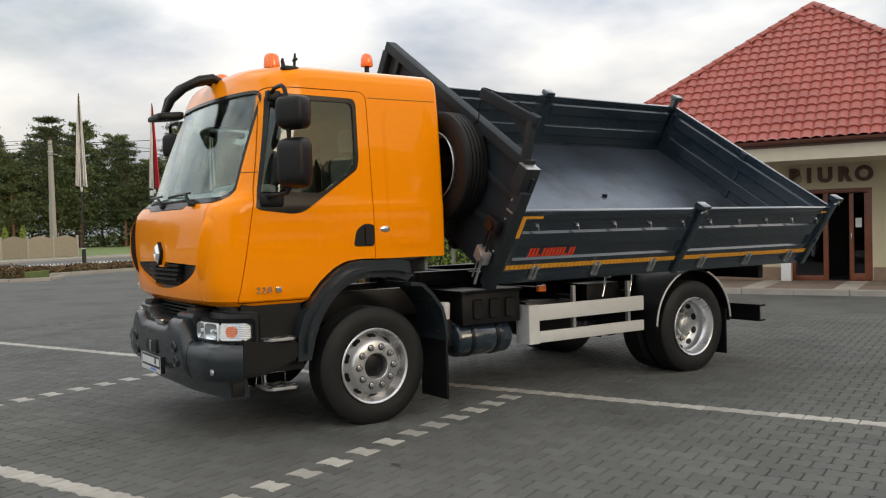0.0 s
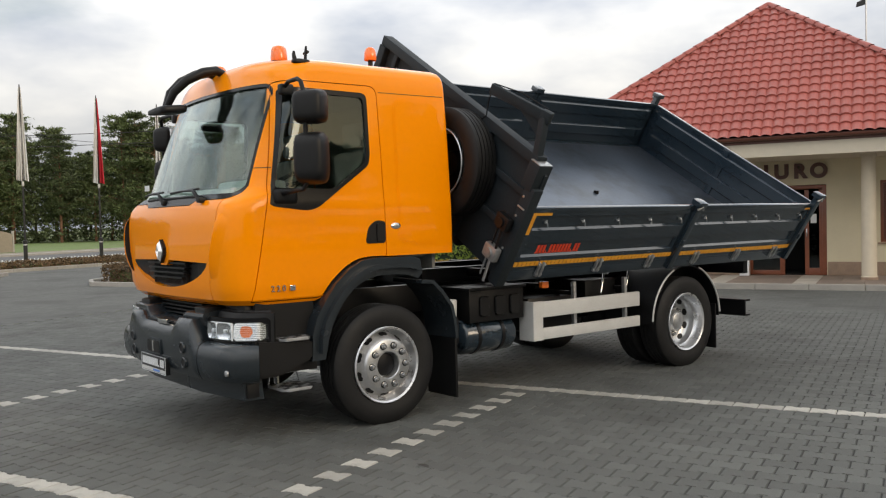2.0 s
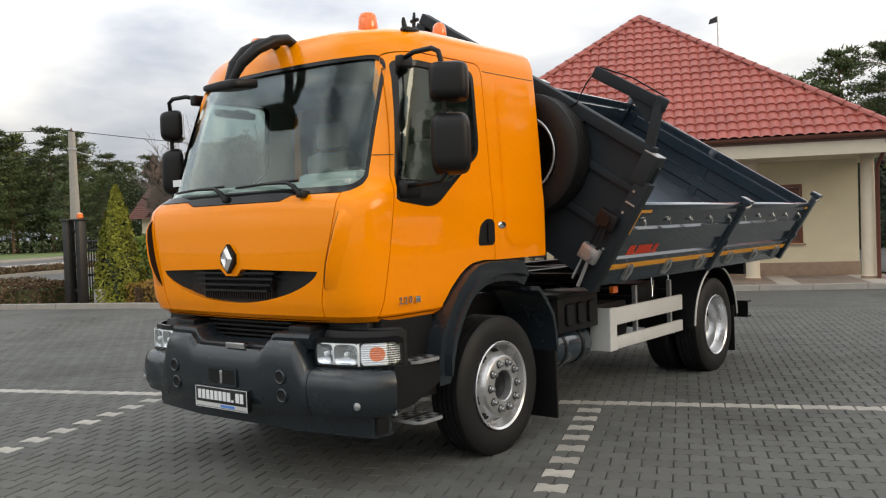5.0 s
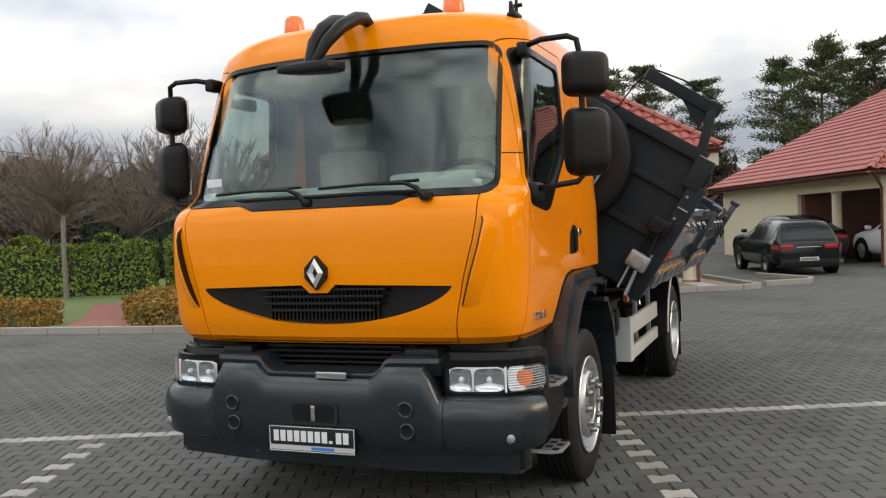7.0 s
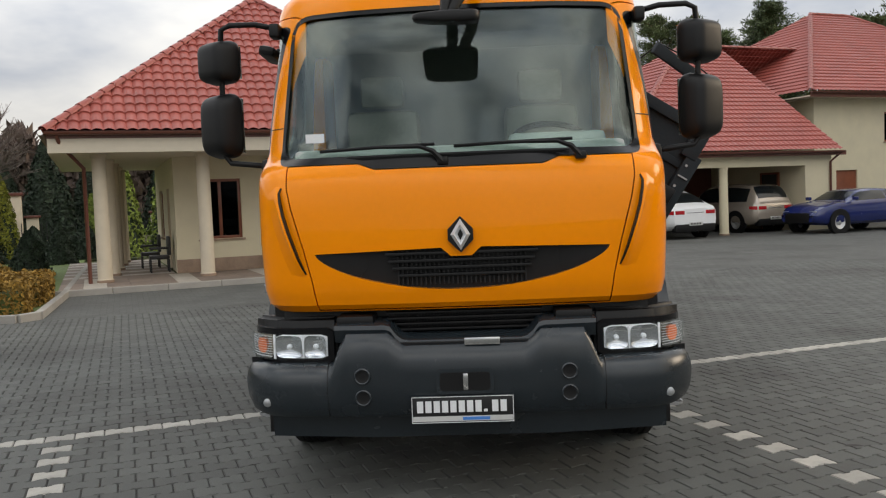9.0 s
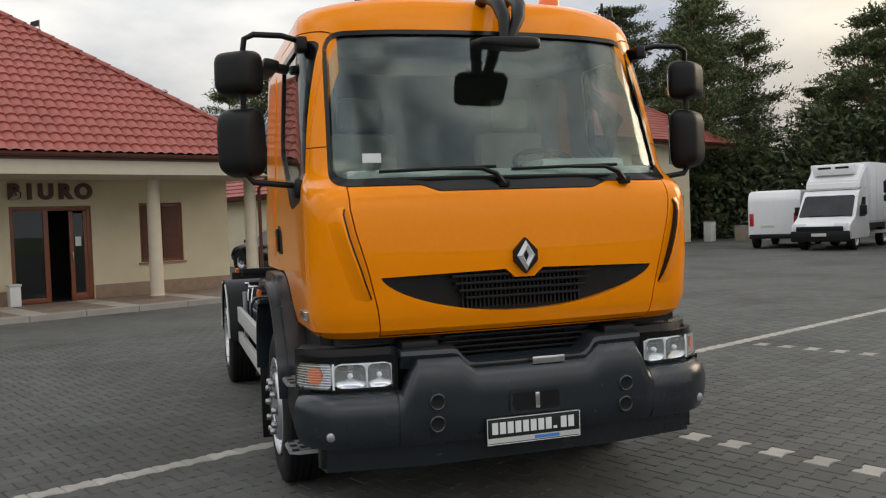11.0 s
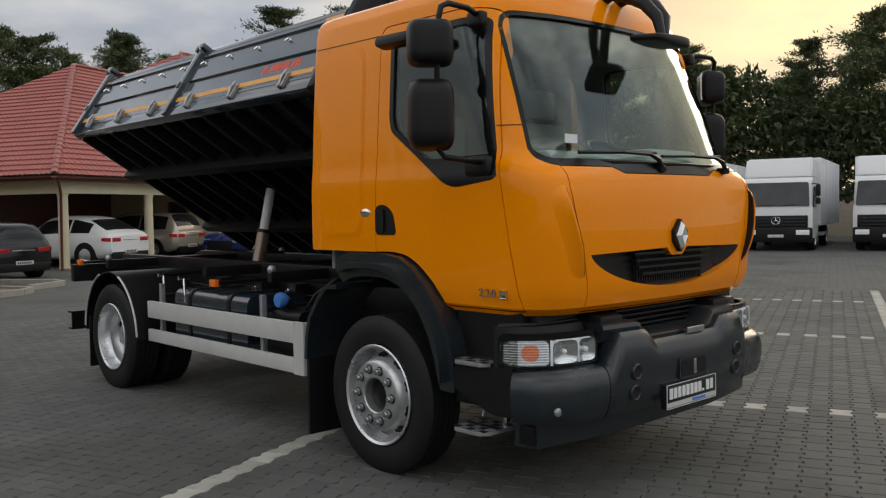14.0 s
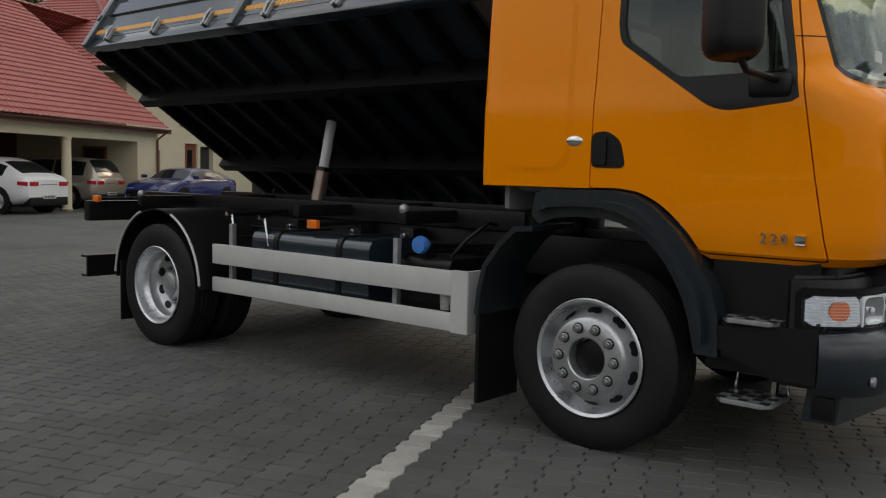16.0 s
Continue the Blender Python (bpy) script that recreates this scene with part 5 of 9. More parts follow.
for s, y0, y1, z, r in ((1, 0.86, 1.62, 0.57, 0.16),):
    bm = bmesh.new()
    lathe(bm, [(y0, 0.0), (y0 + 0.01, 0.05), (y0 + 0.05, r * 0.9), (y0 + 0.08, r), (y1 - 0.08, r), (y1 - 0.05, r * 0.9), (y1 - 0.01, 0.05), (y1, 0.0)], "y", 32, (0.93, 0, z))
    at_ = part("air_tank", bm, STEEL, truck, "dark grey air tank", 40)
    for yy in (y0 + 0.2, y1 - 0.25):
        bm = bmesh.new()
        lathe(bm, [(yy, r + 0.001), (yy, r + 0.006), (yy + 0.04, r + 0.006), (yy + 0.04, r + 0.001)], "y", 32, (0.93, 0, z))
        part("tank_strap", bm, CHASSIS, at_, "", 40)
bm = bmesh.new()
lathe(bm, [(0.90, 0.0), (0.90, 0.05), (1.03, 0.056), (1.045, 0.05), (1.05, 0.0)], "z", 24, (1.0, 0.80, -0.13))
part("filter_can", bm, ALU, truck, "white filter canister", 40)
boxed("air_dryer", CHASSIS, truck, 0.80, 1.02, 0.74, 0.88, 0.52, 0.76, 0.02)
bm = bmesh.new()
for k in range(5):
    tube(bm, [(0.85 - 0.03 * k, 0.80, 0.6 + 0.05 * k), (0.7, 0.9 + 0.05 * k, 0.5 + 0.04 * k), (0.55, 1.1, 0.75), (0.48, 1.5 + 0.2 * k, 0.95)], 0.009, 6)
part("air_hoses", bm, BLACK, truck, "black air hoses", 60)
# exhaust box, left behind the guard
boxed("silencer", CHASSIS, truck, 0.50, 0.98, 1.85, 2.55, 0.52, 0.86, 0.06, "black silencer box")
boxed("toolbox", CHASSIS, truck, 0.55, 1.0, 2.7, 3.2, 0.70, 0.98, 0.02)
# fuel tank, right
bm = bmesh.new()
prism(bm, rounded([(-1.07, 0.50), (-0.52, 0.50), (-0.52, 0.96), (-1.07, 0.96)], 0.09, 5), "y", 1.72, 3.02)
ft = part("fuel_tank", bm, STEEL, truck, "dark grey fuel tank with steel straps", 40)
for yy in (2.0, 2.7):
    bm = bmesh.new()
    o = rounded([(-1.078, 0.492), (-0.512, 0.492), (-0.512, 0.968), (-1.078, 0.968)], 0.09, 5)
    prism(bm, o, "y", yy, yy + 0.05)
    part("tank_strap", bm, CHASSIS, ft, "", 40)
bm = bmesh.new()
lathe(bm, [(0, 0.0), (0, 0.03), (0.03, 0.05), (0.06, 0.058), (0.085, 0.05), (0.09, 0.0)], "x", 12)
ob = part("blue_cap", bm, BLUEPL, truck, "bright blue additive cap", 40)
ob.matrix_basis = pose(-0.97, 1.28, 0.955, 0, 0, 180)
bm = bmesh.new()
prism(bm, rounded([(-1.03, 0.56), (-0.6, 0.56), (-0.6, 0.88), (-1.03, 0.88)], 0.05), "y", 1.02, 1.50)
part("additive_tank", bm, BLACK, truck, "black additive tank", 40)
bm = bmesh.new()
tube(bm, [(-0.97, 1.28, 0.95), (-0.9, 1.28, 0.84)], 0.035, 8)
tube(bm, [(-0.6, 1.0, 1.08), (-0.75, 0.95, 1.10), (-0.9, 1.0, 1.0), (-0.92, 1.15, 0.85)], 0.014, 6)
part("filler_neck", bm, CHASSIS, truck, "", 50)
bm = bmesh.new()
lathe(bm, [(0.58, 0.0), (0.58, 0.045), (0.64, 0.05), (0.70, 0.05), (0.71, 0.0)], "z", 20, (-1.0, 1.06, 0))
part("white_valve", bm, ALU, truck, "", 40)
for x, y, z in ((1.13, 1.92, 0.985), (-1.03, 2.35, 1.03), (-1.0, 5.55, 1.10), (1.0, 5.55, 1.10)):
    boxed("marker_lamp", AMBER, truck, x - 0.02, x + 0.02, y - 0.05, y + 0.05, z - 0.03, z + 0.03, 0.008, "orange side marker lamp")
    boxed("marker_stay", CHASSIS, truck, min(x * 0.4, x * 0.98), max(x * 0.4, x * 0.98), y - 0.02, y + 0.02, z - 0.015, z + 0.012, 0.003)
# underrun bar and rear beam
bm = bmesh.new()
prism(bm, [(5.50, 0.41), (5.62, 0.41), (5.62, 0.43), (5.52, 0.43), (5.52, 0.58), (5.62, 0.58), (5.62, 0.60), (5.50, 0.60)], "x", CX - 1.14, CX + 1.14)
part("underrun_bar", bm, CHASSIS, truck, "black rear underrun bar", 30)
for s in (1, -1):
    boxed("underrun_stay", CHASSIS, truck, CX + s * 0.43 - 0.03, CX + s * 0.43 + 0.03, 5.46, 5.52, 0.45, 0.9, 0.006)
    boxed("rear_lamp", REDPL, truck, CX + s * 0.85 - 0.18, CX + s * 0.85 + 0.18, 5.68, 5.73, 0.92, 1.05, 0.01, "red rear lamp unit")
boxed("rear_beam", CHASSIS, truck, CX - 1.08, CX + 1.08, 5.58, 5.68, 0.90, 1.08, 0.01)

# ---- tipping body: a (across, from the left edge), y, h (above its floor), tipped ----
TIP = radians(32.5)
BODYM = Matrix(((-math.cos(TIP), 0, math.sin(TIP), 1.415), (0, 1, 0, 0), (math.sin(TIP), 0, math.cos(TIP), 1.165), (0, 0, 0, 1)))
BW, Y0, Y1, BH = 2.62, 1.135, 6.09, 0.62


def body_part(name, bm, mat, parent, label="", smooth=None):
    bmesh.ops.transform(bm, matrix=BODYM, verts=bm.verts)
    return part(name, bm, mat, parent, label, smooth)


bm = bmesh.new()
box(bm, 0.03, BW - 0.03, Y0, Y1 - 0.03, -0.012, 0.012)
tip = body_part("tipping_body", bm, FLOORST, truck, "worn steel tipper floor")
# runners and bearers carry the underside's shade in their colour
for a in (0.75, BW - 0.75):
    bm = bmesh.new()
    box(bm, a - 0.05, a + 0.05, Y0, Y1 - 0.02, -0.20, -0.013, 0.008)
    body_part("floor_runner", bm, UNDER, tip, "floor runner coloured black for shade", 40)
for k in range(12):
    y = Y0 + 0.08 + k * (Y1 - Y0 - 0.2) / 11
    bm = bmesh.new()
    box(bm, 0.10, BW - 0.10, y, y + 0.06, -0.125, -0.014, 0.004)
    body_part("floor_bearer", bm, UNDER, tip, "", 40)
for a0, a1 in ((0.0, 0.09), (BW - 0.09, BW)):
    bm = bmesh.new()
    box(bm, a0, a1, Y0, Y1, -0.115, -0.013, 0.01)
    box(bm, a0 + 0.02 if a0 > 1 else a0, a1 if a0 > 1 else a1 - 0.02, Y0, Y1, -0.012, 0.02, 0.004)
    body_part("floor_edge", bm, STEEL, tip, "dark grey floor edge beam", 40)


def board(a, out, ya, yb, last):
    """One hinged side board with pressed ribs, lamps of film, bolts and latches. a: its outer face; out: which way that looks."""
    bm = bmesh.new()
    t = 0.03
    prof = [(0.0, 0.010), (0.0, 0.13), (-0.022, 0.145), (-0.022, 0.255), (0.0, 0.27), (0.0, 0.40), (-0.022, 0.415), (-0.022, 0.525), (0.0, 0.54), (0.0, BH)]
    # ribs of the pressed sheet end in flat borders at both ends
    def col(y, flat):
        o = [bm.verts.new((a + out * (0 if flat else d), y, h)) for d, h in prof]
        i = [bm.verts.new((a - out * t + out * (0 if flat else d), y, h)) for d, h in prof]
        return o + i[::-1]
    cols = [col(ya, True), col(ya + 0.07, True), col(ya + 0.085, False), col(yb - 0.085, False), col(yb - 0.07, True), col(yb, True)]
    for p, q in zip(cols, cols[1:]):
        n = len(p)
        for k in range(n):
            bm.faces.new((p[k], p[(k + 1) % n], q[(k + 1) % n], q[k]))
    bm.faces.new(cols[0])
    bm.faces.new(cols[-1][::-1])
    b = body_part("side_board", bm, STEEL, tip, "dark grey ribbed side board", 25)
    bm = bmesh.new()
    box(bm, a - 0.036 if out > 0 else a - 0.004, a + 0.004 if out > 0 else a + 0.036, ya, yb, BH - 0.045, BH + 0.005, 0.008)
    body_part("board_rim", bm, STEEL, b, "", 40)
    # reflective film along the foot
    n = max(3, int((yb - ya) / 0.056))
    for k in range(n):
        bm = bmesh.new()
        y = ya + 0.03 + (yb - ya - 0.06) * k / n
        box(bm, a + out * 0.001 - 0.001, a + out * 0.001 + 0.001, y, y + (yb - ya - 0.06) / n - 0.007, 0.035, 0.082)
        body_part("reflective_strip", bm, YELLOWR, b)
    for k in range(int((yb - ya) / 0.42)):
        y = ya + 0.24 + k * (yb - ya - 0.40) / max(1, int((yb - ya) / 0.42) - 1)
        bm = bmesh.new()
        lathe(bm, [(0, 0.022), (0.008, 0.02), (0.016, 0.008), (0.018, 0.0)], "x", 10, (0, y, 0.475))
        bmesh.ops.transform(bm, matrix=Matrix.Translation((a - 0.022 * out, 0, 0)) @ Matrix.Diagonal((out, 1, 1, 1)), verts=bm.verts)
        tube(bm, [(a + out * 0.0, y, 0.475), (a + out * 0.012, y + 0.015, 0.44)], 0.009, 6)
        body_part("lashing_ring", bm, CHROME, b, "small bright lashing ring", 40)
    for k in range(3):
        y = ya + (yb - ya) * (0.16 + 0.34 * k)
        bm = bmesh.new()
        box(bm, min(a, a + out * 0.03), max(a, a + out * 0.03), y - 0.035, y - 0.015, -0.07, 0.07, 0.004)
        box(bm, min(a, a + out * 0.03), max(a, a + out * 0.03), y + 0.015, y + 0.035, -0.07, 0.07, 0.004)
        tube(bm, [(a + out * 0.02, y - 0.05, 0.05), (a + out * 0.02, y + 0.05, 0.05)], 0.011, 8)
        tube(bm, [(a + out * 0.02, y - 0.045, -0.05), (a + out * 0.02, y + 0.045, -0.05)], 0.011, 8)
        tube(bm, [(a + out * 0.03, y, -0.06), (a + out * 0.045, y, 0.02), (a + out * 0.03, y, 0.085)], 0.012, 6)
        body_part("board_latch", bm, GALV, b, "galvanised board latch", 40)
    return b


MID = 3.62
for a, out in ((0.0, -1), (BW, 1)):
    for ya, yb in ((Y0 + 0.01, MID - 0.025), (MID + 0.025, Y1 - 0.045)):
        b = board(a, out, ya, yb, False)
        if ya < 2:
            # red lettering film, shown as plain bars
            bm = bmesh.new()
            yy = 1.42 if out < 0 else 1.50
            for k in range(14):
                w = 0.032 if k not in (3, 11) else 0.014
                h0, h1 = 0.16, (0.235 if k not in (3, 11) else 0.175)
                box(bm, a - 0.022 * out + out * 0.001 - 0.001, a - 0.022 * out + out * 0.001 + 0.001, yy + 0.043 * k, yy + 0.043 * k + w, h0, h1)
            box(bm, a - 0.022 * out + out * 0.001 - 0.001, a - 0.022 * out + out * 0.001 + 0.001, yy - 0.01, yy + 0.60, 0.150, 0.157)
            body_part("lettering_bars", bm, REDTXT, b, "red lettering film")
            bm = bmesh.new()
            box(bm, a + out * 0.001 - 0.001, a + out * 0.001 + 0.001, ya + 0.005, ya + 0.06, 0.36, 0.61)
            box(bm, a + out * 0.001 - 0.001, a + out * 0.001 + 0.001, ya + 0.06, ya + 0.26, 0.55, 0.61)
            body_part("corner_film", bm, YELLOWR, b, "yellow corner reflector film")
        else:
            bm = bmesh.new()
            box(bm, a + out * 0.001 - 0.001, a + out * 0.001 + 0.001, yb - 0.05, yb - 0.005, 0.42, 0.60)
            box(bm, a + out * 0.001 - 0.001, a + out * 0.001 + 0.001, yb - 0.16, yb - 0.05, 0.555, 0.60)
            body_part("corner_film", bm, YELLOWR, b, "yellow corner reflector film")
    # stakes: middle and rear
    for y, hh in ((MID, 0.66), (Y1 - 0.05, 0.745)):
        bm = bmesh.new()
        box(bm, min(a, a + out * 0.035) - 0.03 * (out > 0), max(a, a + out * 0.035) + 0.03 * (out < 0), y - 0.045, y + 0.045, -0.11, hh, 0.012)
        box(bm, a - 0.055, a + 0.055, y - 0.07, y + 0.07, hh - 0.035, hh + 0.02, 0.012)
        box(bm, min(a, a + out * 0.05), max(a, a + out * 0.05), y - 0.02, y + 0.02, 0.18, 0.24, 0.006)
        st = body_part("body_stake", bm, STEEL, tip, "dark grey board stake", 40)
        bm = bmesh.new()
        tube(bm, [(a + out * 0.04, y - 0.05, hh - 0.06), (a + out * 0.05, y, hh - 0.02), (a + out * 0.04, y + 0.05, hh - 0.06)], 0.012, 6)
        body_part("stake_latch", bm, GALV, st, "", 50)
# rear board
bm = bmesh.new()
prof = [(0.0, 0.0), (0.0, 0.10), (-0.03, 0.12), (-0.03, 0.24), (0.0, 0.26), (0.0, 0.38), (-0.03, 0.40), (-0.03, 0.52), (0.0, 0.54), (0.0, BH)]
rows = []
for aa in (0.032, 0.16, 0.18, BW - 0.18, BW - 0.16, BW - 0.032):
    flat = aa in (0.032, 0.16, BW - 0.16, BW - 0.032)
    o = [bm.verts.new((aa, Y1 - 0.02 - (0 if flat else 0.0 - d), h)) for d, h in prof]
    i = [bm.verts.new((aa, Y1 - 0.055 + (0 if flat else d), h)) for d, h in prof]
    rows.append(o + i[::-1])
for p, q in zip(rows, rows[1:]):
    n = len(p)
    for k in range(n):
        bm.faces.new((p[k], p[(k + 1) % n], q[(k + 1) % n], q[k]))
bm.faces.new(rows[0])
bm.faces.new(rows[-1][::-1])
rb = body_part("rear_board", bm, STEEL, tip, "dark grey ribbed tailboard", 25)
bm = bmesh.new()
box(bm, 0.06, BW - 0.06, Y1 - 0.065, Y1 - 0.01, BH - 0.045, BH + 0.01, 0.008)
box(bm, BW / 2 - 0.05, BW / 2 + 0.05, Y1 - 0.075, Y1 + 0.0, 0.0, BH, 0.01)
body_part("tailboard_rim", bm, STEEL, rb, "", 40)
# headboard: a sheet in a frame of beams, its low corner carried by a post
bm = bmesh.new()
prism(bm, [(0.0, -0.11), (BW, -0.11), (BW, 0.985), (0.10, 0.985), (0.0, 0.92)], "y", Y0 - 0.03, Y0)
hb = body_part("headboard", bm, HEADST, tip, "tall dark grey headboard")
for b0, b1, c0, c1, h0, h1 in ((0.10, BW + 0.01, -0.085, 0.035, 0.955, 1.045), (0.06, BW - 0.06, -0.06, -0.028, 0.30, 0.36), (0.06, BW - 0.06, -0.06, -0.028, 0.66, 0.72), (BW - 0.09, BW + 0.01, -0.10, -0.028, -0.11, 0.955), (BW - 0.80, BW - 0.72, -0.09, -0.028, -0.11, 0.955), (0.72, 0.80, -0.09, -0.028, -0.11, 0.955), (BW - 0.30, BW - 0.24, -0.075, -0.028, 0.40, 0.955)):
    bm = bmesh.new()
    box(bm, b0, b1, Y0 + c0, Y0 + c1, h0, h1, 0.010)
    body_part("headboard_beam", bm, HEADST, hb, "", 40)
# corner post, the box on it, the bar and the folded tarpaulin arm
bm = bmesh.new()
box(bm, -0.025, 0.095, Y0 - 0.115, Y0 - 0.0, -0.15, 0.80, 0.012)
post = body_part("corner_post", bm, HEADST, tip, "dark grey corner post", 40)
bm = bmesh.new()
box(bm, 0.015, 0.145, Y0 - 0.125, Y0 + 0.045, 0.76, 1.0, 0.014)
body_part("post_box", bm, HEADST, post, "", 40)
bm = bmesh.new()
box(bm, 0.02, 0.14, Y0 - 0.12, Y0 + 0.04, 1.001, 1.007, 0.002)
body_part("post_cap", bm, GALV, post, "worn bright cap plate", 40)
bm = bmesh.new()
box(bm, 0.0, 0.08, Y0 - 0.13, Y0 - 0.116, 0.60, 0.612, 0.002)
body_part("post_strip", bm, GALV, post)
for hh in (0.20, 0.52, 0.70):
    bm = bmesh.new()
    lathe(bm, [(-0.008, 0.0), (-0.008, 0.010), (0.0, 0.012)], "y", 8, (0.06, Y0 - 0.118, hh))
    body_part("post_bolt", bm, GALV, post)
bm = bmesh.new()
box(bm, -0.033, 0.033, -0.038, 0.038, 0.0, 0.50, 0.014, Matrix.Translation((0.095, Y0 - 0.045, 0.85)) @ Matrix.Rotation(radians(16.5), 4, "Y"))
body_part("post_bar", bm, HEADST, post, "", 40)
ARM = Matrix.Translation((0.235, Y0 - 0.03, 1.335)) @ Matrix.Rotation(radians(-22), 4, "Z")
bm = bmesh.new()
box(bm, -0.03, 0.56, -0.028, 0.028, -0.045, 0.045, 0.012, ARM)
box(bm, -0.05, 0.05, -0.045, 0.045, -0.05, 0.055, 0.02, ARM)
body_part("tarp_arm", bm, HEADST, post, "folded dark grey tarpaulin arm", 40)
bm = bmesh.new()
prism(bm, [(0.03, -0.04), (0.24, -0.04), (0.02, -0.17)], "y", -0.010, 0.010)
bmesh.ops.transform(bm, matrix=ARM, verts=bm.verts)
body_part("arm_gusset", bm, HEADST, post, "", 40)
for path in ([(0.74, Y0 - 0.23, 1.37), (0.80, Y0 - 0.17, 1.22), (0.84, Y0 - 0.09, 1.05), (1.0, Y0 - 0.12, 0.80)], [(0.74, Y0 - 0.23, 1.38), (0.5, Y0 - 0.12, 1.415), (0.24, Y0 - 0.03, 1.40)]):
    bm = bmesh.new()
    tube(bm, path, 0.006, 6)
    body_part("cord", bm, BLACK, post, "", 60)
for h, w in ((0.36, 0.08), (0.06, 0.06)):
    bm = bmesh.new()
    box(bm, 0.04, 0.20, Y0 - 0.21, Y0 - 0.13, h, h + 0.13, 0.02)
    tube(bm, [(0.12, Y0 - 0.23, h + 0.06), (0.12, Y0 - 0.13, h + 0.06)], 0.045, 12)
    tube(bm, [(0.07, Y0 - 0.19, h - 0.20), (0.10, Y0 - 0.18, h + 0.02), (0.18, Y0 - 0.18, h + 0.10)], 0.014, 6)
    tube(bm, [(0.15, Y0 - 0.17, h - 0.18), (0.16, Y0 - 0.17, h + 0.10)], 0.009, 6)
    body_part("corner_winch", bm, CHASSIS if h > 0.2 else GALV, post, "corner latch with handle", 50)
# spare wheel on the headboard
sp = part("spare_tyre", mesh_of(bmesh.new()), TYRE, truck, "black spare wheel behind the cab")
bm = bmesh.new()
tyre_mesh(bm, 0.26, 0.485)
bmesh.ops.recalc_face_normals(bm, faces=bm.faces)
for f in bm.faces:
    f.smooth = True
for e in bm.edges:
    e.smooth = e.calc_face_angle(0) < radians(40) if len(e.link_faces) == 2 else False
bm.to_mesh(sp.data)
bm.free()
bm = bmesh.new()
front_rim(bm)
part("spare_rim", bm, RIM, sp, "silver spare rim", 40)
bm = bmesh.new()
rim_disc(bm, False)
part("spare_disc", bm, CHASSIS, sp, "dark spare wheel disc", 40)
sp.matrix_basis = pose(0.88, 0.955, 2.12, 0, 0, -90)
bm = bmesh.new()
tube(bm, [(0.88, 0.98, 2.12), (0.88, 1.2, 2.12)], 0.05, 10)
part("spare_carrier", bm, CHASSIS, sp.parent, "", 50)
# lifting ram
bm = bmesh.new()
tube(bm, [(0.11, 3.74, 0.98), (0.21, 3.745, 1.40)], 0.062, 20)
ram = part("lift_ram", bm, material("ram barrel", (0.30, 0.235, 0.20), 0.3, metal=0.6, vary=0.1), truck, "bronze-grey lift ram barrel", 50)
bm = bmesh.new()
tube(bm, [(0.21, 3.745, 1.39), (0.31, 3.75, 1.83)], 0.048, 20)
part("ram_stage", bm, WHITE, ram, "pale chromed ram stage", 50)
bm = bmesh.new()
tube(bm, [(0.208, 3.745, 1.385), (0.216, 3.745, 1.42)], 0.070, 20)
part("ram_collar", bm, CHASSIS, ram, "", 50)
bm = bmesh.new()
tube(bm, [(0.31, 3.75, 1.82), (0.325, 3.75, 1.90)], 0.03, 12)
part("ram_eye", bm, CHASSIS, ram, "", 50)


# the frame behind the cab is drawn in to its true wheelbase; round parts move whole
BACK, DRAW = 0.76, 0.907


def drawn(y):
    return y if y < BACK else BACK + (y - BACK) * DRAW


WHOLE = ("tyre", "spare_tyre", "spare_carrier", "rear_wing", "rear_flap", "axle", "blue_cap")
for ob in list(truck.children_recursive):
    kind_name = ob.name.split(".")[0]
    up = ob.parent
    if up.name.split(".")[0] in WHOLE:
        continue
    if kind_name in WHOLE:
        ys = [(ob.matrix_basis @ v.co).y for v in ob.data.vertices]
        mid = (min(ys) + max(ys)) / 2
        if mid > BACK:
            ob.matrix_basis = Matrix.Translation((0, drawn(mid) - mid, 0)) @ ob.matrix_basis
    elif ob.type == "MESH" and ob.matrix_basis == Matrix.Identity(4):
        for v in ob.data.vertices:
            v.co.y = drawn(v.co.y)


# ---- ground, yard and road ----
def terrain(s, q):
    """Height of the land: flat round the yard, rising a little far behind the wood."""
    d = max(0.0, min(1.0, (q - 110) / 60))
    return 0.8 * d * d * (3 - 2 * d)


def sheet(name, s0, s1, q0, q1, step, lift, mat, label, follow=True, at=yard):
    bm = bmesh.new()
    ns, nq = max(1, int((s1 - s0) / step)), max(1, int((q1 - q0) / step))
    vs = [[bm.verts.new(at(s0 + (s1 - s0) * i / ns, q0 + (q1 - q0) * j / nq, lift + (terrain(s0 + (s1 - s0) * i / ns, q0 + (q1 - q0) * j / nq) if follow else 0))) for j in range(nq + 1)] for i in range(ns + 1)]
    for i in range(ns):
        for j in range(nq):
            bm.faces.new((vs[i][j], vs[i + 1][j], vs[i + 1][j + 1], vs[i][j + 1]))
    return tagged(part(name, bm, mat, None, "", 80), label, "ground", kind="structure")


LAWN = material("mown lawn", (0.13, 0.185, 0.055), 0.95, vary=0.3, scale=0.3, fine=20, bump=0.02, bump_scale=12, dirt=(0.13, 0.13, 0.06), dirt_amount=0.5, dirt_scale=0.2)
sheet("ground", -700, 700, -500, 800, 20, -0.06, SOIL, "patchy lawn and soil round the yard")

PW, PH, AMP = 0.200, 0.155, 0.011
NS0, NS1, NQ0, NQ1 = -9.0, 12.0, -7.0, 9.0


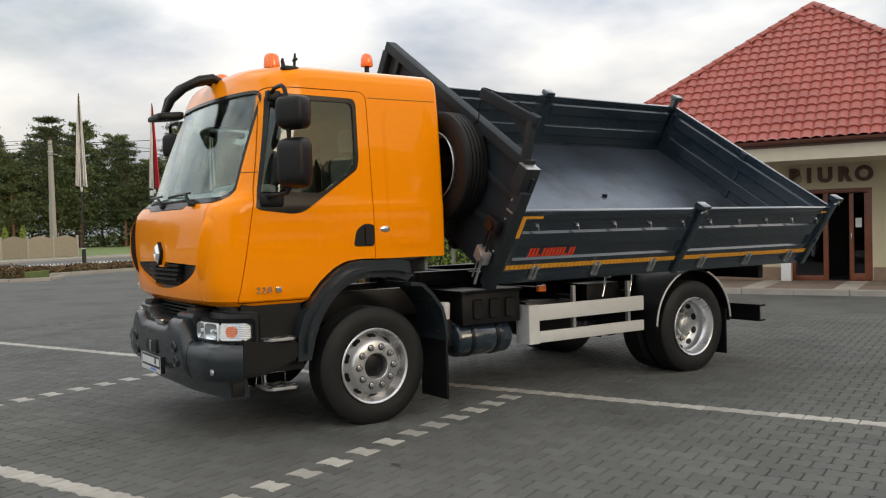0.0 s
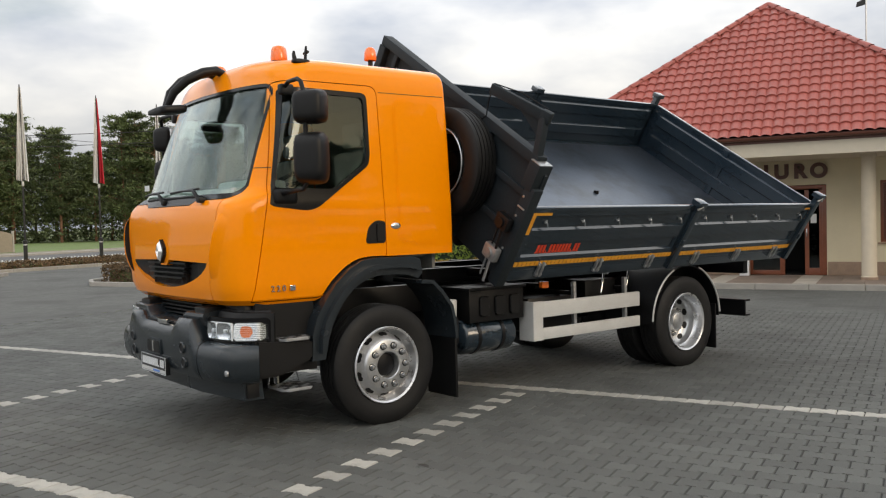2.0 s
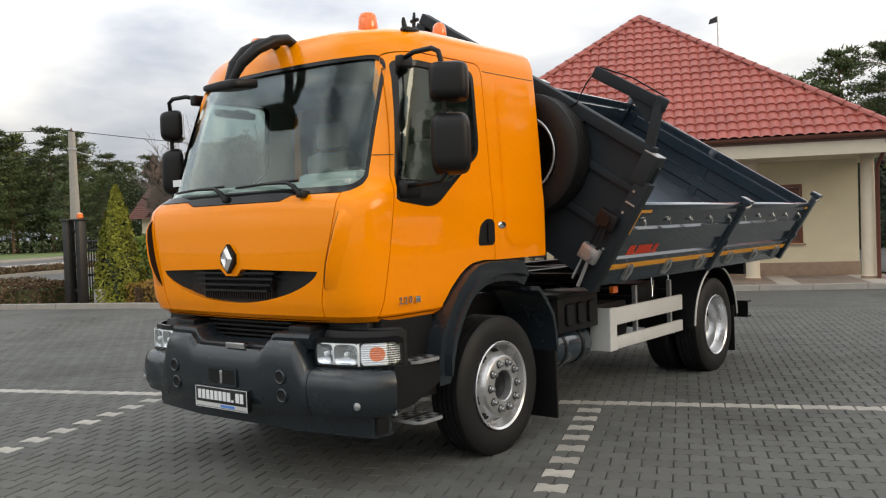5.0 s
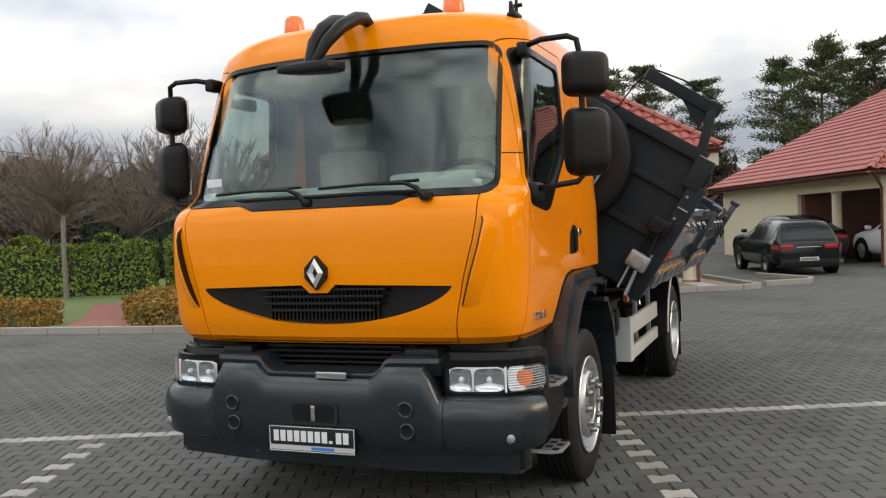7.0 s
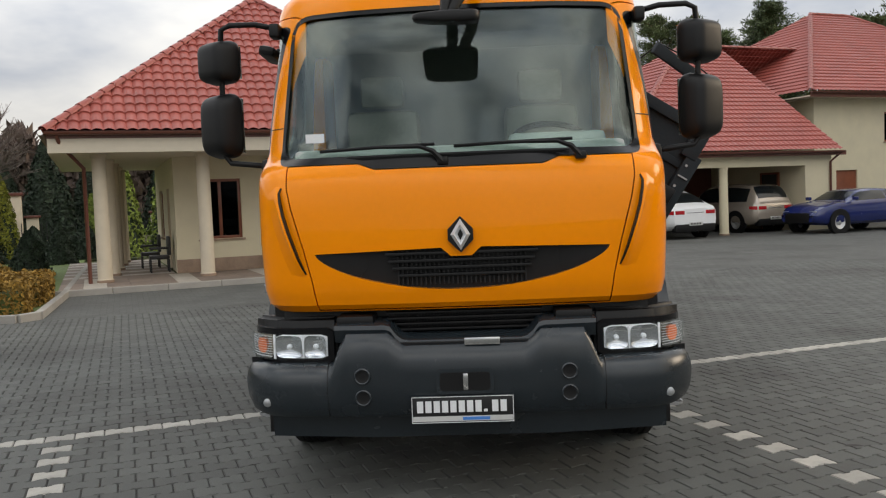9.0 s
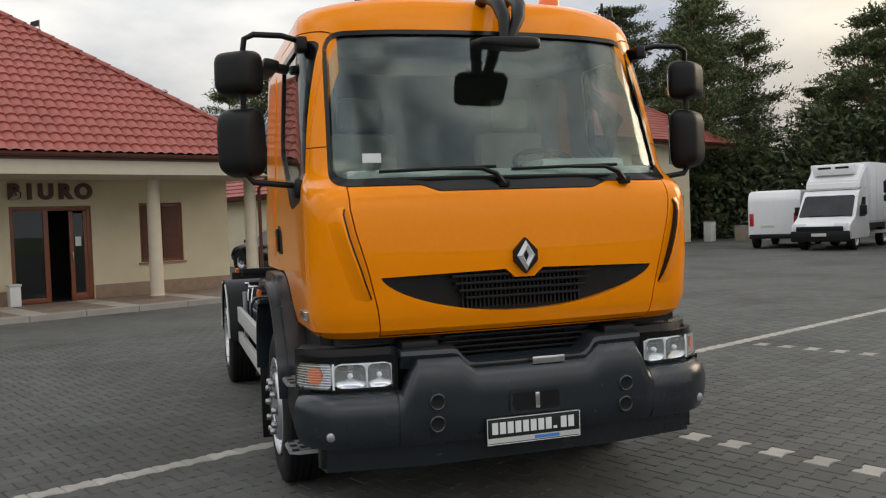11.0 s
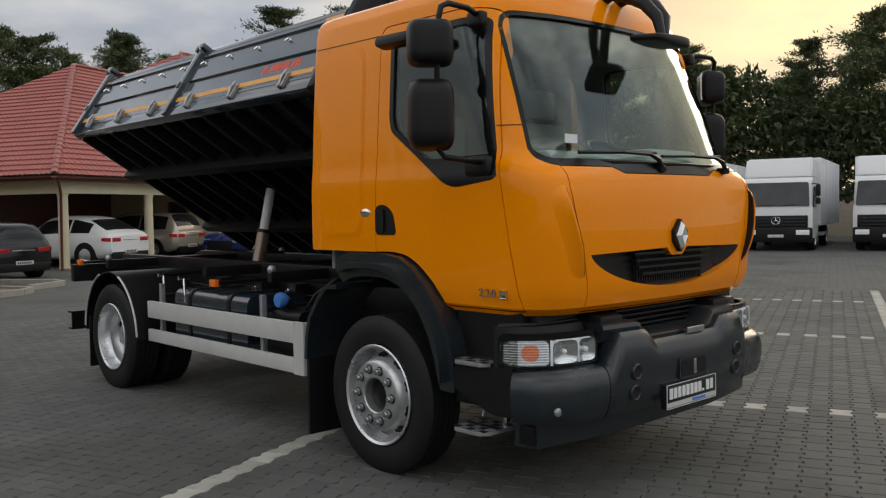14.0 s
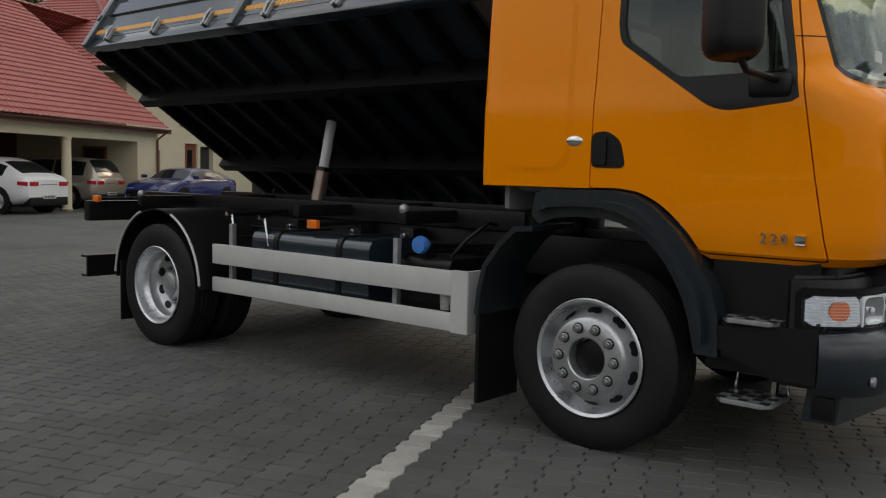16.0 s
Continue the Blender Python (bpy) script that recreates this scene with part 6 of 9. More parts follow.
def far_paver_material():
    m = PAVE.copy()
    m.name = "distant concrete pavers"
    n, l = m.node_tree.nodes, m.node_tree.links
    co = n.new("ShaderNodeTexCoord")
    mp = n.new("ShaderNodeMapping")
    mp.inputs["Rotation"].default_value = (0, 0, -ASKEW)
    br = n.new("ShaderNodeTexBrick")
    br.inputs["Color1"].default_value, br.inputs["Color2"].default_value = (0.124, 0.126, 0.118, 1), (0.104, 0.106, 0.100, 1)
    br.inputs["Mortar"].default_value = (0.074, 0.072, 0.068, 1)
    br.inputs["Scale"].default_value, br.inputs["Mortar Size"].default_value = 1.0, 0.005
    br.inputs["Brick Width"].default_value, br.inputs["Row Height"].default_value = PW, PH
    l.new(co.outputs["Object"], mp.inputs["Vector"])
    l.new(mp.outputs[0], br.inputs["Vector"])
    hs = next(x for x in n if x.bl_idname == "ShaderNodeHueSaturation")
    l.new(br.outputs[0], hs.inputs["Color"])
    return m


FARPAVE = far_paver_material()
for k, (s0, s1, q0, q1) in enumerate(((-26, NS0, -40, 12.2), (NS1, 60, -40, 60), (NS0, NS1, -40, NQ0), (NS0, NS1, NQ1, 13.4), (7.3, NS1, 13.4, 60), (-26, -15.9, 12.2, 60))):
    sheet("pavement_%d" % (k + 1), s0, s1, q0, q1, 60, -0.003, FARPAVE, "grey interlocking concrete paving of the yard", False, laid)
sheet("paving_bed", NS0, NS1, NQ0, NQ1, 60, -0.010, JOINT, "dark sandy joints between pavers", False, laid)


def bone(s0, q0):
    """Outline of one double-T paver whose lower left cell corner is (s0, q0)."""
    g = 0.0026
    xs = [0.0, 0.26, 0.38, 0.62, 0.74, 1.0]
    up = [1, 1, -1, -1, 1, 1]
    top = [(s0 + PW * x, q0 + PH + AMP * u) for x, u in zip(xs, up)]
    bot = [(s0 + PW * x, q0 - AMP * u) for x, u in zip(xs, up)]
    out = bot + top[::-1]
    cx, cy = s0 + PW / 2, q0 + PH / 2
    return [(x + (g if x < cx else -g), y + (g if y < cy else -g)) for x, y in out]


def paver_geo(origin):
    """Vertices and faces of one paver with a worn edge, round its own middle."""
    o = bone(-PW / 2, -PH / 2)
    ins = []
    for x, y in o:
        ins.append((x * (1 - 0.06), y * (1 - 0.07)))
    v = [(x, y, -0.0095) for x, y in o] + [(x, y, 0.0) for x, y in ins]
    n = len(o)
    f = [(k, (k + 1) % n, n + (k + 1) % n, n + k) for k in range(n)]
    # the waist splits the top into five even quads
    t = n
    f += [(t + k, t + k + 1, t + n - 2 - k, t + n - 1 - k) for k in range(n // 2 - 1)]
    return v, f


PV, PF = paver_geo(None)
one = bpy.data.meshes.new("paver")
one.from_pydata(PV, [], PF)
one.materials.append(PAVEOB)
pale = bpy.data.meshes.new("pale_paver")
pale.from_pydata(PV, [], PF)
PALEOB = material("pale concrete paver piece", (0.40, 0.385, 0.345), 0.8, vary=0.16, scale=2, fine=160, bump=0.002, rand=0.7, dirt=(0.22, 0.21, 0.19), dirt_amount=0.6, dirt_scale=5)
pale.materials.append(PALEOB)

paving = tagged(new("paved_yard"), "grey double-T paving with pale marking rows", "paving", kind="structure")
rng = random.Random(5)
lines = [8, -18]
dash_cols = [-2.7, 1.5, 5.7, 9.9]
near = 0
basePV, ROT = np.array(PV), np.array([[PU.x, PU.y, 0], [PQ.x, PQ.y, 0], [0, 0, 1]])
nPV = len(PV)
spots = []
for j in range(int(NQ0 / PH), int(NQ1 / PH)):
    off = 0.5 * PW * (j % 2)
    for i in range(int(NS0 / PW), int(NS1 / PW)):
        s, q = i * PW + off + PW / 2, j * PH + PH / 2
        is_pale = j in lines
        if not is_pale and j % 2 == 0 and -2.7 < q < 1.2:
            is_pale = any(abs(s - c) < PW / 2 for c in dash_cols)
        z = rng.uniform(-0.0012, 0.0008)
        if is_pale or (1.7 < s < 4.1 and -2.4 < q < -0.2 and near < 300):
            near += 0 if is_pale else 1
            ob = new("paver", pale if is_pale else one)
            ob.parent = paving
            p = laid(s, q, z)
            ob.matrix_basis = pose(p.x, p.y, p.z, rng.uniform(-0.25, 0.25), rng.uniform(-0.25, 0.25), math.degrees(ASKEW) + rng.uniform(-0.5, 0.5))
            continue
        spots.append((s, q, z))
arr = np.array(spots)
tilt = np.random.RandomState(3).uniform(-0.008, 0.008, (len(arr), 2))
loc = basePV[None, :, :] + np.zeros((len(arr), 1, 1))
loc[:, :, 2] += arr[:, None, 2] + loc[:, :, 0] * tilt[:, None, 0] + loc[:, :, 1] * tilt[:, None, 1]
loc[:, :, 0] += arr[:, None, 0]
loc[:, :, 1] += arr[:, None, 1]
co = loc.reshape(-1, 3) @ ROT + np.array(ROW_A)
fa = []
for k in range(len(arr)):
    b = k * nPV
    fa.extend(tuple(b + x for x in f) for f in PF)
me = bpy.data.meshes.new("pavers")
me.from_pydata(co.tolist(), [], fa)
tagged(part("pavers", me, PAVE, paving), "grey double-T concrete pavers", "", kind="stuff")

# dark oil spots and dropped bits on the paving
for x, y, r in ((2.35, -0.55, 0.05), (4.4, 5.0, 0.10), (4.9, 4.6, 0.07), (3.3, 3.6, 0.05), (3.0, -2.2, 0.04)):
    bm = bmesh.new()
    n = 14
    ring = [bm.verts.new((x + r * (1 + 0.35 * math.sin(3 * a + r * 60)) * math.cos(a), y + r * 0.6 * (1 + 0.3 * math.cos(2 * a)) * math.sin(a), 0.0022)) for a in (2 * math.pi * k / n for k in range(n))]
    bm.faces.new(ring)
    part("oil_spot", bm, JOINT, paving, "dark oil spot")

# public road beyond the drive, with a lawn behind it
sheet("lawn", -97, -44.5, -140, 110, 10, -0.03, LAWN, "green mown lawn between road and wood", True, paved)
sheet("road", -44.0, -34.0, -140, 110, 10, 0.0, ASPHALT, "grey public road with pale verge", True, paved)
sheet("verge_near", -33.6, -31.6, -140, 110, 10, 0.05, PALEPAVE, "pale worn pavement beside the road", True, paved)
sheet("verge_far", -47.6, -44.3, -140, 110, 10, 0.05, PALEPAVE, "pale worn pavement beside the road", True, paved)
for k, s in enumerate((-33.8, -44.15, -47.7)):
    bm = bmesh.new()
    m = Euler((0, 0, GRID)).to_matrix().to_4x4()
    for j in range(120):
        box(bm, s - 0.10, s + 0.10, -80 + 1.5 * j + 0.01, -80 + 1.5 * (j + 1) - 0.01, -0.1, 0.12, 0.0, m)
    tagged(part("kerb_%d" % (k + 1), bm, KERB), "pale concrete kerb", "kerb", kind="structure")


def ground_plot(name, pts, z, mat, label):
    """A flat piece of ground whose outline is given on the paving's grid."""
    bm = bmesh.new()
    bm.faces.new([bm.verts.new(paved(s, q, z)) for s, q in pts])
    return tagged(part(name, bm, mat), label, "ground", kind="structure")


def kerb_run(name, pts, width=0.12, high=0.12, label="pale concrete kerb round the bed"):
    """A row of kerb stones along points of (s, q)."""
    root = tagged(new(name), label, "kerb", kind="structure")
    for (sa, qa), (sb, qb) in zip(pts, pts[1:]):
        a, b = yard(sa, qa), yard(sb, qb)
        n = max(1, round((b - a).length / 1.0))
        ang = math.degrees(math.atan2((b - a).y, (b - a).x))
        L = (b - a).length / n
        for k in range(n):
            c = a + (b - a) * (k + 0.5) / n
            bm = bmesh.new()
            box(bm, -L / 2 + 0.004, L / 2 - 0.004, -width / 2, width / 2, -0.1, high, 0.015)
            ob = part("kerb_stone", bm, KERB, root)
            ob.matrix_basis = pose(c.x, c.y, 0, 0, 0, ang)
    return root


# ---- foliage ----
def leaf_cloud(bm, rng, n, place, size, flat=0.5):
    """n small leaf clumps; place(rng) gives a centre and an outward direction."""
    for _ in range(n):
        c, d = place(rng)
        d = Vector(d)
        if d.length < 1e-4:
            d = Vector((0, 0, 1))
        d = (d.normalized() + Vector((rng.uniform(-1, 1), rng.uniform(-1, 1), rng.uniform(-1, 1))) * flat).normalized()
        t = d.orthogonal().normalized()
        t = Matrix.Rotation(rng.uniform(0, 6.28), 3, d) @ t
        b = d.cross(t)
        r = size * rng.uniform(0.6, 1.4)
        c = Vector(c)
        vs = [bm.verts.new(c + t * r), bm.verts.new(c + b * r * 0.45 + d * r * 0.25), bm.verts.new(c - t * r * 0.8), bm.verts.new(c - b * r * 0.45 + d * r * 0.2)]
        bm.faces.new(vs)


def blade_cloud(bm, rng, n, place, size, wide=0.22):
    """n narrow pointed tufts; place(rng) gives a centre and an outward direction."""
    for _ in range(n):
        c, d = place(rng)
        d = (Vector(d).normalized() + Vector((rng.gauss(0, 1), rng.gauss(0, 1), rng.gauss(0, 1))) * 0.7).normalized()
        t = Matrix.Rotation(rng.uniform(0, 6.28), 3, d) @ d.orthogonal().normalized()
        r = size * rng.uniform(0.6, 1.4)
        c = Vector(c)
        bm.faces.new((bm.verts.new(c - t * r * wide), bm.verts.new(c + t * r * wide), bm.verts.new(c + d * r)))


def pine(name, h, crown_from, width, seed, mat, label, n=1500, size=0.32, ragged=0.5, wide=0.19):
    rng = random.Random(seed)
    root = thing(name, label, "tree")
    bm = bmesh.new()
    pts, rad = [], []
    lean = (rng.uniform(-0.3, 0.3), rng.uniform(-0.3, 0.3))
    for k in range(7):
        t = k / 6
        pts.append((lean[0] * t * t, lean[1] * t * t, h * 0.97 * t))
        rad.append(0.17 * (h / 12) * (1 - 0.88 * t) + 0.01)
    tube(bm, pts, rad, 8)
    limbs = []
    for k in range(74):
        t = crown_from + (1 - crown_from) * rng.random() ** 0.9
        z = h * min(t, 0.97)
        a = rng.uniform(0, 6.28)
        u = (t - crown_from) / (1 - crown_from)
        reach = width * (0.35 + 0.65 * math.sin(math.pi * min(1, 0.18 + 0.82 * u) ** 0.8)) * rng.uniform(1 - ragged, 1.1)
        base = Vector((lean[0] * t * t, lean[1] * t * t, z))
        tip = base + Vector((math.cos(a) * reach, math.sin(a) * reach, reach * rng.uniform(0.05, 0.45)))
        tube(bm, [base, (base + tip) / 2 + Vector((0, 0, 0.08 * reach)), tip], [0.05, 0.03, 0.008], 4, False)
        limbs.append((base, tip, reach))
    part("trunk", bm, BARK, root, "", 60)
    bm = bmesh.new()

    def place(r):
        base, tip, reach = r.choice(limbs)
        t = r.uniform(0.25, 1.05)
        knot = int(t * 5) / 5 + 0.1
        side = Vector((r.gauss(0, 1), r.gauss(0, 1), r.gauss(0, 0.42)))
        c = base.lerp(tip, t * 0.45 + knot * 0.55) + side * (0.105 * reach + 0.09)
        return c, Vector((c.x - base.x, c.y - base.y, 0.55 * reach))
    blade_cloud(bm, rng, n, place, size, wide)
    part("crown", bm, mat, root, "dark green needle clumps")
    return root


def set_pose(ob, s, q, turn=0.0, scale=1.0, z=None):
    p = yard(s, q, terrain(s, q) - 0.06 if z is None else z)
    ob.matrix_basis = pose(p.x, p.y, p.z, 0, 0, turn) @ Matrix.Scale(scale * DRAW_Z, 4)


# the first of each kind stands in the row; the others are copies of it
LBL = "tall dark green pine in the wood"
kinds = [pine("pine_tree", 12.0, 0.34, 2.8, 11, PINE, LBL, 17000, 0.185),
         pine("pine_tree", 12.5, 0.44, 2.5, 12, PINE2, LBL, 16000, 0.185, 0.6),
         pine("pine_tree", 11.0, 0.25, 3.0, 13, PINE, LBL, 17000, 0.185)]
far_kinds = [pine("pine_tree", 12.0, 0.16, 2.7, 15, PINE, LBL, 9500, 0.27, 0.5, 0.2),
             pine("pine_tree", 12.5, 0.24, 2.5, 16, PINE2, LBL, 9000, 0.27, 0.6, 0.2),
             pine("pine_tree", 11.0, 0.18, 2.9, 17, PINE, LBL, 9500, 0.27, 0.5, 0.2)]
rng = random.Random(21)
places = []
# left wood, beyond the road: its front is a bent line on the paving's grid
FRONT = [(-150.0, 5.0), (-97.0, 60.0), (-74.0, 86.0), (-56.0, 88.0), (-36.0, 76.0)]


def wood_front(u):
    """A point of the wood's front and how tall the trees stand there."""
    lens = [(Vector(b) - Vector(a)).length for a, b in zip(FRONT, FRONT[1:])]
    d = u * sum(lens)
    for k, L in enumerate(lens):
        if d <= L or k == len(lens) - 1:
            p = Vector(FRONT[k]).lerp(Vector(FRONT[k + 1]), d / L)
            return p, 1.34 if p.x < -70 else 0.98
        d -= L


for row, back in enumerate((1.0, 7.0, 15.0)):
    u = 0.0
    while u < 1:
        p, tall = wood_front(u)
        s, q = plot(p.x + rng.uniform(-1.5, 1.5) - back * 0.4 * (p.x < -30), p.y + back + rng.uniform(-2, 2))
        places.append((s, q, tall * rng.uniform(0.80, 1.14)))
        u += rng.uniform(2.4, 3.8) / 152
# wood behind the parked lorries and the house
for row, s0 in enumerate((50, 57)):
    q = -30.0
    while q < 46:
        hgt = 0.70 if 7.2 < q < 10.6 else 0.98 if q < 7 else 0.80 if 18.5 < q < 23.5 else (1.22 if q < 31 else 1.0)
        places.append((s0 + rng.uniform(-2, 2) - 0.012 * (q - 5) ** 2, q + rng.uniform(-1, 1), hgt * rng.uniform(0.86, 1.10)))
        q += rng.uniform(2.2, 3.6)
# pines before the neighbour's house and behind the office roof
for s, q, sc in ((-51.0, 64.0, 0.74), (-48.5, 62.0, 0.70), (-46.4, 63.0, 0.68), (-44.4, 62.0, 0.62), (9.9, 46.0, 0.92), (12.3, 46.6, 0.98), (14.6, 45.2, 0.94)):
    places.append((*plot(s, q), sc))
for s, q, sc in ((49.5, 5.7, 1.06), (26, 48, 1.02), (28.5, 46.5, 0.96), (24.5, 50, 1.04), (31, 47, 0.9), (33.5, 43, 1.02), (36, 44, 1.0), (38, 40, 1.04), (39.5, 42, 1.1), (41, 36, 1.06), (43, 38, 1.0), (21, 55, 0.9), (17, 58, 0.8), (45, 33, 1.08), (30, 52, 0.95), (34.5, 50, 0.9)):
    places.append((s, q, sc))
used = set()
for k, (s, q, sc) in enumerate(places):
    src = (kinds if s > 15 and q < 60 else far_kinds)[k % 3]
    ob = src if src.name not in used else copy_thing(src, Matrix.Identity(4))
    used.add(src.name)
    set_pose(ob, s, q, rng.uniform(0, 360), sc)
    ob["group"] = "pines of the wood"
# undergrowth that closes the foot of the wood
bm = bmesh.new()
rr = random.Random(8)


def edge_place(r):
    if r.random() < 0.5:
        p, tall = wood_front(r.random())
        back = r.uniform(-1.5, 22)
        s, q = plot(p.x - back * 0.4 * (p.x < -30), p.y + back)
    else:
        q = r.uniform(-34, 48)
        s = r.uniform(49, 74) - 0.012 * (q - 5) ** 2
    return yard(s, q, terrain(s, q) + abs(r.gauss(0, 1.7))), (0, 0, 1)


leaf_cloud(bm, rr, 18000, edge_place, 0.38, 1.2)


def thicket_place(r):
    q = r.uniform(-34, 40)
    s = r.uniform(47.5, 54) - 0.012 * (q - 5) ** 2
    top = (8.8 if q < 7 else 6.2) + 1.2 * math.sin(q * 0.45) + 0.8 * math.sin(q * 1.3 + 1)
    return yard(s, q, r.uniform(0.0, 1.0) ** 0.8 * top), (-1, 0, 0.6)


blade_cloud(bm, rr, 80000, thicket_place, 0.36, 0.26)


def left_thicket(r):
    p, tall = wood_front(r.random())
    back = r.uniform(-1, 6)
    s, q = plot(p.x - back * 0.4 * (p.x < -30), p.y + back)
    top = 8.2 * tall + 1.3 * math.sin(p.x * 0.37 + p.y * 0.2) + 1.0 * math.sin(p.x * 1.1 + p.y * 0.7)
    return yard(s, q, terrain(s, q) + r.uniform(0.0, 1.0) ** 0.8 * top), (0.5, -1, 0.6)


blade_cloud(bm, rr, 90000, left_thicket, 0.36, 0.28)


def bare_edge(r):
    s = r.uniform(-40, 26)
    q = r.uniform(60, 68)
    top = 6.0 + 1.2 * math.sin(s * 0.6) + 0.8 * math.sin(s * 1.7)
    return paved(s, q, r.uniform(0.0, 1.0) ** 0.8 * top), (0, -0.3, 1)


far_bm = bmesh.new()
blade_cloud(far_bm, rr, 60000, bare_edge, 0.75, 0.30)
tagged(part("bare_thicket", far_bm, FARTWIG), "brown leafless thicket behind the garden", "thicket", kind="stuff")
tagged(part("undergrowth", bm, PINE2), "dark undergrowth at the foot of the wood", "undergrowth", kind="stuff")


def hedge(name, pts, width, height, mat, label, seed, n_per=420, size=0.06, crown=0.12, z0=0.0):
    """A clipped hedge of leaf clumps along points of (s, q)."""
    rng = random.Random(seed)
    bm = bmesh.new()
    segs = list(zip(pts, pts[1:]))
    total = sum((Vector(b) - Vector(a)).length for a, b in segs)
    core = bmesh.new()
    for a, b in segs:
        a, b = Vector(a), Vector(b)
        L = (b - a).length
        d = (b - a) / L
        nrm = Vector((-d.y, d.x))

        def place(r):
            t = r.uniform(-0.02, 1.02)
            e = r.random()
            wob = 1 + 0.10 * math.sin(t * L * 2.3 + seed) + 0.06 * math.sin(t * L * 5.1)
            if e > 0.88:
                t = r.choice((-0.01, 1.01)) * 1.0
                p = a + d * (t * L) + nrm * (r.uniform(-1, 1) * width / 2)
                return yard(p.x, p.y, z0 + r.uniform(0.02, height)), U * d.x * (t - 0.5) + V * d.y * (t - 0.5)
            if e < 0.4:
                w, z = r.uniform(-1, 1), height * wob + r.uniform(-crown, crown * 0.5)
                o = (0, 0, 1)
            else:
                w, z = r.choice((-1, 1)) * wob, r.uniform(0.02, height)
                o = (nrm.x * w, nrm.y * w, 0.3)
            p = a + d * (t * L) + nrm * (w * width / 2 * r.uniform(0.86, 1.06))
            ov = U * o[0] + V * o[1] + Vector((0, 0, o[2]))
            return yard(p.x, p.y, z0 + z), ov
        leaf_cloud(bm, rng, int(n_per * L), place, size, 0.8)
        m = Matrix.Translation(yard(((a + b) / 2).x, ((a + b) / 2).y)) @ Euler((0, 0, GRID + math.atan2(d.y, d.x))).to_matrix().to_4x4()
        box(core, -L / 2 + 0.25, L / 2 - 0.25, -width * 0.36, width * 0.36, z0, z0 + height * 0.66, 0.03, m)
    root = thing(name, label, "hedge")
    # added filler boxes; dark spruce colour stands for shade inside green hedges
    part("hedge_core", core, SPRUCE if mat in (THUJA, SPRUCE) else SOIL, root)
    part("hedge_leaves", bm, mat, root)
    return root


def cone_bush(name, s, q, h, r, mat, label, seed, n=2600, size=0.07):
    rng = random.Random(seed)
    root = thing(name, label, "shrub")
    bm = bmesh.new()

    def place(g):
        t = g.random() ** 1.3
        a = g.uniform(0, 6.28)
        rad = r * (1 - t) ** 0.75 * (0.86 + 0.14 * math.sin(5 * a + 9 * t)) * g.uniform(0.8, 1.08) + 0.02
        return (rad * math.cos(a), rad * math.sin(a), 0.04 + h * t), (math.cos(a), math.sin(a), 0.6)
    leaf_cloud(bm, rng, n, place, size, 0.7)
    part("foliage", bm, mat, root)
    bm = bmesh.new()
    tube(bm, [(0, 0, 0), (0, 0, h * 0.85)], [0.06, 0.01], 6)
    # added dark inner cone, standing for shade between the leaves
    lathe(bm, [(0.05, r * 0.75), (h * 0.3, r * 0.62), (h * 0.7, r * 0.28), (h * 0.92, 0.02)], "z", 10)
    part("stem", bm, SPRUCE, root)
    set_pose(root, s, q, seed * 40, 1.0, 0.0)
    return root


def bare_tree(name, s, q, trunk_h, crown_r, label, seed, tall=1.0):
    rng = random.Random(seed)
    root = thing(name, label, "tree")
    bm = bmesh.new()
    tube(bm, [(0, 0, 0), (0.02, 0.01, trunk_h * 0.5), (0, 0, trunk_h)], [0.09, 0.07, 0.075], 8)
    part("trunk", bm, GREYBARK, root, "pale grey trunk", 60)
    bm = bmesh.new()
    root_z, mid_z = trunk_h - 0.12, trunk_h + 0.62 * crown_r * tall
    for k in range(60):
        a = 2.4 * k
        el = math.asin(-0.45 + 1.43 * (k + 0.5) / 60)
        reach = crown_r * rng.uniform(0.82, 1.06)
        end = Vector((reach * math.cos(a) * math.cos(el), reach * math.sin(a) * math.cos(el), mid_z + reach * tall * 0.95 * math.sin(el)))
        p = Vector((0, 0, root_z + rng.uniform(0, 0.25)))
        mid = p.lerp(end, 0.5) + Vector((0, 0, 0.05 * crown_r))
        tube(bm, [p, mid, end], [0.024, 0.014, 0.004], 4, False)
        d = (end - p).normalized()
        for j in range(22):
            t = rng.uniform(0.3, 0.98)
            b = p.lerp(mid, t * 2) if t < 0.5 else mid.lerp(end, t * 2 - 1)
            dd = (d + Vector((rng.gauss(0, 0.5), rng.gauss(0, 0.5), rng.uniform(-0.1, 0.6)))).normalized()
            e = b + dd * crown_r * rng.uniform(0.14, 0.30)
            tube(bm, [b, e], [0.010, 0.004], 3, False)
            for i in range(2):
                b2 = b.lerp(e, rng.uniform(0.3, 0.9))
                e2 = b2 + (dd + Vector((rng.gauss(0, 0.6), rng.gauss(0, 0.6), rng.uniform(-0.1, 0.5)))).normalized() * crown_r * rng.uniform(0.07, 0.16)
                tube(bm, [b2, e2], [0.006, 0.003], 3, False)
    part("crown", bm, TWIG, root, "bare brown twigs")
    set_pose(root, s, q, seed * 31, 1.0, 0.0)
    return root


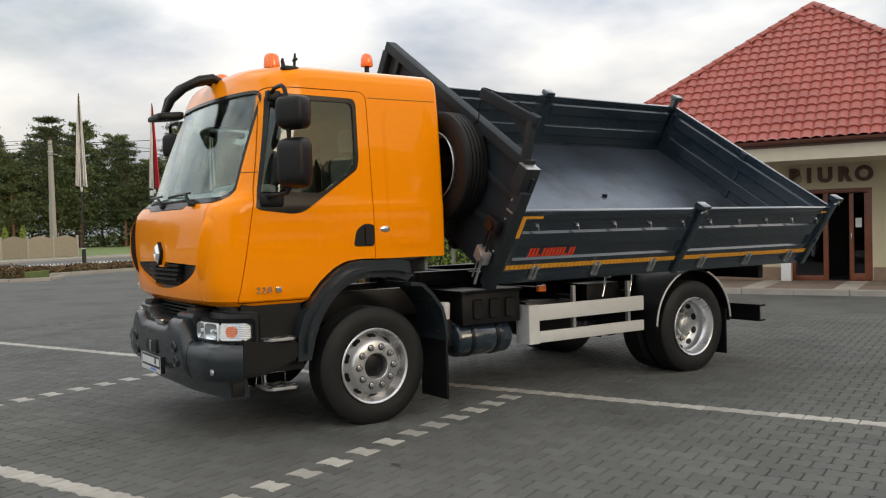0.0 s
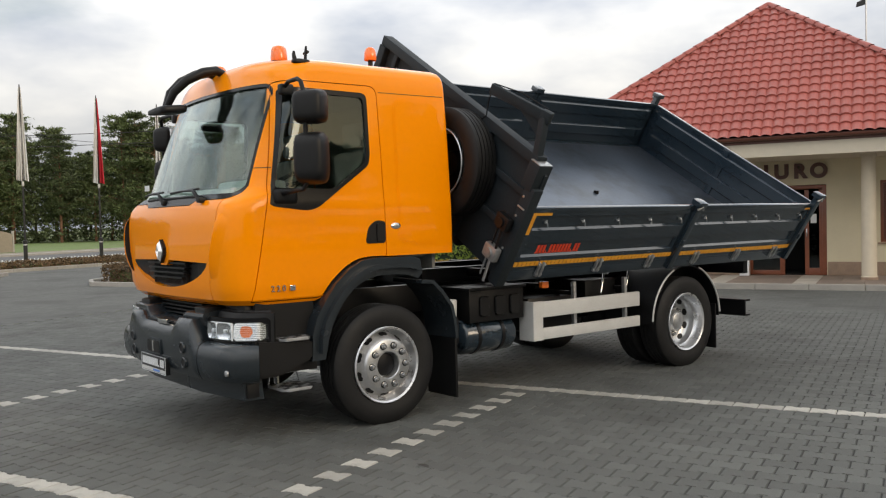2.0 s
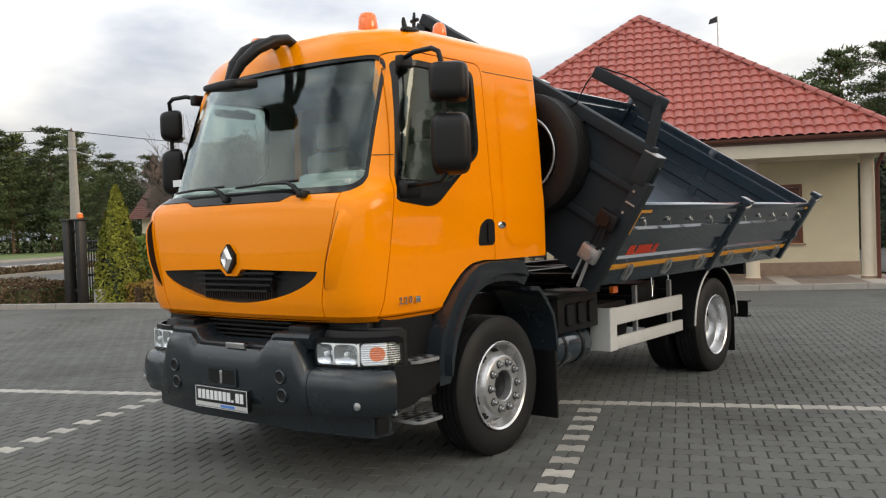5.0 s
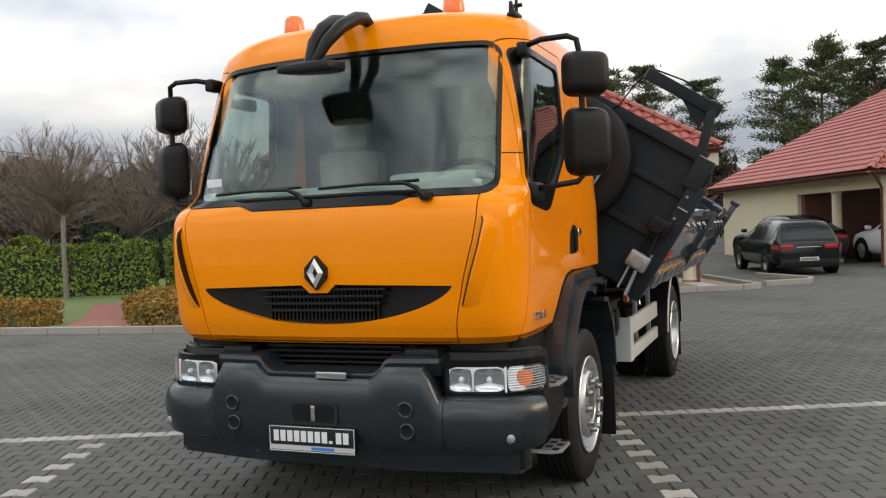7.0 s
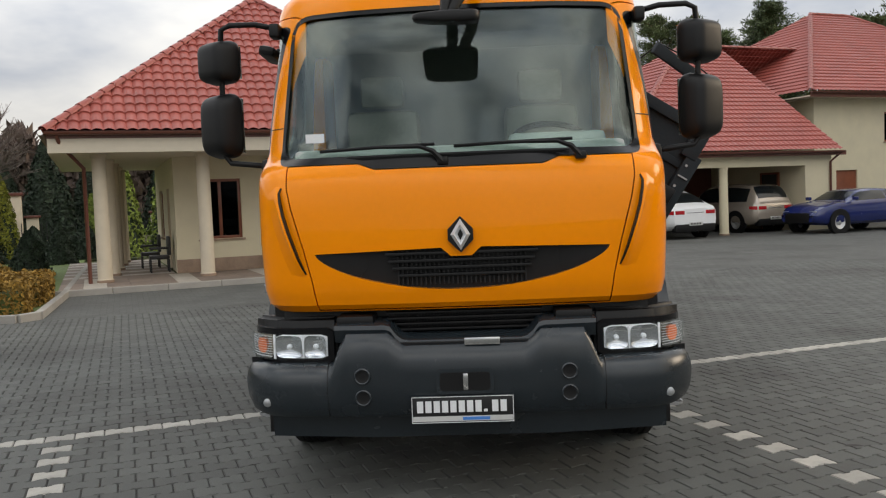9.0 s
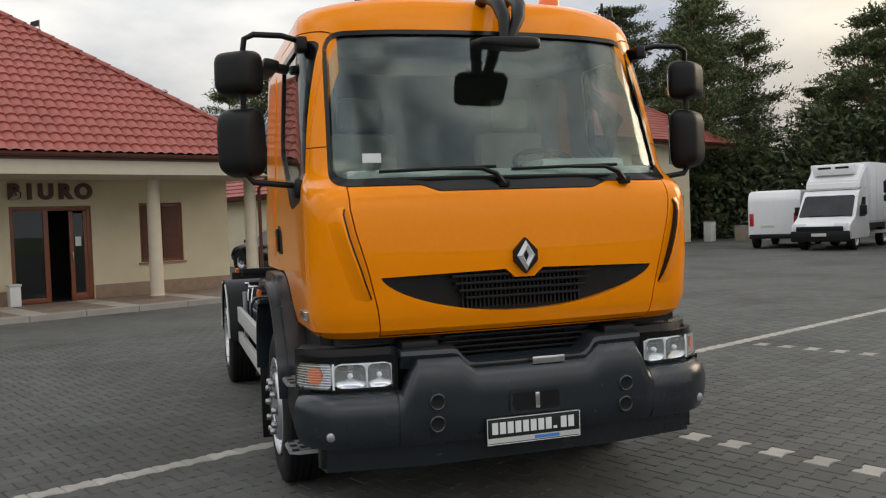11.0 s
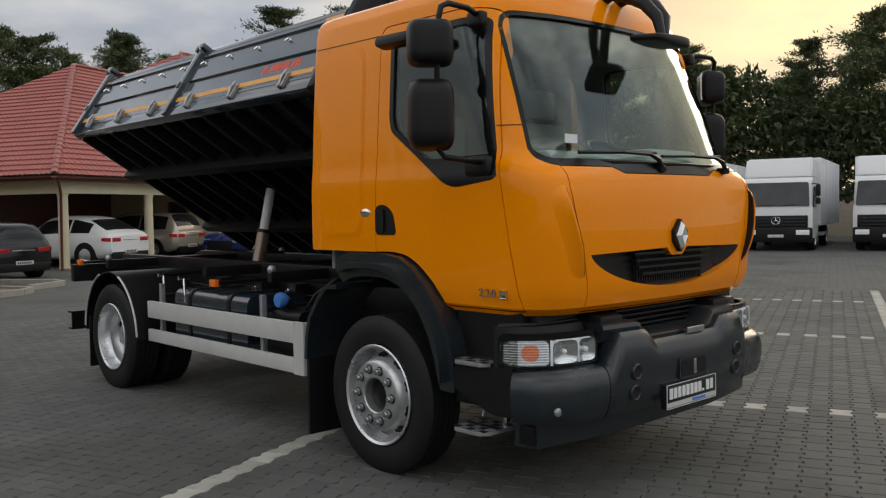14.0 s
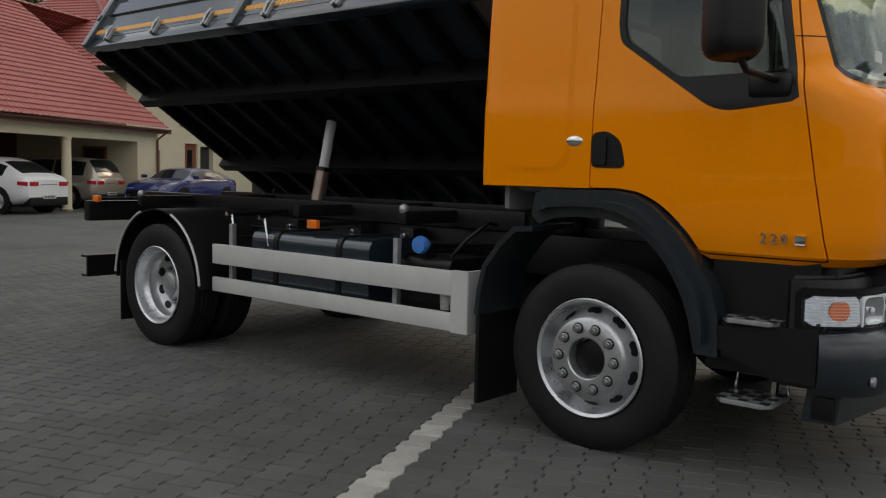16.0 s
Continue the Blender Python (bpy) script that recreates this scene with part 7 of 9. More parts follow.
# beds, hedges and trees beside the office
OCHRE = "low clipped ochre hedge in the kerbed bed"
kerb_run("kerb_bed", [plot(*c) for c in ((-17.2, 13.6), (-16.3, 11.6), (-15.4, 10.85), (-9.0, 10.65), (-6.5, 9.9), (-3.45, 8.98), (-3.17, 9.25), (-2.9, 12.6), (-2.5, 22.0))])
ground_plot("bed_soil", [(-15.3, 10.95), (-9.0, 10.75), (-8.9, 14.6), (-16.9, 14.6)], 0.03, MULCH, "bare dark earth of the kerbed bed")
ground_plot("garden_lawn", [(-8.9, 10.75), (-6.5, 10.0), (-3.4, 9.1), (-3.22, 9.3), (-2.95, 12.6), (-2.55, 29), (-15.5, 29), (-15.5, 14.7), (-8.9, 14.7)], 0.02, LAWN, "short green grass of the garden")
ground_plot("red_path", [(-6.35, 9.95), (-5.25, 9.62), (-5.75, 13.2), (-7.0, 16.6), (-7.9, 16.2), (-6.95, 13.0)], 0.05, material("red brick path", (0.27, 0.10, 0.07), 0.8, vary=0.2, scale=6, fine=40, bump=0.003), "red brick garden path")
hedge("low_hedge", [plot(*c) for c in ((-4.9, 10.25), (-3.95, 10.0), (-3.65, 13.0))], 1.25, 0.55, OCHREBUSH, OCHRE, 3, 1700, 0.05)
hedge("low_hedge", [plot(*c) for c in ((-5.1, 11.4), (-4.6, 15.6))], 1.25, 0.55, OCHREBUSH, OCHRE, 24, 1300, 0.05)
hedge("low_hedge", [plot(*c) for c in ((-10.0, 12.0), (-7.1, 11.1))], 1.3, 0.55, OCHREBUSH, OCHRE, 4, 1300, 0.05)
hedge("thuja_hedge", [plot(*c) for c in ((-15.0, 20.2), (-7.7, 20.6))], 1.1, 1.72, THUJA, "tall clipped green thuja hedge", 5, 1500, 0.07)
hedge("thuja_hedge", [plot(*c) for c in ((-8.0, 23.6), (-5.4, 23.9))], 1.1, 1.72, THUJA, "tall clipped green thuja hedge", 6, 1500, 0.07)
for k, (s, q, h) in enumerate(((-6.6, 27.0, 1.5), (-4.2, 26.8, 1.25), (-5.6, 26.4, 1.15), (-2.6, 27.0, 1.3), (-6.0, 24.4, 1.0))):
    cone_bush("dark_shrub", *plot(s, q), h, 0.8, SPRUCE, "dark rounded evergreen shrub before the garden wall", 50 + k, 2400, 0.08)
BALL = "bare ball-crowned tree with pale trunk"
bare_tree("ball_tree", *plot(-5.55, 16.1), 2.55, 1.5, BALL, 2)
bare_tree("ball_tree", *plot(-5.0, 18.7), 2.5, 1.5, BALL, 3)
bare_tree("ball_tree", *plot(-9.75, 19.3), 2.65, 1.6, BALL, 7)
bare_tree("ball_tree", *plot(-11.5, 22.5), 1.9, 2.2, "large bare twiggy tree behind the hedge", 4, 1.2)
bare_tree("ball_tree", *plot(-9.7, 26.0), 1.9, 2.3, "large bare twiggy tree behind the hedge", 5, 1.2)
bare_tree("ball_tree", *plot(-15.2, 24.0), 1.9, 2.3, "large bare twiggy tree behind the hedge", 6, 1.2)
cone_bush("cone_spruce", *plot(-3.88, 19.0), 1.25, 0.62, SPRUCE, "dark clipped cone spruce beside the porch", 2, 2600, 0.06)
cone_bush("cone_spruce", *plot(-3.3, 24.4), 1.35, 0.6, SPRUCE, "dark clipped cone spruce beside the porch", 12, 2600, 0.06)
cone_bush("cone_spruce", *plot(-7.0, 25.5), 3.4, 1.0, SPRUCE, "dark slender spruce behind the trees", 4, 4200, 0.10)
cone_bush("cone_spruce", *plot(-12.0, 29.0), 4.6, 1.4, SPRUCE, "dark slender spruce behind the hedge", 5, 4200, 0.12)
cone_bush("golden_thuja", *plot(-5.25, 28.6), 3.2, 0.75, THUJAY, "golden green cone thuja by the garden wall", 22, 3600, 0.08)
for k, (s, q, h) in enumerate(((-3.25, 28.2, 3.2), (-1.3, 26.2, 3.6), (0.2, 27.5, 4.0), (1.6, 28.2, 3.6), (-2.3, 28.6, 2.4), (3.3, 29.2, 3.2), (5.6, 29.2, 3.4))):
    cone_bush("garden_conifer", *plot(s, q), h, h * 0.24, THUJA if k % 3 else SPRUCE, "slim green conifer in the garden", 10 + k, 2200, 0.10)
back_row = cone_bush("garden_spruce", -13.0, 40.0, 5.4, 1.7, SPRUCE, "dark dense spruce behind the garden", 31, 6000, 0.13)
rr2 = random.Random(77)
for k in range(15):
    sc = rr2.uniform(0.7, 1.1)
    b_ = copy_thing(back_row, Matrix.Identity(4))
    set_pose(b_, -11.0 + 1.7 * k + rr2.uniform(-0.5, 0.5), 38.5 + rr2.uniform(-1.5, 2.5), rr2.uniform(0, 360), sc, 0.0)
cone_bush("golden_thuja", *plot(-10.2, 11.75), 3.0, 0.76, THUJAY, "golden green cone thuja beside the gate", 7, 7000, 0.06)
cone_bush("golden_thuja", *plot(-9.9, 13.1), 2.4, 0.7, THUJA, "green cone thuja beside the gate", 8, 4200, 0.07)
WINTER = "low brown leafless hedge in a bed"
hedge("winter_hedge", [plot(*c) for c in ((-15.6, 12.2), (-12.0, 11.9))], 1.6, 0.60, BROWNBUSH, WINTER, 9, 1500, 0.05)
hedge("winter_hedge", [plot(*c) for c in ((-9.3, 11.5), (-8.2, 11.3))], 0.9, 0.42, BROWNBUSH, WINTER, 29, 1500, 0.05)
hedge("winter_hedge", [plot(*c) for c in ((-34.0, 10.0), (-23.8, 13.0))], 1.8, 0.50, BROWNBUSH, WINTER, 10, 800, 0.06)
kerb_run("kerb_left", [plot(*c) for c in ((-34.0, 8.7), (-23.4, 11.9), (-22.7, 13.0), (-23.6, 14.2))])
hedge("winter_hedge", [plot(*c) for c in ((-27.2, 14.2), (-26.9, 36.0))], 2.2, 0.32, BROWNBUSH, "low brown leafless hedge along the road", 11, 620, 0.07)
kerb_run("kerb_strip", [plot(*c) for c in ((-25.75, 14.0), (-25.5, 36.0))])
edging = thing("low_fence", "low white picket edging along the road verge", "fence")
bm = bmesh.new()
box(bm, -0.03, 0.03, -0.012, 0.012, 0.0, 0.34, 0.008)
picket = mesh_of(bm)
picket.materials.append(WHITE)
for k in range(110):
    ob = new("picket", picket)
    ob.parent = edging
    c = paved(-29.6, 14.0 + 0.2 * k)
    ob.matrix_basis = pose(c.x, c.y, 0, 0, 0, 114.5)
for z in (0.10, 0.26):
    bm = bmesh.new()
    tube(bm, [paved(-29.63, 13.9, z), paved(-29.63, 35.9, z)], 0.016, 6)
    part("rail", bm, WHITE, edging)

# open barred gate leaf seen end on, between its two posts
gate = thing("metal_gate", "black barred metal gate beside the thuja", "gate")
A, B = paved(-10.75, 11.25), paved(-11.6, 14.6)
for a, b, n in ((A, B, 22), (paved(-10.55, 13.9), paved(-9.2, 14.2), 9)):
    bm = bmesh.new()
    for z in (0.12, 0.72, 1.30, 1.50):
        tube(bm, [a + Vector((0, 0, z)), b + Vector((0, 0, z))], 0.028, 6)
    part("gate_frame", bm, IRON, gate)
    for k in range(n):
        c = a.lerp(b, (k + 0.5) / n)
        bm = bmesh.new()
        tube(bm, [c + Vector((0, 0, 0.1)), c + Vector((0, 0, 1.55))], 0.015, 6)
        part("gate_bar", bm, IRON, gate)
for s, q, w in ((-11.08, 11.15, 0.10), (-10.72, 11.1, 0.09)):
    c = paved(s, q)
    boxed("gate_post", IRON, gate, c.x - w, c.x + w, c.y - w, c.y + w, 0.0, 2.0, 0.01)
    boxed("post_cap", IRON, gate, c.x - w - 0.04, c.x + w + 0.04, c.y - w - 0.04, c.y + w + 0.04, 2.0, 2.04, 0.006)
c = paved(-10.9, 11.13)
for z in (0.35, 1.2, 1.72):
    boxed("post_plate", IRON, gate, c.x - 0.2, c.x + 0.2, c.y - 0.03, c.y + 0.03, z, z + 0.07, 0.005)
c = paved(-10.38, 11.3)
boxed("gate_motor", ALU, gate, c.x - 0.15, c.x + 0.15, c.y - 0.12, c.y + 0.12, 0.0, 0.40, 0.02, "pale gate motor box")
c = paved(-10.72, 11.1)
bm = bmesh.new()
lathe(bm, [(2.04, 0.05), (2.06, 0.075), (2.15, 0.07), (2.19, 0.0)], "z", 12, (c.x, c.y, 0))
part("gate_beacon", bm, AMBER, gate, "orange gate beacon", 40)

# flags, poles, cables, concrete fence
for k, (q, low) in enumerate(((18.35, FLAGW), (22.35, FLAGR), (26.1, FLAGW))):
    f = thing("flag_pole", "tall pole with a hanging white flag" if low is FLAGW else "tall pole with a hanging red and white flag", "flag pole")
    bm = bmesh.new()
    tube(bm, [(0, 0, 0), (0, 0, 1.18), (0, 0, 1.2), (0, 0, 7.78)], [0.085, 0.085, 0.045, 0.022], 10)
    part("pole", bm, IRON, f, "dark thin pole with a thicker foot", 40)
    bm = bmesh.new()
    tube(bm, [(0, 0, 0.98), (0, 0, 1.02)], 0.09, 10)
    part("collar", bm, ALU, f, "pale collar on the foot", 40)
    wide = (0.50, 0.52, 0.30)[k]
    for w0, w1, mt in ((0.0, 0.52, FLAGW), (0.50, 1.0, low)):
        bm = bmesh.new()
        rows = []
        for i in range(21):
            u = i / 20
            z = 7.66 - u * 3.9
            wd = 0.09 + (wide - 0.09) * u ** 0.85
            off = -0.5 * wd
            rows.append([bm.verts.new((0.10 * math.sin(1.9 * j + 2 * u + k) * (0.35 + u) * wd / 0.5, off + wd * (w0 + (w1 - w0) * j / 8), z - 0.08 * u * j / 8)) for j in range(9)])
        for a, b in zip(rows, rows[1:]):
            for j in range(8):
                bm.faces.new((a[j], a[j + 1], b[j + 1], b[j]))
        part("flag_cloth", bm, mt, f, "", 80)
    bm = bmesh.new()
    lathe(bm, [(3.46, 0.0), (3.5, 0.05), (3.68, 0.05), (3.72, 0.0)], "z", 10)
    part("flag_weight", bm, ALU, f, "", 50)
    c = paved(-28.0, q)
    f.matrix_basis = pose(c.x, c.y, 0, 0, 0, 24.5 - 34)
for s, q, h in ((-57.0, 37.1, 9.15), (-27.5, 33.6, 7.2)):
    pl = thing("power_pole", "grey concrete power pole with cables", "power pole")
    bm = bmesh.new()
    box(bm, -0.24, 0.24, -0.2, 0.2, 0, h, 0.03)
    for v in bm.verts:
        v.co.x *= 1 - 0.45 * v.co.z / h
        v.co.y *= 1 - 0.45 * v.co.z / h
    part("pole", bm, KERB, pl, "", 30)
    bm = bmesh.new()
    tube(bm, [(-0.1, 0, h - 0.95), (0.85, 0.2, h - 1.25)], 0.035, 6)
    box(bm, -0.17, 0.17, -0.16, 0.16, h - 0.95, h - 0.85, 0.01)
    part("bracket", bm, GALV, pl, "", 60)
    bm = bmesh.new()
    lathe(bm, [(-0.04, 0.0), (-0.03, 0.10), (0.02, 0.12), (0.08, 0.04)], "z", 12, (0.9, 0.21, h - 1.27))
    part("lamp_head", bm, ALU, pl, "", 50)
    bm = bmesh.new()
    lathe(bm, [(0.0, 0.05), (0.05, 0.08), (0.12, 0.05), (0.2, 0.03), (0.24, 0.0)], "z", 10, (0, 0, h))
    part("insulator", bm, SIGN, pl, "", 50)
    for (dx, dy, dz), z in (((-40, -22, 0.6), h + 0.1), ((-40, -22, 0.4), h - 0.5), ((34, 22, -2.6), h + 0.05)):
        bm = bmesh.new()
        tube(bm, [(dx * u, dy * u, z + dz * u - 2.2 * u * (1 - u)) for u in (i / 12 for i in range(13))], 0.022, 4)
        part("cable", bm, IRON, pl)
    c = paved(s, q)
    pl.matrix_basis = pose(c.x, c.y, 0, 0, 0, 24.5)
fence = thing("concrete_fence", "weathered concrete panel fence along the road", "fence")
for k in range(12):
    m = Matrix.Translation(paved(-54.0, 36.0 - 2.1 * k)) @ Euler((0, 0, GRID + math.pi / 2)).to_matrix().to_4x4()
    bm = bmesh.new()
    prism(bm, [(-0.98, 0), (0.98, 0), (0.98, 1.36), (0.5, 1.52), (0, 1.62), (-0.5, 1.52), (-0.98, 1.36)], "y", -0.04, 0.04)
    bmesh.ops.transform(bm, matrix=m, verts=bm.verts)
    part("fence_panel", bm, FENCEC, fence)
    bm = bmesh.new()
    box(bm, 0.98, 1.12, -0.09, 0.09, -0.1, 1.6, 0.02, m)
    part("fence_post", bm, KERB, fence)
thuja_row = cone_bush("young_thuja", *plot(-56.5, 34.2), 2.6, 0.55, THUJA, "young green thuja behind the concrete fence", 41, 1500, 0.12)
for k in range(1, 8):
    c = copy_thing(thuja_row, Matrix.Identity(4))
    set_pose(c, *plot(-56.5 - 0.2 * (k % 2), 34.2 - 1.35 * k), 50 * k, 0.9 + 0.06 * (k % 3), 0.0)


# ---- buildings, in yard coordinates: local x is s, local y is q ----
YARDM = Euler((0, 0, GRID)).to_matrix().to_4x4() @ Matrix.Translation((SHIFT, 0, 0)) @ Matrix.Diagonal((DRAW_S, DRAW_Q, DRAW_Z, 1))


def ypart(name, bm, mat, parent=None, label="", smooth=None):
    """A mesh whose points are given as (s, q, z)."""
    bmesh.ops.transform(bm, matrix=YARDM, verts=bm.verts)
    return part(name, bm, mat, parent, label, smooth)


def ybox(name, mat, parent, s0, s1, q0, q1, z0, z1, bevel=0.0, label=""):
    bm = bmesh.new()
    box(bm, s0, s1, q0, q1, z0, z1, bevel)
    return ypart(name, bm, mat, parent, label, 40)


def roof_face(name, parent, a, b, c, d, mat=ROOF):
    """A slope of pressed metal tiles. a, b: the ends of the eave; c, d: the ends of the upper edge (over b and over a)."""
    a, b, c, d = (Vector(v) for v in (a, b, c, d))
    along = (b - a).normalized()
    nrm = along.cross((c + d) / 2 - (a + b) / 2).normalized()
    if nrm.z < 0:
        nrm = -nrm
    up = nrm.cross(along).normalized()
    if up.z < 0:
        up = -up
    L = (b - a).length
    H = max((c - a).dot(up), (d - a).dot(up))
    PITCH, ROW = 0.24, 0.345
    nx = int(L / PITCH * 6) + 1
    rows = []
    nr = int(H / ROW) + 1
    for r in range(nr):
        for f, lift in ((0.0, 0.040), (0.35, 0.025), (0.97, 0.0)):
            v = (r + f) * ROW
            if v <= H + ROW:
                rows.append((v, lift))
    v3 = []
    lo_d, lo_c = (d - a).dot(along), (c - a).dot(along)
    for v, lift in rows:
        t = min(1.0, v / H)
        x0, x1 = lo_d * t, L + (lo_c - L) * t
        line = []
        n = nx
        for i in range(n + 1):
            x = min(max(L * i / n, x0), x1)
            ph = (x / PITCH) % 1.0
            w = 0.050 * abs(math.sin(math.pi * ph)) ** 0.75
            line.append(tuple(a + along * x + up * min(v, H) + nrm * (lift + w)))
        v3.append(line)
    me = bpy.data.meshes.new(name)
    m = nx + 1
    pts = [p for l in v3 for p in l]
    fc = []
    for r in range(len(v3) - 1):
        for i in range(nx):
            k = r * m + i
            if (Vector(pts[k]) - Vector(pts[k + 1])).length < 1e-5 and (Vector(pts[k + m]) - Vector(pts[k + m + 1])).length < 1e-5:
                continue
            fc.append((k, k + 1, k + m + 1, k + m))
    me.from_pydata(pts, [], fc)
    me.transform(YARDM)
    me.shade_smooth()
    bm = bmesh.new()
    bm.from_mesh(me)
    for e in bm.edges:
        e.smooth = len(e.link_faces) == 2 and e.calc_face_angle(0) < radians(32)
    bm.to_mesh(me)
    bm.free()
    return part(name, me, mat, parent, "red pressed metal tile slope")


def ridge_caps(parent, a, b, mat=ROOF):
    """Half-round ridge tiles from a to b, each its own piece."""
    a, b = Vector(a), Vector(b)
    n = max(1, int((b - a).length / 0.38))
    d = (b - a).normalized()
    side = d.cross(Vector((0, 0, 1))).normalized()
    up = side.cross(d)
    bm = bmesh.new()
    L = (b - a).length / n
    rings = []
    for f, r in ((-0.02, 0.125), (0.90, 0.105), (1.0, 0.10)):
        rings.append([bm.verts.new(d * (L * f) + side * (r * math.cos(x)) + up * (r * math.sin(x) * 0.8)) for x in (math.pi * k / 8 for k in range(9))])
    for p, q in zip(rings, rings[1:]):
        for k in range(8):
            bm.faces.new((p[k], p[k + 1], q[k + 1], q[k]))
    bmesh.ops.transform(bm, matrix=YARDM.to_3x3().to_4x4(), verts=bm.verts)
    for f in bm.faces:
        f.smooth = True
    me = bpy.data.meshes.new("ridge_tile")
    bm.to_mesh(me)
    bm.free()
    me.materials.append(mat)
    for k in range(n):
        ob = new("ridge_tile", me)
        ob.parent = parent
        p = a + d * (L * k)
        ob.matrix_basis = Matrix.Translation(YARDM @ p)


def gutter(parent, pts, r=0.075):
    bm = bmesh.new()
    for a, b in zip(pts, pts[1:]):
        a, b = Vector(a), Vector(b)
        d = (b - a).normalized()
        side = d.cross(Vector((0, 0, 1))).normalized()
        ra, rb = [], []
        prof = [(r * math.cos(x), r * math.sin(x)) for x in (math.pi + math.pi * k / 8 for k in range(9))]
        prof += [(x * 0.9, y * 0.9) for x, y in prof[::-1]]
        for p, ring in ((a, ra), (b, rb)):
            ring.extend(bm.verts.new(p + side * x + Vector((0, 0, y))) for x, y in prof)
        n = len(prof)
        for k in range(n):
            bm.faces.new((ra[k], ra[(k + 1) % n], rb[(k + 1) % n], rb[k]))
    return ypart("gutter", bm, GUTTER, parent, "brown half-round gutter", 50)


def downpipe(parent, pts, r=0.045):
    bm = bmesh.new()
    tube(bm, pts, r, 10)
    return ypart("downpipe", bm, GUTTER, parent, "brown downpipe", 60)


def column(parent, s, q, z0, z1, r, mat=PILLAR):
    bm = bmesh.new()
    lathe(bm, [(z0, r + 0.02), (z0 + 0.07, r + 0.02), (z0 + 0.085, r), (z1 - 0.09, r * 0.93), (z1 - 0.08, r + 0.012), (z1, r + 0.012)], "z", 32, (s, q, 0))
    pc = ypart("pillar", bm, mat, parent, "round beige plaster pillar", 40)
    bm = bmesh.new()
    lathe(bm, [(z0 - 0.001, r + 0.024), (z0 + 0.06, r + 0.024), (z0 + 0.062, r)], "z", 32, (s, q, 0))
    ypart("pillar_foot", bm, PLINTH, pc, "brown pillar foot", 40)
    return pc


def wall_with_openings(name, parent, s0, s1, q, thick, z0, z1, holes, mat, along="s"):
    """An upright wall with rectangular openings (a0, a1, z0, z1) through it."""
    bm = bmesh.new()
    xs = sorted({s0, s1, *[h[0] for h in holes], *[h[1] for h in holes]})
    zs = sorted({z0, z1, *[h[2] for h in holes], *[h[3] for h in holes]})
    for xa, xb in zip(xs, xs[1:]):
        za = None
        for zl, zh in zip(zs, zs[1:]):
            mid = ((xa + xb) / 2, (zl + zh) / 2)
            if any(h[0] < mid[0] < h[1] and h[2] < mid[1] < h[3] for h in holes):
                continue
            if along == "s":
                box(bm, xa, xb, q, q + thick, zl, zh)
            else:
                box(bm, q, q + thick, xa, xb, zl, zh)
    bmesh.ops.remove_doubles(bm, verts=bm.verts, dist=1e-4)
    return ypart(name, bm, mat, parent, "cream rendered wall")


def window(parent, s0, s1, z0, z1, q, blind=False, along="s", frame=0.07):
    """A wooden window in a wall, its outer face at q; along q it looks towards -s."""
    def bx(nm, mat, pr, a0, a1, d0, d1, za, zb, bv=0.004, lb=""):
        if along == "s":
            return ybox(nm, mat, pr, a0, a1, q + d0, q + d1, za, zb, bv, lb)
        return ybox(nm, mat, pr, q + d0, q + d1, a0, a1, za, zb, bv, lb)
    w = bx("window_frame", WOOD, parent, s0, s0 + frame, 0.06, 0.13, z0, z1, 0.006, "red-brown wooden window frame")
    bx("frame_side", WOOD, w, s1 - frame, s1, 0.06, 0.13, z0, z1)
    bx("frame_top", WOOD, w, s0 + frame, s1 - frame, 0.06, 0.13, z1 - frame, z1)
    bx("frame_foot", WOOD, w, s0 + frame, s1 - frame, 0.06, 0.13, z0, z0 + frame)
    mid = (s0 + s1) / 2
    bx("mullion", WOOD, w, mid - 0.04, mid + 0.04, 0.065, 0.125, z0 + frame, z1 - frame)
    bx("window_sill", PLINTH, w, s0 - 0.06, s1 + 0.06, -0.06, 0.05, z0 - 0.05, z0 - 0.005, 0.006, "brown window sill")
    for a0, a1 in ((s0 + frame, mid - 0.04), (mid + 0.04, s1 - frame)):
        bx("pane", WINGL, w, a0, a1, 0.095, 0.10, z0 + frame, z1 - frame, 0.0)
        if blind:
            n = int((z1 - z0 - 2 * frame) / 0.055)
            for k in range(n):
                bx("blind_slat", SHUTTER, w, a0, a1, 0.035, 0.055, z0 + frame + 0.055 * k + 0.002, z0 + frame + 0.055 * k + 0.051, 0.006)
        # flat dark sheet in place of the shade in the room
        bx("dark_room", SHADEIN, w, a0 - 0.02, a1 + 0.02, 0.45, 0.47, z0, z1, 0.0)


# ---- office pavilion ----
office = thing("office_building", "cream office pavilion with red hipped roof and pillared porch", "building")
ES0, ES1, EQ0, EQ1, EZ = -2.95, 8.25, 15.45, 25.5, 3.50
APX = (2.49, 20.5, 7.60)
e = [(ES0, EQ0, EZ), (ES1, EQ0, EZ), (ES1, EQ1, EZ), (ES0, EQ1, EZ)]
for k in range(4):
    roof_face("roof", office, e[k], e[(k + 1) % 4], APX, APX)
    ridge_caps(office, Vector(e[k]) + Vector((0, 0, 0.04)), Vector(APX) + Vector((0, 0, 0.03)))
ybox("soffit", SOFFIT, office, ES0 + 0.08, ES1 - 0.08, EQ0 + 0.08, EQ1 - 0.08, 3.06, 3.12, 0.0, "pale flat soffit")
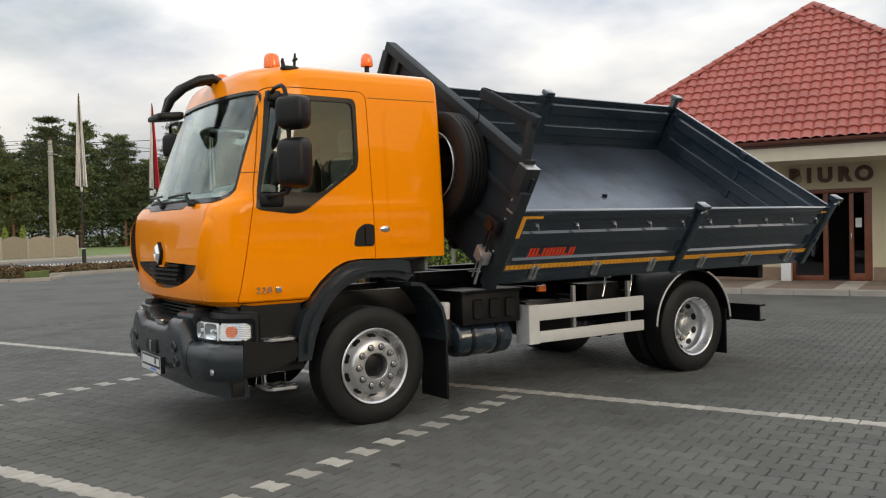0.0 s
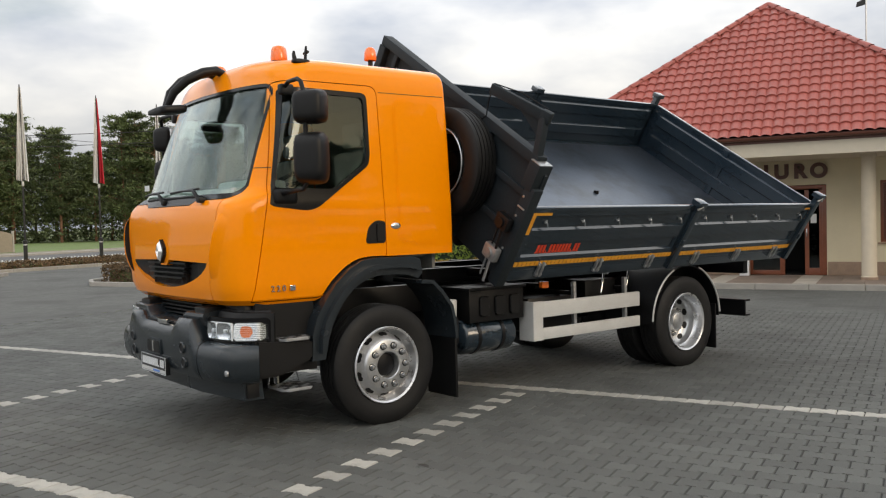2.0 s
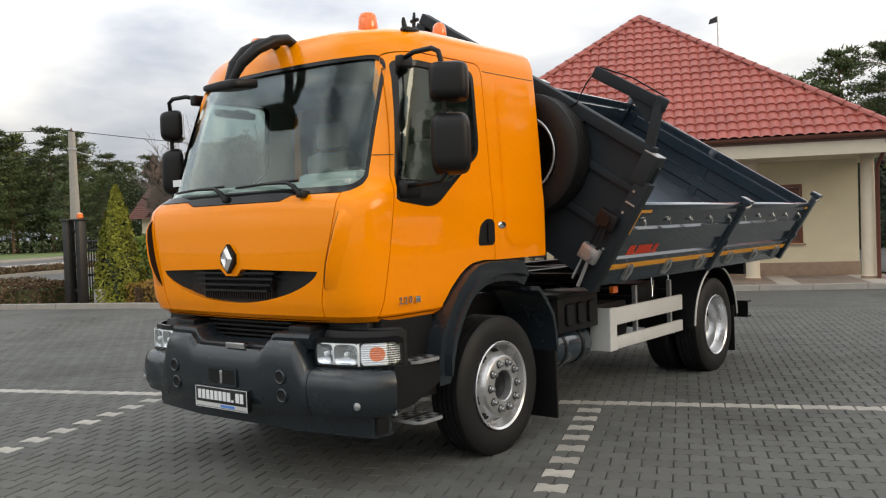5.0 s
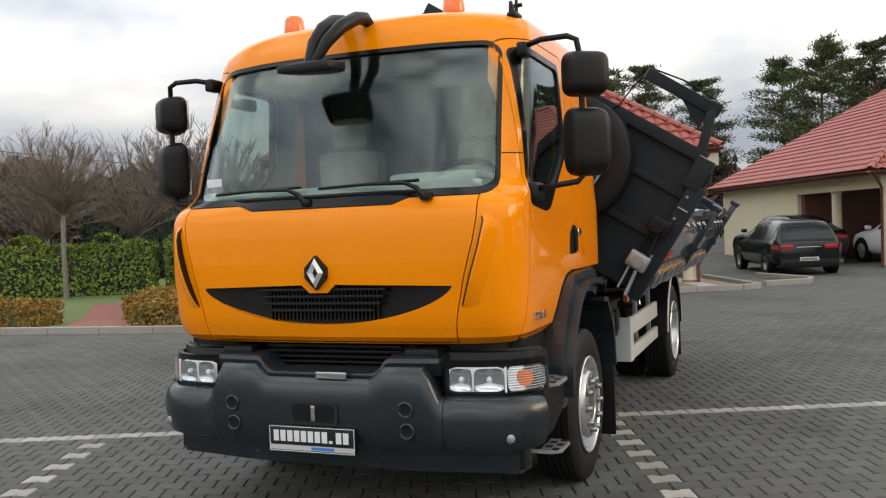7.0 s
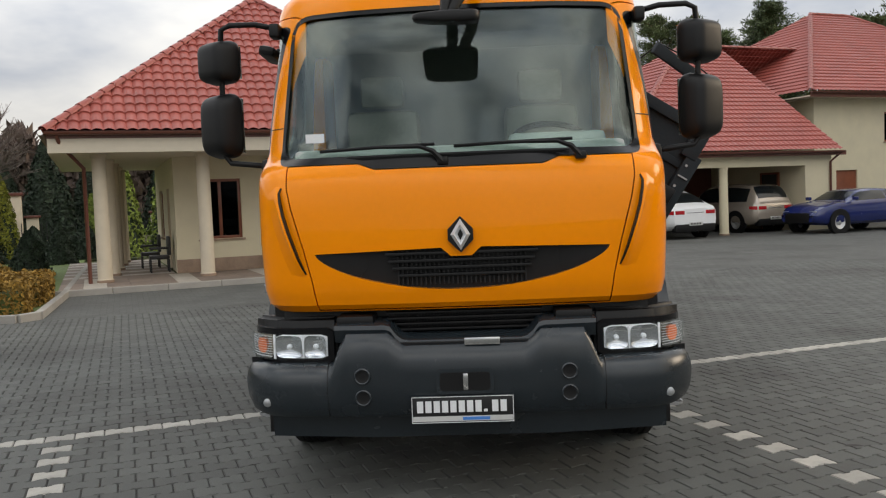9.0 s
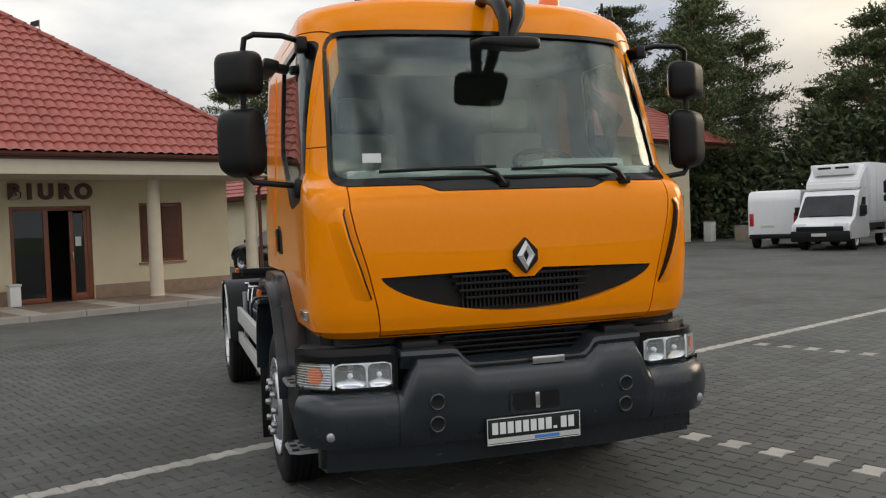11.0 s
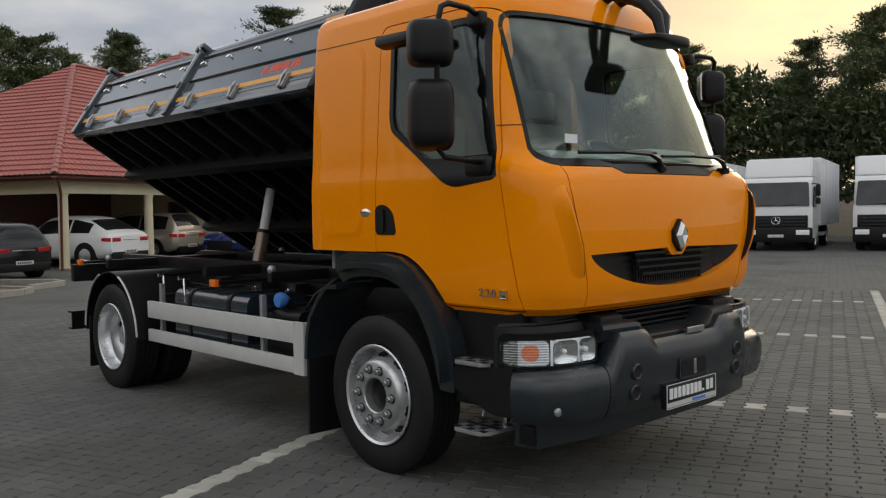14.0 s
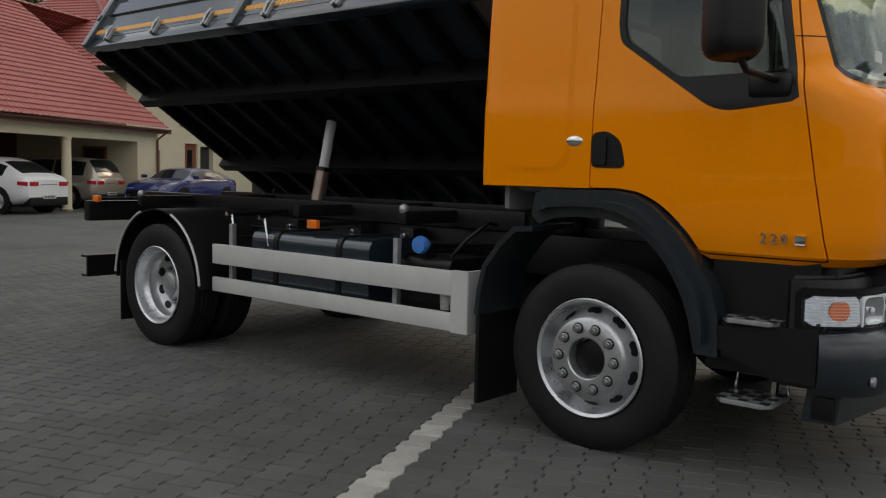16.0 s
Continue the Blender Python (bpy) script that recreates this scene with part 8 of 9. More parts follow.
for nm, a in (("fascia", (ES0 + 0.06, ES1 - 0.06, EQ0 + 0.06, EQ0 + 0.10)), ("fascia", (ES0 + 0.06, ES1 - 0.06, EQ1 - 0.10, EQ1 - 0.06)), ("fascia", (ES0 + 0.06, ES0 + 0.10, EQ0 + 0.10, EQ1 - 0.10)), ("fascia", (ES1 - 0.10, ES1 - 0.06, EQ0 + 0.10, EQ1 - 0.10))):
    ybox(nm, SOFFIT, office, *a, 3.05, 3.36, 0.0, "cream fascia")
    ybox("eave_board", GUTTER, office, a[0] - 0.015, a[1] + 0.015, a[2] - 0.015, a[3] + 0.015, 3.36, 3.53, 0.0, "brown eave board")
gutter(office, [(ES0, EQ0 - 0.06, 3.50), (ES1, EQ0 - 0.06, 3.50)])
gutter(office, [(ES0 - 0.06, EQ1, 3.50), (ES0 - 0.06, EQ0, 3.50)])
gutter(office, [(ES1 + 0.06, EQ0, 3.50), (ES1 + 0.06, EQ1, 3.50)])
downpipe(office, [(ES1 - 0.3, EQ0 - 0.02, 3.43), (ES1 - 0.35, EQ0 + 0.1, 3.25), (7.86, 16.32, 2.75), (7.86, 16.32, 0.1)])
downpipe(office, [(ES0 + 0.25, EQ0 - 0.02, 3.43), (ES0 + 0.3, EQ0 + 0.1, 3.25), (-2.2, 16.40, 2.75), (-2.2, 16.40, 0.1)])
for s in (-1.88, 0.42, 5.06, 7.68):
    column(office, s, 16.5, 0.12, 3.07, 0.165)
for s, q in ((-1.66, 18.7), (-1.50, 20.9), (-1.34, 23.1), (-1.20, 25.0)):
    column(office, s, q, 0.12, 3.07, 0.165)
WS0, WS1, WQ0, WQ1 = -0.15, 7.77, 18.0, 25.0
wall_with_openings("wall_south", office, WS0, WS1, WQ0, 0.30, 0.12, 3.06, [(2.20, 4.08, 0.12, 2.43), (5.29, 6.45, 0.95, 2.48), (0.45, 1.50, 0.95, 2.48)], CREAM)
wall_with_openings("wall_west", office, WQ0 + 0.3, WQ1, WS0, 0.30, 0.12, 3.06, [(19.6, 20.5, 0.12, 2.3), (22.0, 23.3, 0.92, 2.3)], CREAM, "q")
wall_with_openings("wall_east", office, WQ0 + 0.3, WQ1, WS1 - 0.3, 0.30, 0.12, 3.06, [(20.0, 21.2, 0.92, 2.45)], CREAM, "q")
ybox("wall_north", CREAM, office, WS0 + 0.3, WS1 - 0.3, WQ1 - 0.3, WQ1, 0.12, 3.06)
for s0, s1 in ((WS0 - 0.02, 2.18), (4.10, WS1 + 0.02)):
    ybox("plinth", PLINTH, office, s0, s1, WQ0 - 0.025, WQ0 - 0.001, 0.12, 0.46, 0.004, "brown stone plinth")
ybox("plinth", PLINTH, office, WS1 + 0.001, WS1 + 0.025, WQ0, WQ1, 0.12, 0.46, 0.004, "brown stone plinth")
window(office, 5.29, 6.45, 0.95, 2.48, WQ0, True)
window(office, 0.45, 1.50, 0.95, 2.48, WQ0, False)
window(office, 22.0, 23.3, 0.92, 2.3, WS0, False, "q")
ybox("side_door", WOOD, office, WS0 + 0.08, WS0 + 0.12, 19.6, 20.5, 0.12, 2.3, 0.004, "dark brown side door")
# entrance: fixed glazed side, dark opening, leaf swung in
ent = ybox("entrance_frame", WOOD, office, 2.20, 2.30, WQ0 + 0.06, WQ0 + 0.14, 0.12, 2.42, 0.006, "red-brown glazed entrance, one leaf open")
ybox("entrance_jamb", WOOD, ent, 3.98, 4.08, WQ0 + 0.06, WQ0 + 0.14, 0.12, 2.42, 0.006)
ybox("entrance_head", WOOD, ent, 2.30, 3.98, WQ0 + 0.06, WQ0 + 0.14, 2.32, 2.42, 0.006)
ybox("entrance_post", WOOD, ent, 2.96, 3.08, WQ0 + 0.06, WQ0 + 0.14, 0.12, 2.32, 0.006)
ybox("entrance_foot", WOOD, ent, 2.30, 2.96, WQ0 + 0.06, WQ0 + 0.14, 0.12, 0.24, 0.006)
ybox("entrance_pane", WINGL, ent, 2.30, 2.96, WQ0 + 0.095, WQ0 + 0.101, 0.24, 2.32)
for a0, a1, b0, b1 in ((3.56, 3.66, 0.12, 2.30), (3.90, 3.98, 0.12, 2.30)):
    ybox("leaf_stile", WOOD, ent, a0, a1, WQ0 + 0.07, WQ0 + 0.13, b0, b1, 0.006)
ybox("leaf_foot", WOOD, ent, 3.66, 3.90, WQ0 + 0.07, WQ0 + 0.13, 0.12, 0.30, 0.006)
ybox("leaf_pane", WINGL, ent, 3.66, 3.90, WQ0 + 0.095, WQ0 + 0.101, 0.30, 2.25)
ybox("paper_notice", WHITE, ent, 3.70, 3.84, WQ0 + 0.088, WQ0 + 0.093, 1.45, 1.68, 0.0, "white paper notice")
ybox("door_handle", CHROME, ent, 3.60, 3.62, WQ0 + 0.02, WQ0 + 0.06, 1.10, 1.30, 0.004, "bright door handle")
# room faces coloured near black for the shade indoors
ybox("room_back", SHADEIN, office, 2.0, 4.8, WQ0 + 2.4, WQ0 + 2.45, 0.12, 3.05, 0.0, "near-black room wall for the shade behind the entrance")
ybox("room_side", SHADEIN, office, 1.9, 1.98, WQ0 + 0.3, WQ0 + 2.4, 0.12, 3.05)
ybox("room_side", SHADEIN, office, 4.82, 4.9, WQ0 + 0.3, WQ0 + 2.4, 0.12, 3.05)
ybox("room_floor", SHADEIN, office, 1.98, 4.82, WQ0 + 0.3, WQ0 + 2.4, 0.10, 0.125)
# sign letters
for k, ch in enumerate("BIURO"):
    me = text_mesh(ch, 0.455, 0.035, 0.022)
    ob = part("sign_letter", me, SIGN, office, "dark brown raised letter")
    s = (2.32, 2.66, 3.03, 3.47, 3.91)[k]
    p = yard(s, WQ0 - 0.042, 2.765)
    ob.matrix_basis = pose(p.x, p.y, p.z, 90, 0, math.degrees(GRID))
# weathercock-like vane and mast on the roof
vane = thing("roof_mast", "thin mast with small flag on the roof", "mast")
bm = bmesh.new()
tube(bm, [(4.9, 24.0, 4.5), (4.9, 24.0, 8.2)], 0.02, 6)
ypart("mast", bm, GALV, vane)
bm = bmesh.new()
prism(bm, [(4.62, 7.95), (4.9, 8.0), (4.9, 8.2), (4.66, 8.1)], "y", 23.99, 24.01)
ypart("mast_flag", bm, IRON, vane)

# porch floor with pale crossing bands
porch = tagged(new("porch_floor"), "brown clinker porch floor with pale bands", "paving", kind="structure")
kerb_run("kerb_porch", [(-2.9, 14.75), (8.4, 14.75), (8.95, 15.1), (8.95, 19.2)], 0.12, 0.12, "pale concrete kerb of the porch")
for s0, s1, q0, q1, n, mlen in ((-2.84, 8.4, 14.82, 17.97, 12, 0), (-2.84, -0.2, 17.97, 26.0, 3, 0)):
    ns = int((s1 - s0) / 0.48)
    nq = int((q1 - q0) / 0.44)
    for i in range(ns):
        for j in range(nq):
            pale_t = (j % 3 == 1) if s1 < 0 else (i % 4 == 1)
            bm = bmesh.new()
            a, b = s0 + (s1 - s0) * i / ns, q0 + (q1 - q0) * j / nq
            box(bm, a + 0.004, a + (s1 - s0) / ns - 0.004, b + 0.004, b + (q1 - q0) / nq - 0.004, 0.02, 0.12)
            ypart("paving_slab", bm, PORCHL if pale_t else PORCH, porch)
bin_ = thing("waste_bin", "small white waste bin beside the entrance", "bin")
ybox("bin_body", WHITE, bin_, 2.02, 2.26, 17.55, 17.82, 0.12, 0.58, 0.02)
ybox("bin_lid", ALU, bin_, 2.00, 2.28, 17.53, 17.84, 0.58, 0.64, 0.02)
for k, (s, q) in enumerate(((-0.5, 19.0), (-0.6, 21.2))):
    ch = thing("wicker_chair", "dark wicker chair on the porch", "chair")
    ybox("seat", IRON, ch, s - 0.28, s + 0.22, q - 0.27, q + 0.27, 0.46, 0.56, 0.03)
    ybox("backrest", IRON, ch, s + 0.18, s + 0.26, q - 0.27, q + 0.27, 0.56, 1.05, 0.03)
    for ds in (-0.25, 0.2):
        for dq in (-0.24, 0.24):
            ybox("leg", IRON, ch, s + ds - 0.02, s + ds + 0.02, q + dq - 0.02, q + dq + 0.02, 0.12, 0.46)
        ybox("armrest", IRON, ch, s - 0.26, s + 0.2, q + ds + 0.0, q + ds + 0.05, 0.72, 0.77, 0.015)
# garden wall and neighbour house parts behind the porch
nb = thing("garden_wall", "low stone garden wall with pillars behind the trees", "wall")
for k in range(7):
    s = -9.0 + 2.35 * k
    ybox("wall_pillar", PILLAR, nb, s - 0.22, s + 0.22, 34.3, 34.74, 0, 1.62, 0.02, "yellow plastered pillar")
    ybox("pillar_cap", GUTTER, nb, s - 0.30, s + 0.30, 34.22, 34.82, 1.62, 1.72, 0.02, "brown cap stone")
    ybox("wall_panel", FENCEC, nb, s + 0.22, s + 2.13, 34.42, 34.62, 0, 0.7, 0.02)
    for j in range(10):
        ybox("wall_rail", IRON, nb, s + 0.30 + 0.18 * j, s + 0.33 + 0.18 * j, 34.50, 34.53, 0.7, 1.42)
tower = thing("garden_chimney", "yellow brick garden chimney with a cap", "chimney")
ybox("chimney_shaft", PILLAR, tower, -5.25, -4.75, 35.7, 36.2, 0, 2.55, 0.03)
ybox("chimney_cap", GUTTER, tower, -5.33, -4.67, 35.62, 36.28, 2.55, 2.68, 0.02, "brown cap stone")
hs = thing("neighbour_house", "distant brown-roofed house behind the hedge", "house")
ybox("wall", CREAM, hs, -44, -33.6, 70, 77, 0.0, 3.4)
roof_face("roof", hs, (-45, 69, 3.3), (-32.6, 69, 3.3), (-36.4, 73.5, 6.7), (-45, 73.5, 6.7), GUTTER)
roof_face("roof", hs, (-32.6, 69, 3.3), (-32.6, 78, 3.3), (-36.4, 73.5, 6.7), (-36.4, 73.5, 6.7), GUTTER)
roof_face("roof", hs, (-32.6, 78, 3.3), (-45, 78, 3.3), (-45, 73.5, 6.7), (-36.4, 73.5, 6.7), GUTTER)

# ---- garage wing ----
garage = thing("garage_building", "long cream garage wing with red tiled roof and open bays", "building")
G0, G1, GQ, GZ = 14.6, 24.6, 20.55, 3.02
ridge_a, ridge_b = (22.5, 28.0, 8.1), (30.0, 28.0, 8.1)
roof_face("roof", garage, (G0, GQ, GZ), (G1, GQ, GZ), (30.0, 28.0, 8.1), ridge_a)
roof_face("roof", garage, (G0, 35.6, GZ), (G0, GQ, GZ), ridge_a, ridge_a)
roof_face("roof", garage, (30.0, 35.6, GZ), (G0, 35.6, GZ), ridge_a, ridge_b)
ridge_caps(garage, (G0, GQ, GZ + 0.05), Vector(ridge_a) + Vector((0, 0, 0.05)))
ridge_caps(garage, Vector(ridge_a) + Vector((0, 0, 0.05)), Vector(ridge_b) + Vector((0, 0, 0.05)))
gutter(garage, [(G0, GQ - 0.06, GZ - 0.02), (G1, GQ - 0.06, GZ - 0.02)])
gutter(garage, [(G0 - 0.06, 35, GZ - 0.02), (G0 - 0.06, GQ, GZ - 0.02)])
ybox("soffit", SOFFIT, garage, G0 + 0.05, G1 + 0.2, GQ + 0.05, 35.0, 2.86, 2.92, 0.0, "pale garage ceiling")
ybox("eave_board", GUTTER, garage, G0 + 0.02, G1 + 0.2, GQ + 0.02, GQ + 0.05, 2.84, 3.02)
ybox("eave_board", GUTTER, garage, G0 + 0.02, G0 + 0.05, GQ + 0.05, 35.0, 2.84, 3.02)
ybox("lintel", CREAM, garage, 15.15, 23.1, 20.95, 21.25, 2.48, 2.86, 0.0, "cream beam over the bays")
ybox("lintel", CREAM, garage, 15.15, 15.45, 21.25, 27.0, 2.48, 2.86)
column(garage, 15.4, 21.1, 0.0, 2.48, 0.17, CREAM)
column(garage, 19.35, 21.1, 0.0, 2.48, 0.17, CREAM)
column(garage, 15.4, 24.4, 0.0, 2.48, 0.17, CREAM)
ybox("wall_west", CREAM, garage, 15.15, 15.45, 27.0, 35.0, 0.0, 2.86, 0.0, "cream garage side wall")
ybox("wall_rear", CREAM, garage, 15.45, 24.4, 34.7, 35.0, 0.0, 2.86)
ybox("wall_east", CREAM, garage, 23.1, 24.4, 20.95, 27.0, 0.0, 2.86, 0.0, "cream garage end wall")
# dark brown put on this wall imitates the deep shade behind the cars
ybox("wall_back", GUTTER, garage, 15.3, 23.1, 26.7, 27.0, 0.0, 2.86, 0.0, "rear wall coloured dark brown for the shade in the bays")
# a dark panel stands in for shade in the open doorway
sd = ybox("side_door", SHADEIN, garage, 23.04, 23.1, 22.45, 23.35, 0.0, 2.2, 0.006, "dark panel for the shade of the garage doorway")
ybox("door_frame", WOOD, sd, 23.02, 23.1, 22.36, 22.45, 0.0, 2.28, 0.004)
ybox("door_frame", WOOD, sd, 23.02, 23.1, 23.35, 23.44, 0.0, 2.28, 0.004)
ybox("door_frame", WOOD, sd, 23.02, 23.1, 22.45, 23.35, 2.2, 2.28, 0.004)
downpipe(garage, [(G1 - 0.1, GQ - 0.04, 2.95), (24.3, 20.88, 2.6), (24.3, 20.88, 0.0)])
downpipe(garage, [(G0 + 0.1, GQ - 0.04, 2.95), (15.15, 20.9, 2.5), (15.15, 20.95, 0.0)])
# higher house block to the east
house = thing("main_house", "two-storey cream house block with red hipped roof", "house")
HS0, HS1, HQ0, HQ1, HZ = 25.25, 42.8, 22.9, 38.9, 5.55
hr_a, hr_b = (32.8, 30.9, 10.5), (35.3, 30.9, 10.5)
roof_face("roof", house, (HS0, HQ0, HZ), (HS1, HQ0, HZ), hr_b, hr_a)
roof_face("roof", house, (HS0, HQ1, HZ), (HS0, HQ0, HZ), hr_a, hr_a)
roof_face("roof", house, (HS1, HQ0, HZ), (HS1, HQ1, HZ), hr_b, hr_b)
ridge_caps(house, (HS0, HQ0, HZ + 0.05), Vector(hr_a) + Vector((0, 0, 0.05)))
ridge_caps(house, (HS1, HQ0, HZ + 0.05), Vector(hr_b) + Vector((0, 0, 0.05)))
ridge_caps(house, Vector(hr_a) + Vector((0, 0, 0.05)), Vector(hr_b) + Vector((0, 0, 0.05)))
gutter(house, [(HS0, HQ0 - 0.06, HZ), (HS1, HQ0 - 0.06, HZ)])
ybox("soffit", SOFFIT, house, HS0 + 0.05, HS1 - 0.05, HQ0 + 0.05, HQ1 - 0.05, HZ - 0.2, HZ - 0.14, 0.0, "pale soffit")
ybox("eave_board", GUTTER, house, HS0 + 0.02, HS1 - 0.02, HQ0 + 0.02, HQ0 + 0.05, HZ - 0.22, HZ)
wall_with_openings("wall_south", house, 26.2, 39.4, 23.75, 0.4, 0.0, HZ - 0.2, [(27.4, 28.6, 0.0, 2.3), (30.6, 31.7, 0.0, 2.7), (31.95, 33.15, 0.0, 2.6), (37.2, 38.8, 0.0, 2.6), (30.2, 31.6, 3.5, 4.8), (34.0, 35.4, 3.5, 4.8)], CREAM)
ybox("wall_west", CREAM, house, 26.2, 26.6, 24.15, 37.9, 0.0, HZ - 0.2)
ybox("wall_east", CREAM, house, 39.0, 39.4, 24.15, 37.9, 0.0, HZ - 0.2)
for a in ((30.2, 31.6, 3.5, 4.8), (34.0, 35.4, 3.5, 4.8)):
    window(house, *a, 23.75)
ybox("house_door", WOOD, house, 27.4, 28.6, 23.83, 23.89, 0.0, 2.3, 0.006, "red-brown house door")
gd = ybox("house_door", WOOD, house, 30.6, 31.7, 23.85, 23.91, 0.0, 2.7, 0.006, "red-brown glazed house door")
ybox("door_pane", DARKGL, gd, 30.95, 31.35, 23.83, 23.85, 1.1, 2.4, 0.004, "dark door glass")
# dark panels close both openings and stand in for their shade
ybox("passage", SHADEIN, house, 31.95, 33.15, 24.00, 24.05, 0.0, 2.6, 0.0, "dark panel for the shade of the open passage")
ybox("garage_gate", SHADEIN, house, 37.2, 38.8, 23.90, 23.95, 0.0, 2.6, 0.0, "dark panel for the shade of the open gateway")
# kerbed island before the garage
kerb_run("kerb_island", [(9.3, 15.6), (10.6, 15.9), (10.9, 16.6), (10.4, 19.0)])


# ---- vehicles ----
def car_wheel(root, x, y, r=0.36, w=0.24):
    bm = bmesh.new()
    h = w / 2
    lathe(bm, [(-h, r * 0.66), (-h, r * 0.93), (-h * 0.8, r), (h * 0.8, r), (h, r * 0.93), (h, r * 0.66)], "x", 32, (x, y, r))
    t = part("tyre", bm, TYRE, root, "", 40)
    bm = bmesh.new()
    sgn = 1 if x > 0 else -1
    lathe(bm, [(x + sgn * h * 0.6, r * 0.67), (x + sgn * h * 0.85, r * 0.62), (x + sgn * h * 0.5, r * 0.3), (x + sgn * h * 0.75, r * 0.12), (x + sgn * h * 0.75, 0.0)], "x", 24, (0, y, r))
    part("rim", bm, RIM, t, "", 40)


def suv(name, paint, label, L=4.7, W=1.88, H=1.62, group="", estate=False):
    """A parked car: local +y is its front, origin under its middle."""
    root = thing(name, label, "car", None, group)
    h, k = L / 2, W / 1.95
    up = (H - 1.02) / 0.59
    if estate:
        rear = [(0.0, 0.79, 0.94, 0.97, 0.70), (0.07, 0.90, 1.02, 1.08, 0.74), (0.22, 0.95, 1.04, 1.36, 0.69), (0.42, 0.97, 1.04, 1.55, 0.66), (1.2, 0.975, 1.03, 1.61, 0.67)]
    else:
        rear = [(0.0, 0.79, 0.93, 0.95, 0.70), (0.09, 0.90, 1.01, 1.06, 0.76), (0.30, 0.95, 1.04, 1.14, 0.70), (0.85, 0.97, 1.04, 1.44, 0.63), (1.4, 0.975, 1.03, 1.58, 0.65)]
    front = [(2.1, 0.975, 1.02, 1.61, 0.67), (2.65, 0.97, 1.01, 1.55, 0.65), (L - 1.30, 0.97, 1.00, 1.04, 0.72), (L - 0.85, 0.96, 0.97, 1.02, 0.62), (L - 0.35, 0.92, 0.86, 0.92, 0.60), (L - 0.07, 0.80, 0.70, 0.74, 0.55), (L, 0.72, 0.60, 0.62, 0.50)]
    rows = rear + front
    ys = [r[0] - h for r in rows]

    def section(y):
        """Half section of the shell at y: points (x, z) from the sill over the belt to the roof's middle."""
        w, belt, top, wt = (sum(float(np.interp(y + d, ys, [r[c] for r in rows])) for d in (-0.06, 0.0, 0.06)) / 3 for c in (1, 2, 3, 4))
        w, wt = w * k, wt * k
        top = belt + (top - belt) * up
        low = 0.27 + 0.12 * max(0.0, abs(y) - (h - 0.5)) / 0.5
        return [(0.85 * w, low), (0.975 * w, low + 0.10), (w, 0.60), (0.985 * w, belt - 0.10), (0.94 * w, belt), (0.94 * w + (wt - 0.94 * w) * 0.5, belt + (top - belt) * 0.52),
                (wt, top - 0.06 * min(1.0, (top - belt) * 2)), (0.88 * wt, top - 0.015), (0.45 * wt, top + 0.004)]
    bm = bmesh.new()
    rings = []
    n = 46
    for j in range(n):
        y = -h + L * (0.5 - 0.5 * math.cos(math.pi * j / (n - 1)))
        half = section(y)
        rings.append([bm.verts.new((sx * x, y, z)) for sx, pts in ((1, half), (-1, half[::-1])) for x, z in pts])
    for p, q in zip(rings, rings[1:]):
        m = len(p)
        for i in range(m):
            bm.faces.new((p[i], p[(i + 1) % m], q[(i + 1) % m], q[i]))
    bm.faces.new(rings[0])
    bm.faces.new(rings[-1][::-1])
    part("body", bm, paint, root, "", 50)

    def patch(nm, grid, push, mat, lbl):
        """A thin plate laid on the shell over a grid of its points."""
        bmq = bmesh.new()
        push = Vector(push)
        top_ = [[bmq.verts.new(Vector(p) + push) for p in row] for row in grid]
        low_ = [[bmq.verts.new(Vector(p) - push * 0.8) for p in row] for row in grid]
        R, C = len(grid), len(grid[0])
        for i in range(R - 1):
            for j in range(C - 1):
                bmq.faces.new((top_[i][j], top_[i][j + 1], top_[i + 1][j + 1], top_[i + 1][j]))
                bmq.faces.new((low_[i][j], low_[i + 1][j], low_[i + 1][j + 1], low_[i][j + 1]))
        edge = [(i, 0) for i in range(R)] + [(R - 1, j) for j in range(1, C)] + [(i, C - 1) for i in range(R - 2, -1, -1)] + [(0, j) for j in range(C - 2, 0, -1)]
        for (i0, j0), (i1, j1) in zip(edge, edge[1:] + edge[:1]):
            bmq.faces.new((top_[i0][j0], top_[i1][j1], low_[i1][j1], low_[i0][j0]))
        return part(nm, bmq, mat, root, lbl, 50)

    def on(y, e):
        """A point of the half section at y, e counted along its corners."""
        half = section(y)
        i = min(int(e), len(half) - 2)
        t = e - i
        return half[i][0] + (half[i + 1][0] - half[i][0]) * t, half[i][1] + (half[i + 1][1] - half[i][1]) * t
    # rear window and windscreen over the shell, side windows down its flanks
    r0, r1 = (0.12, 0.40) if estate else (0.34, 0.98)
    for nm, ya, yb in (("rear_glass", -h + r0, -h + r1), ("windscreen", -h + 2.72, h - 1.36)):
        grid = []
        for i in range(7):
            y = ya + (yb - ya) * i / 6
            trim = 0.12 * (abs(i - 3) / 3) ** 3
            half = [on(y, e) for e in (6.25 + trim * 4, 7.0, 8.0)]
            grid.append([(x, y, z) for x, z in half] + [(-x, y, z) for x, z in half[::-1]])
        patch(nm, grid, (0, -0.006 if nm == "rear_glass" else 0.006, 0.007), DARKGL, "dark car glass")
    for sx in (1, -1):
        for ya, yb in ((-h + (0.45 if estate else 0.80), -h + 1.55), (-h + 1.62, -h + 2.95)):
            grid = []
            for i in range(9):
                y = ya + (yb - ya) * i / 8
                grid.append([(sx * on(y, e)[0], y, on(y, e)[1]) for e in (4.15, 4.6, 5.2, 5.75)])
            patch("side_glass", grid, (sx * 0.007, 0, 0.003), DARKGL, "dark car glass")
        grid = []
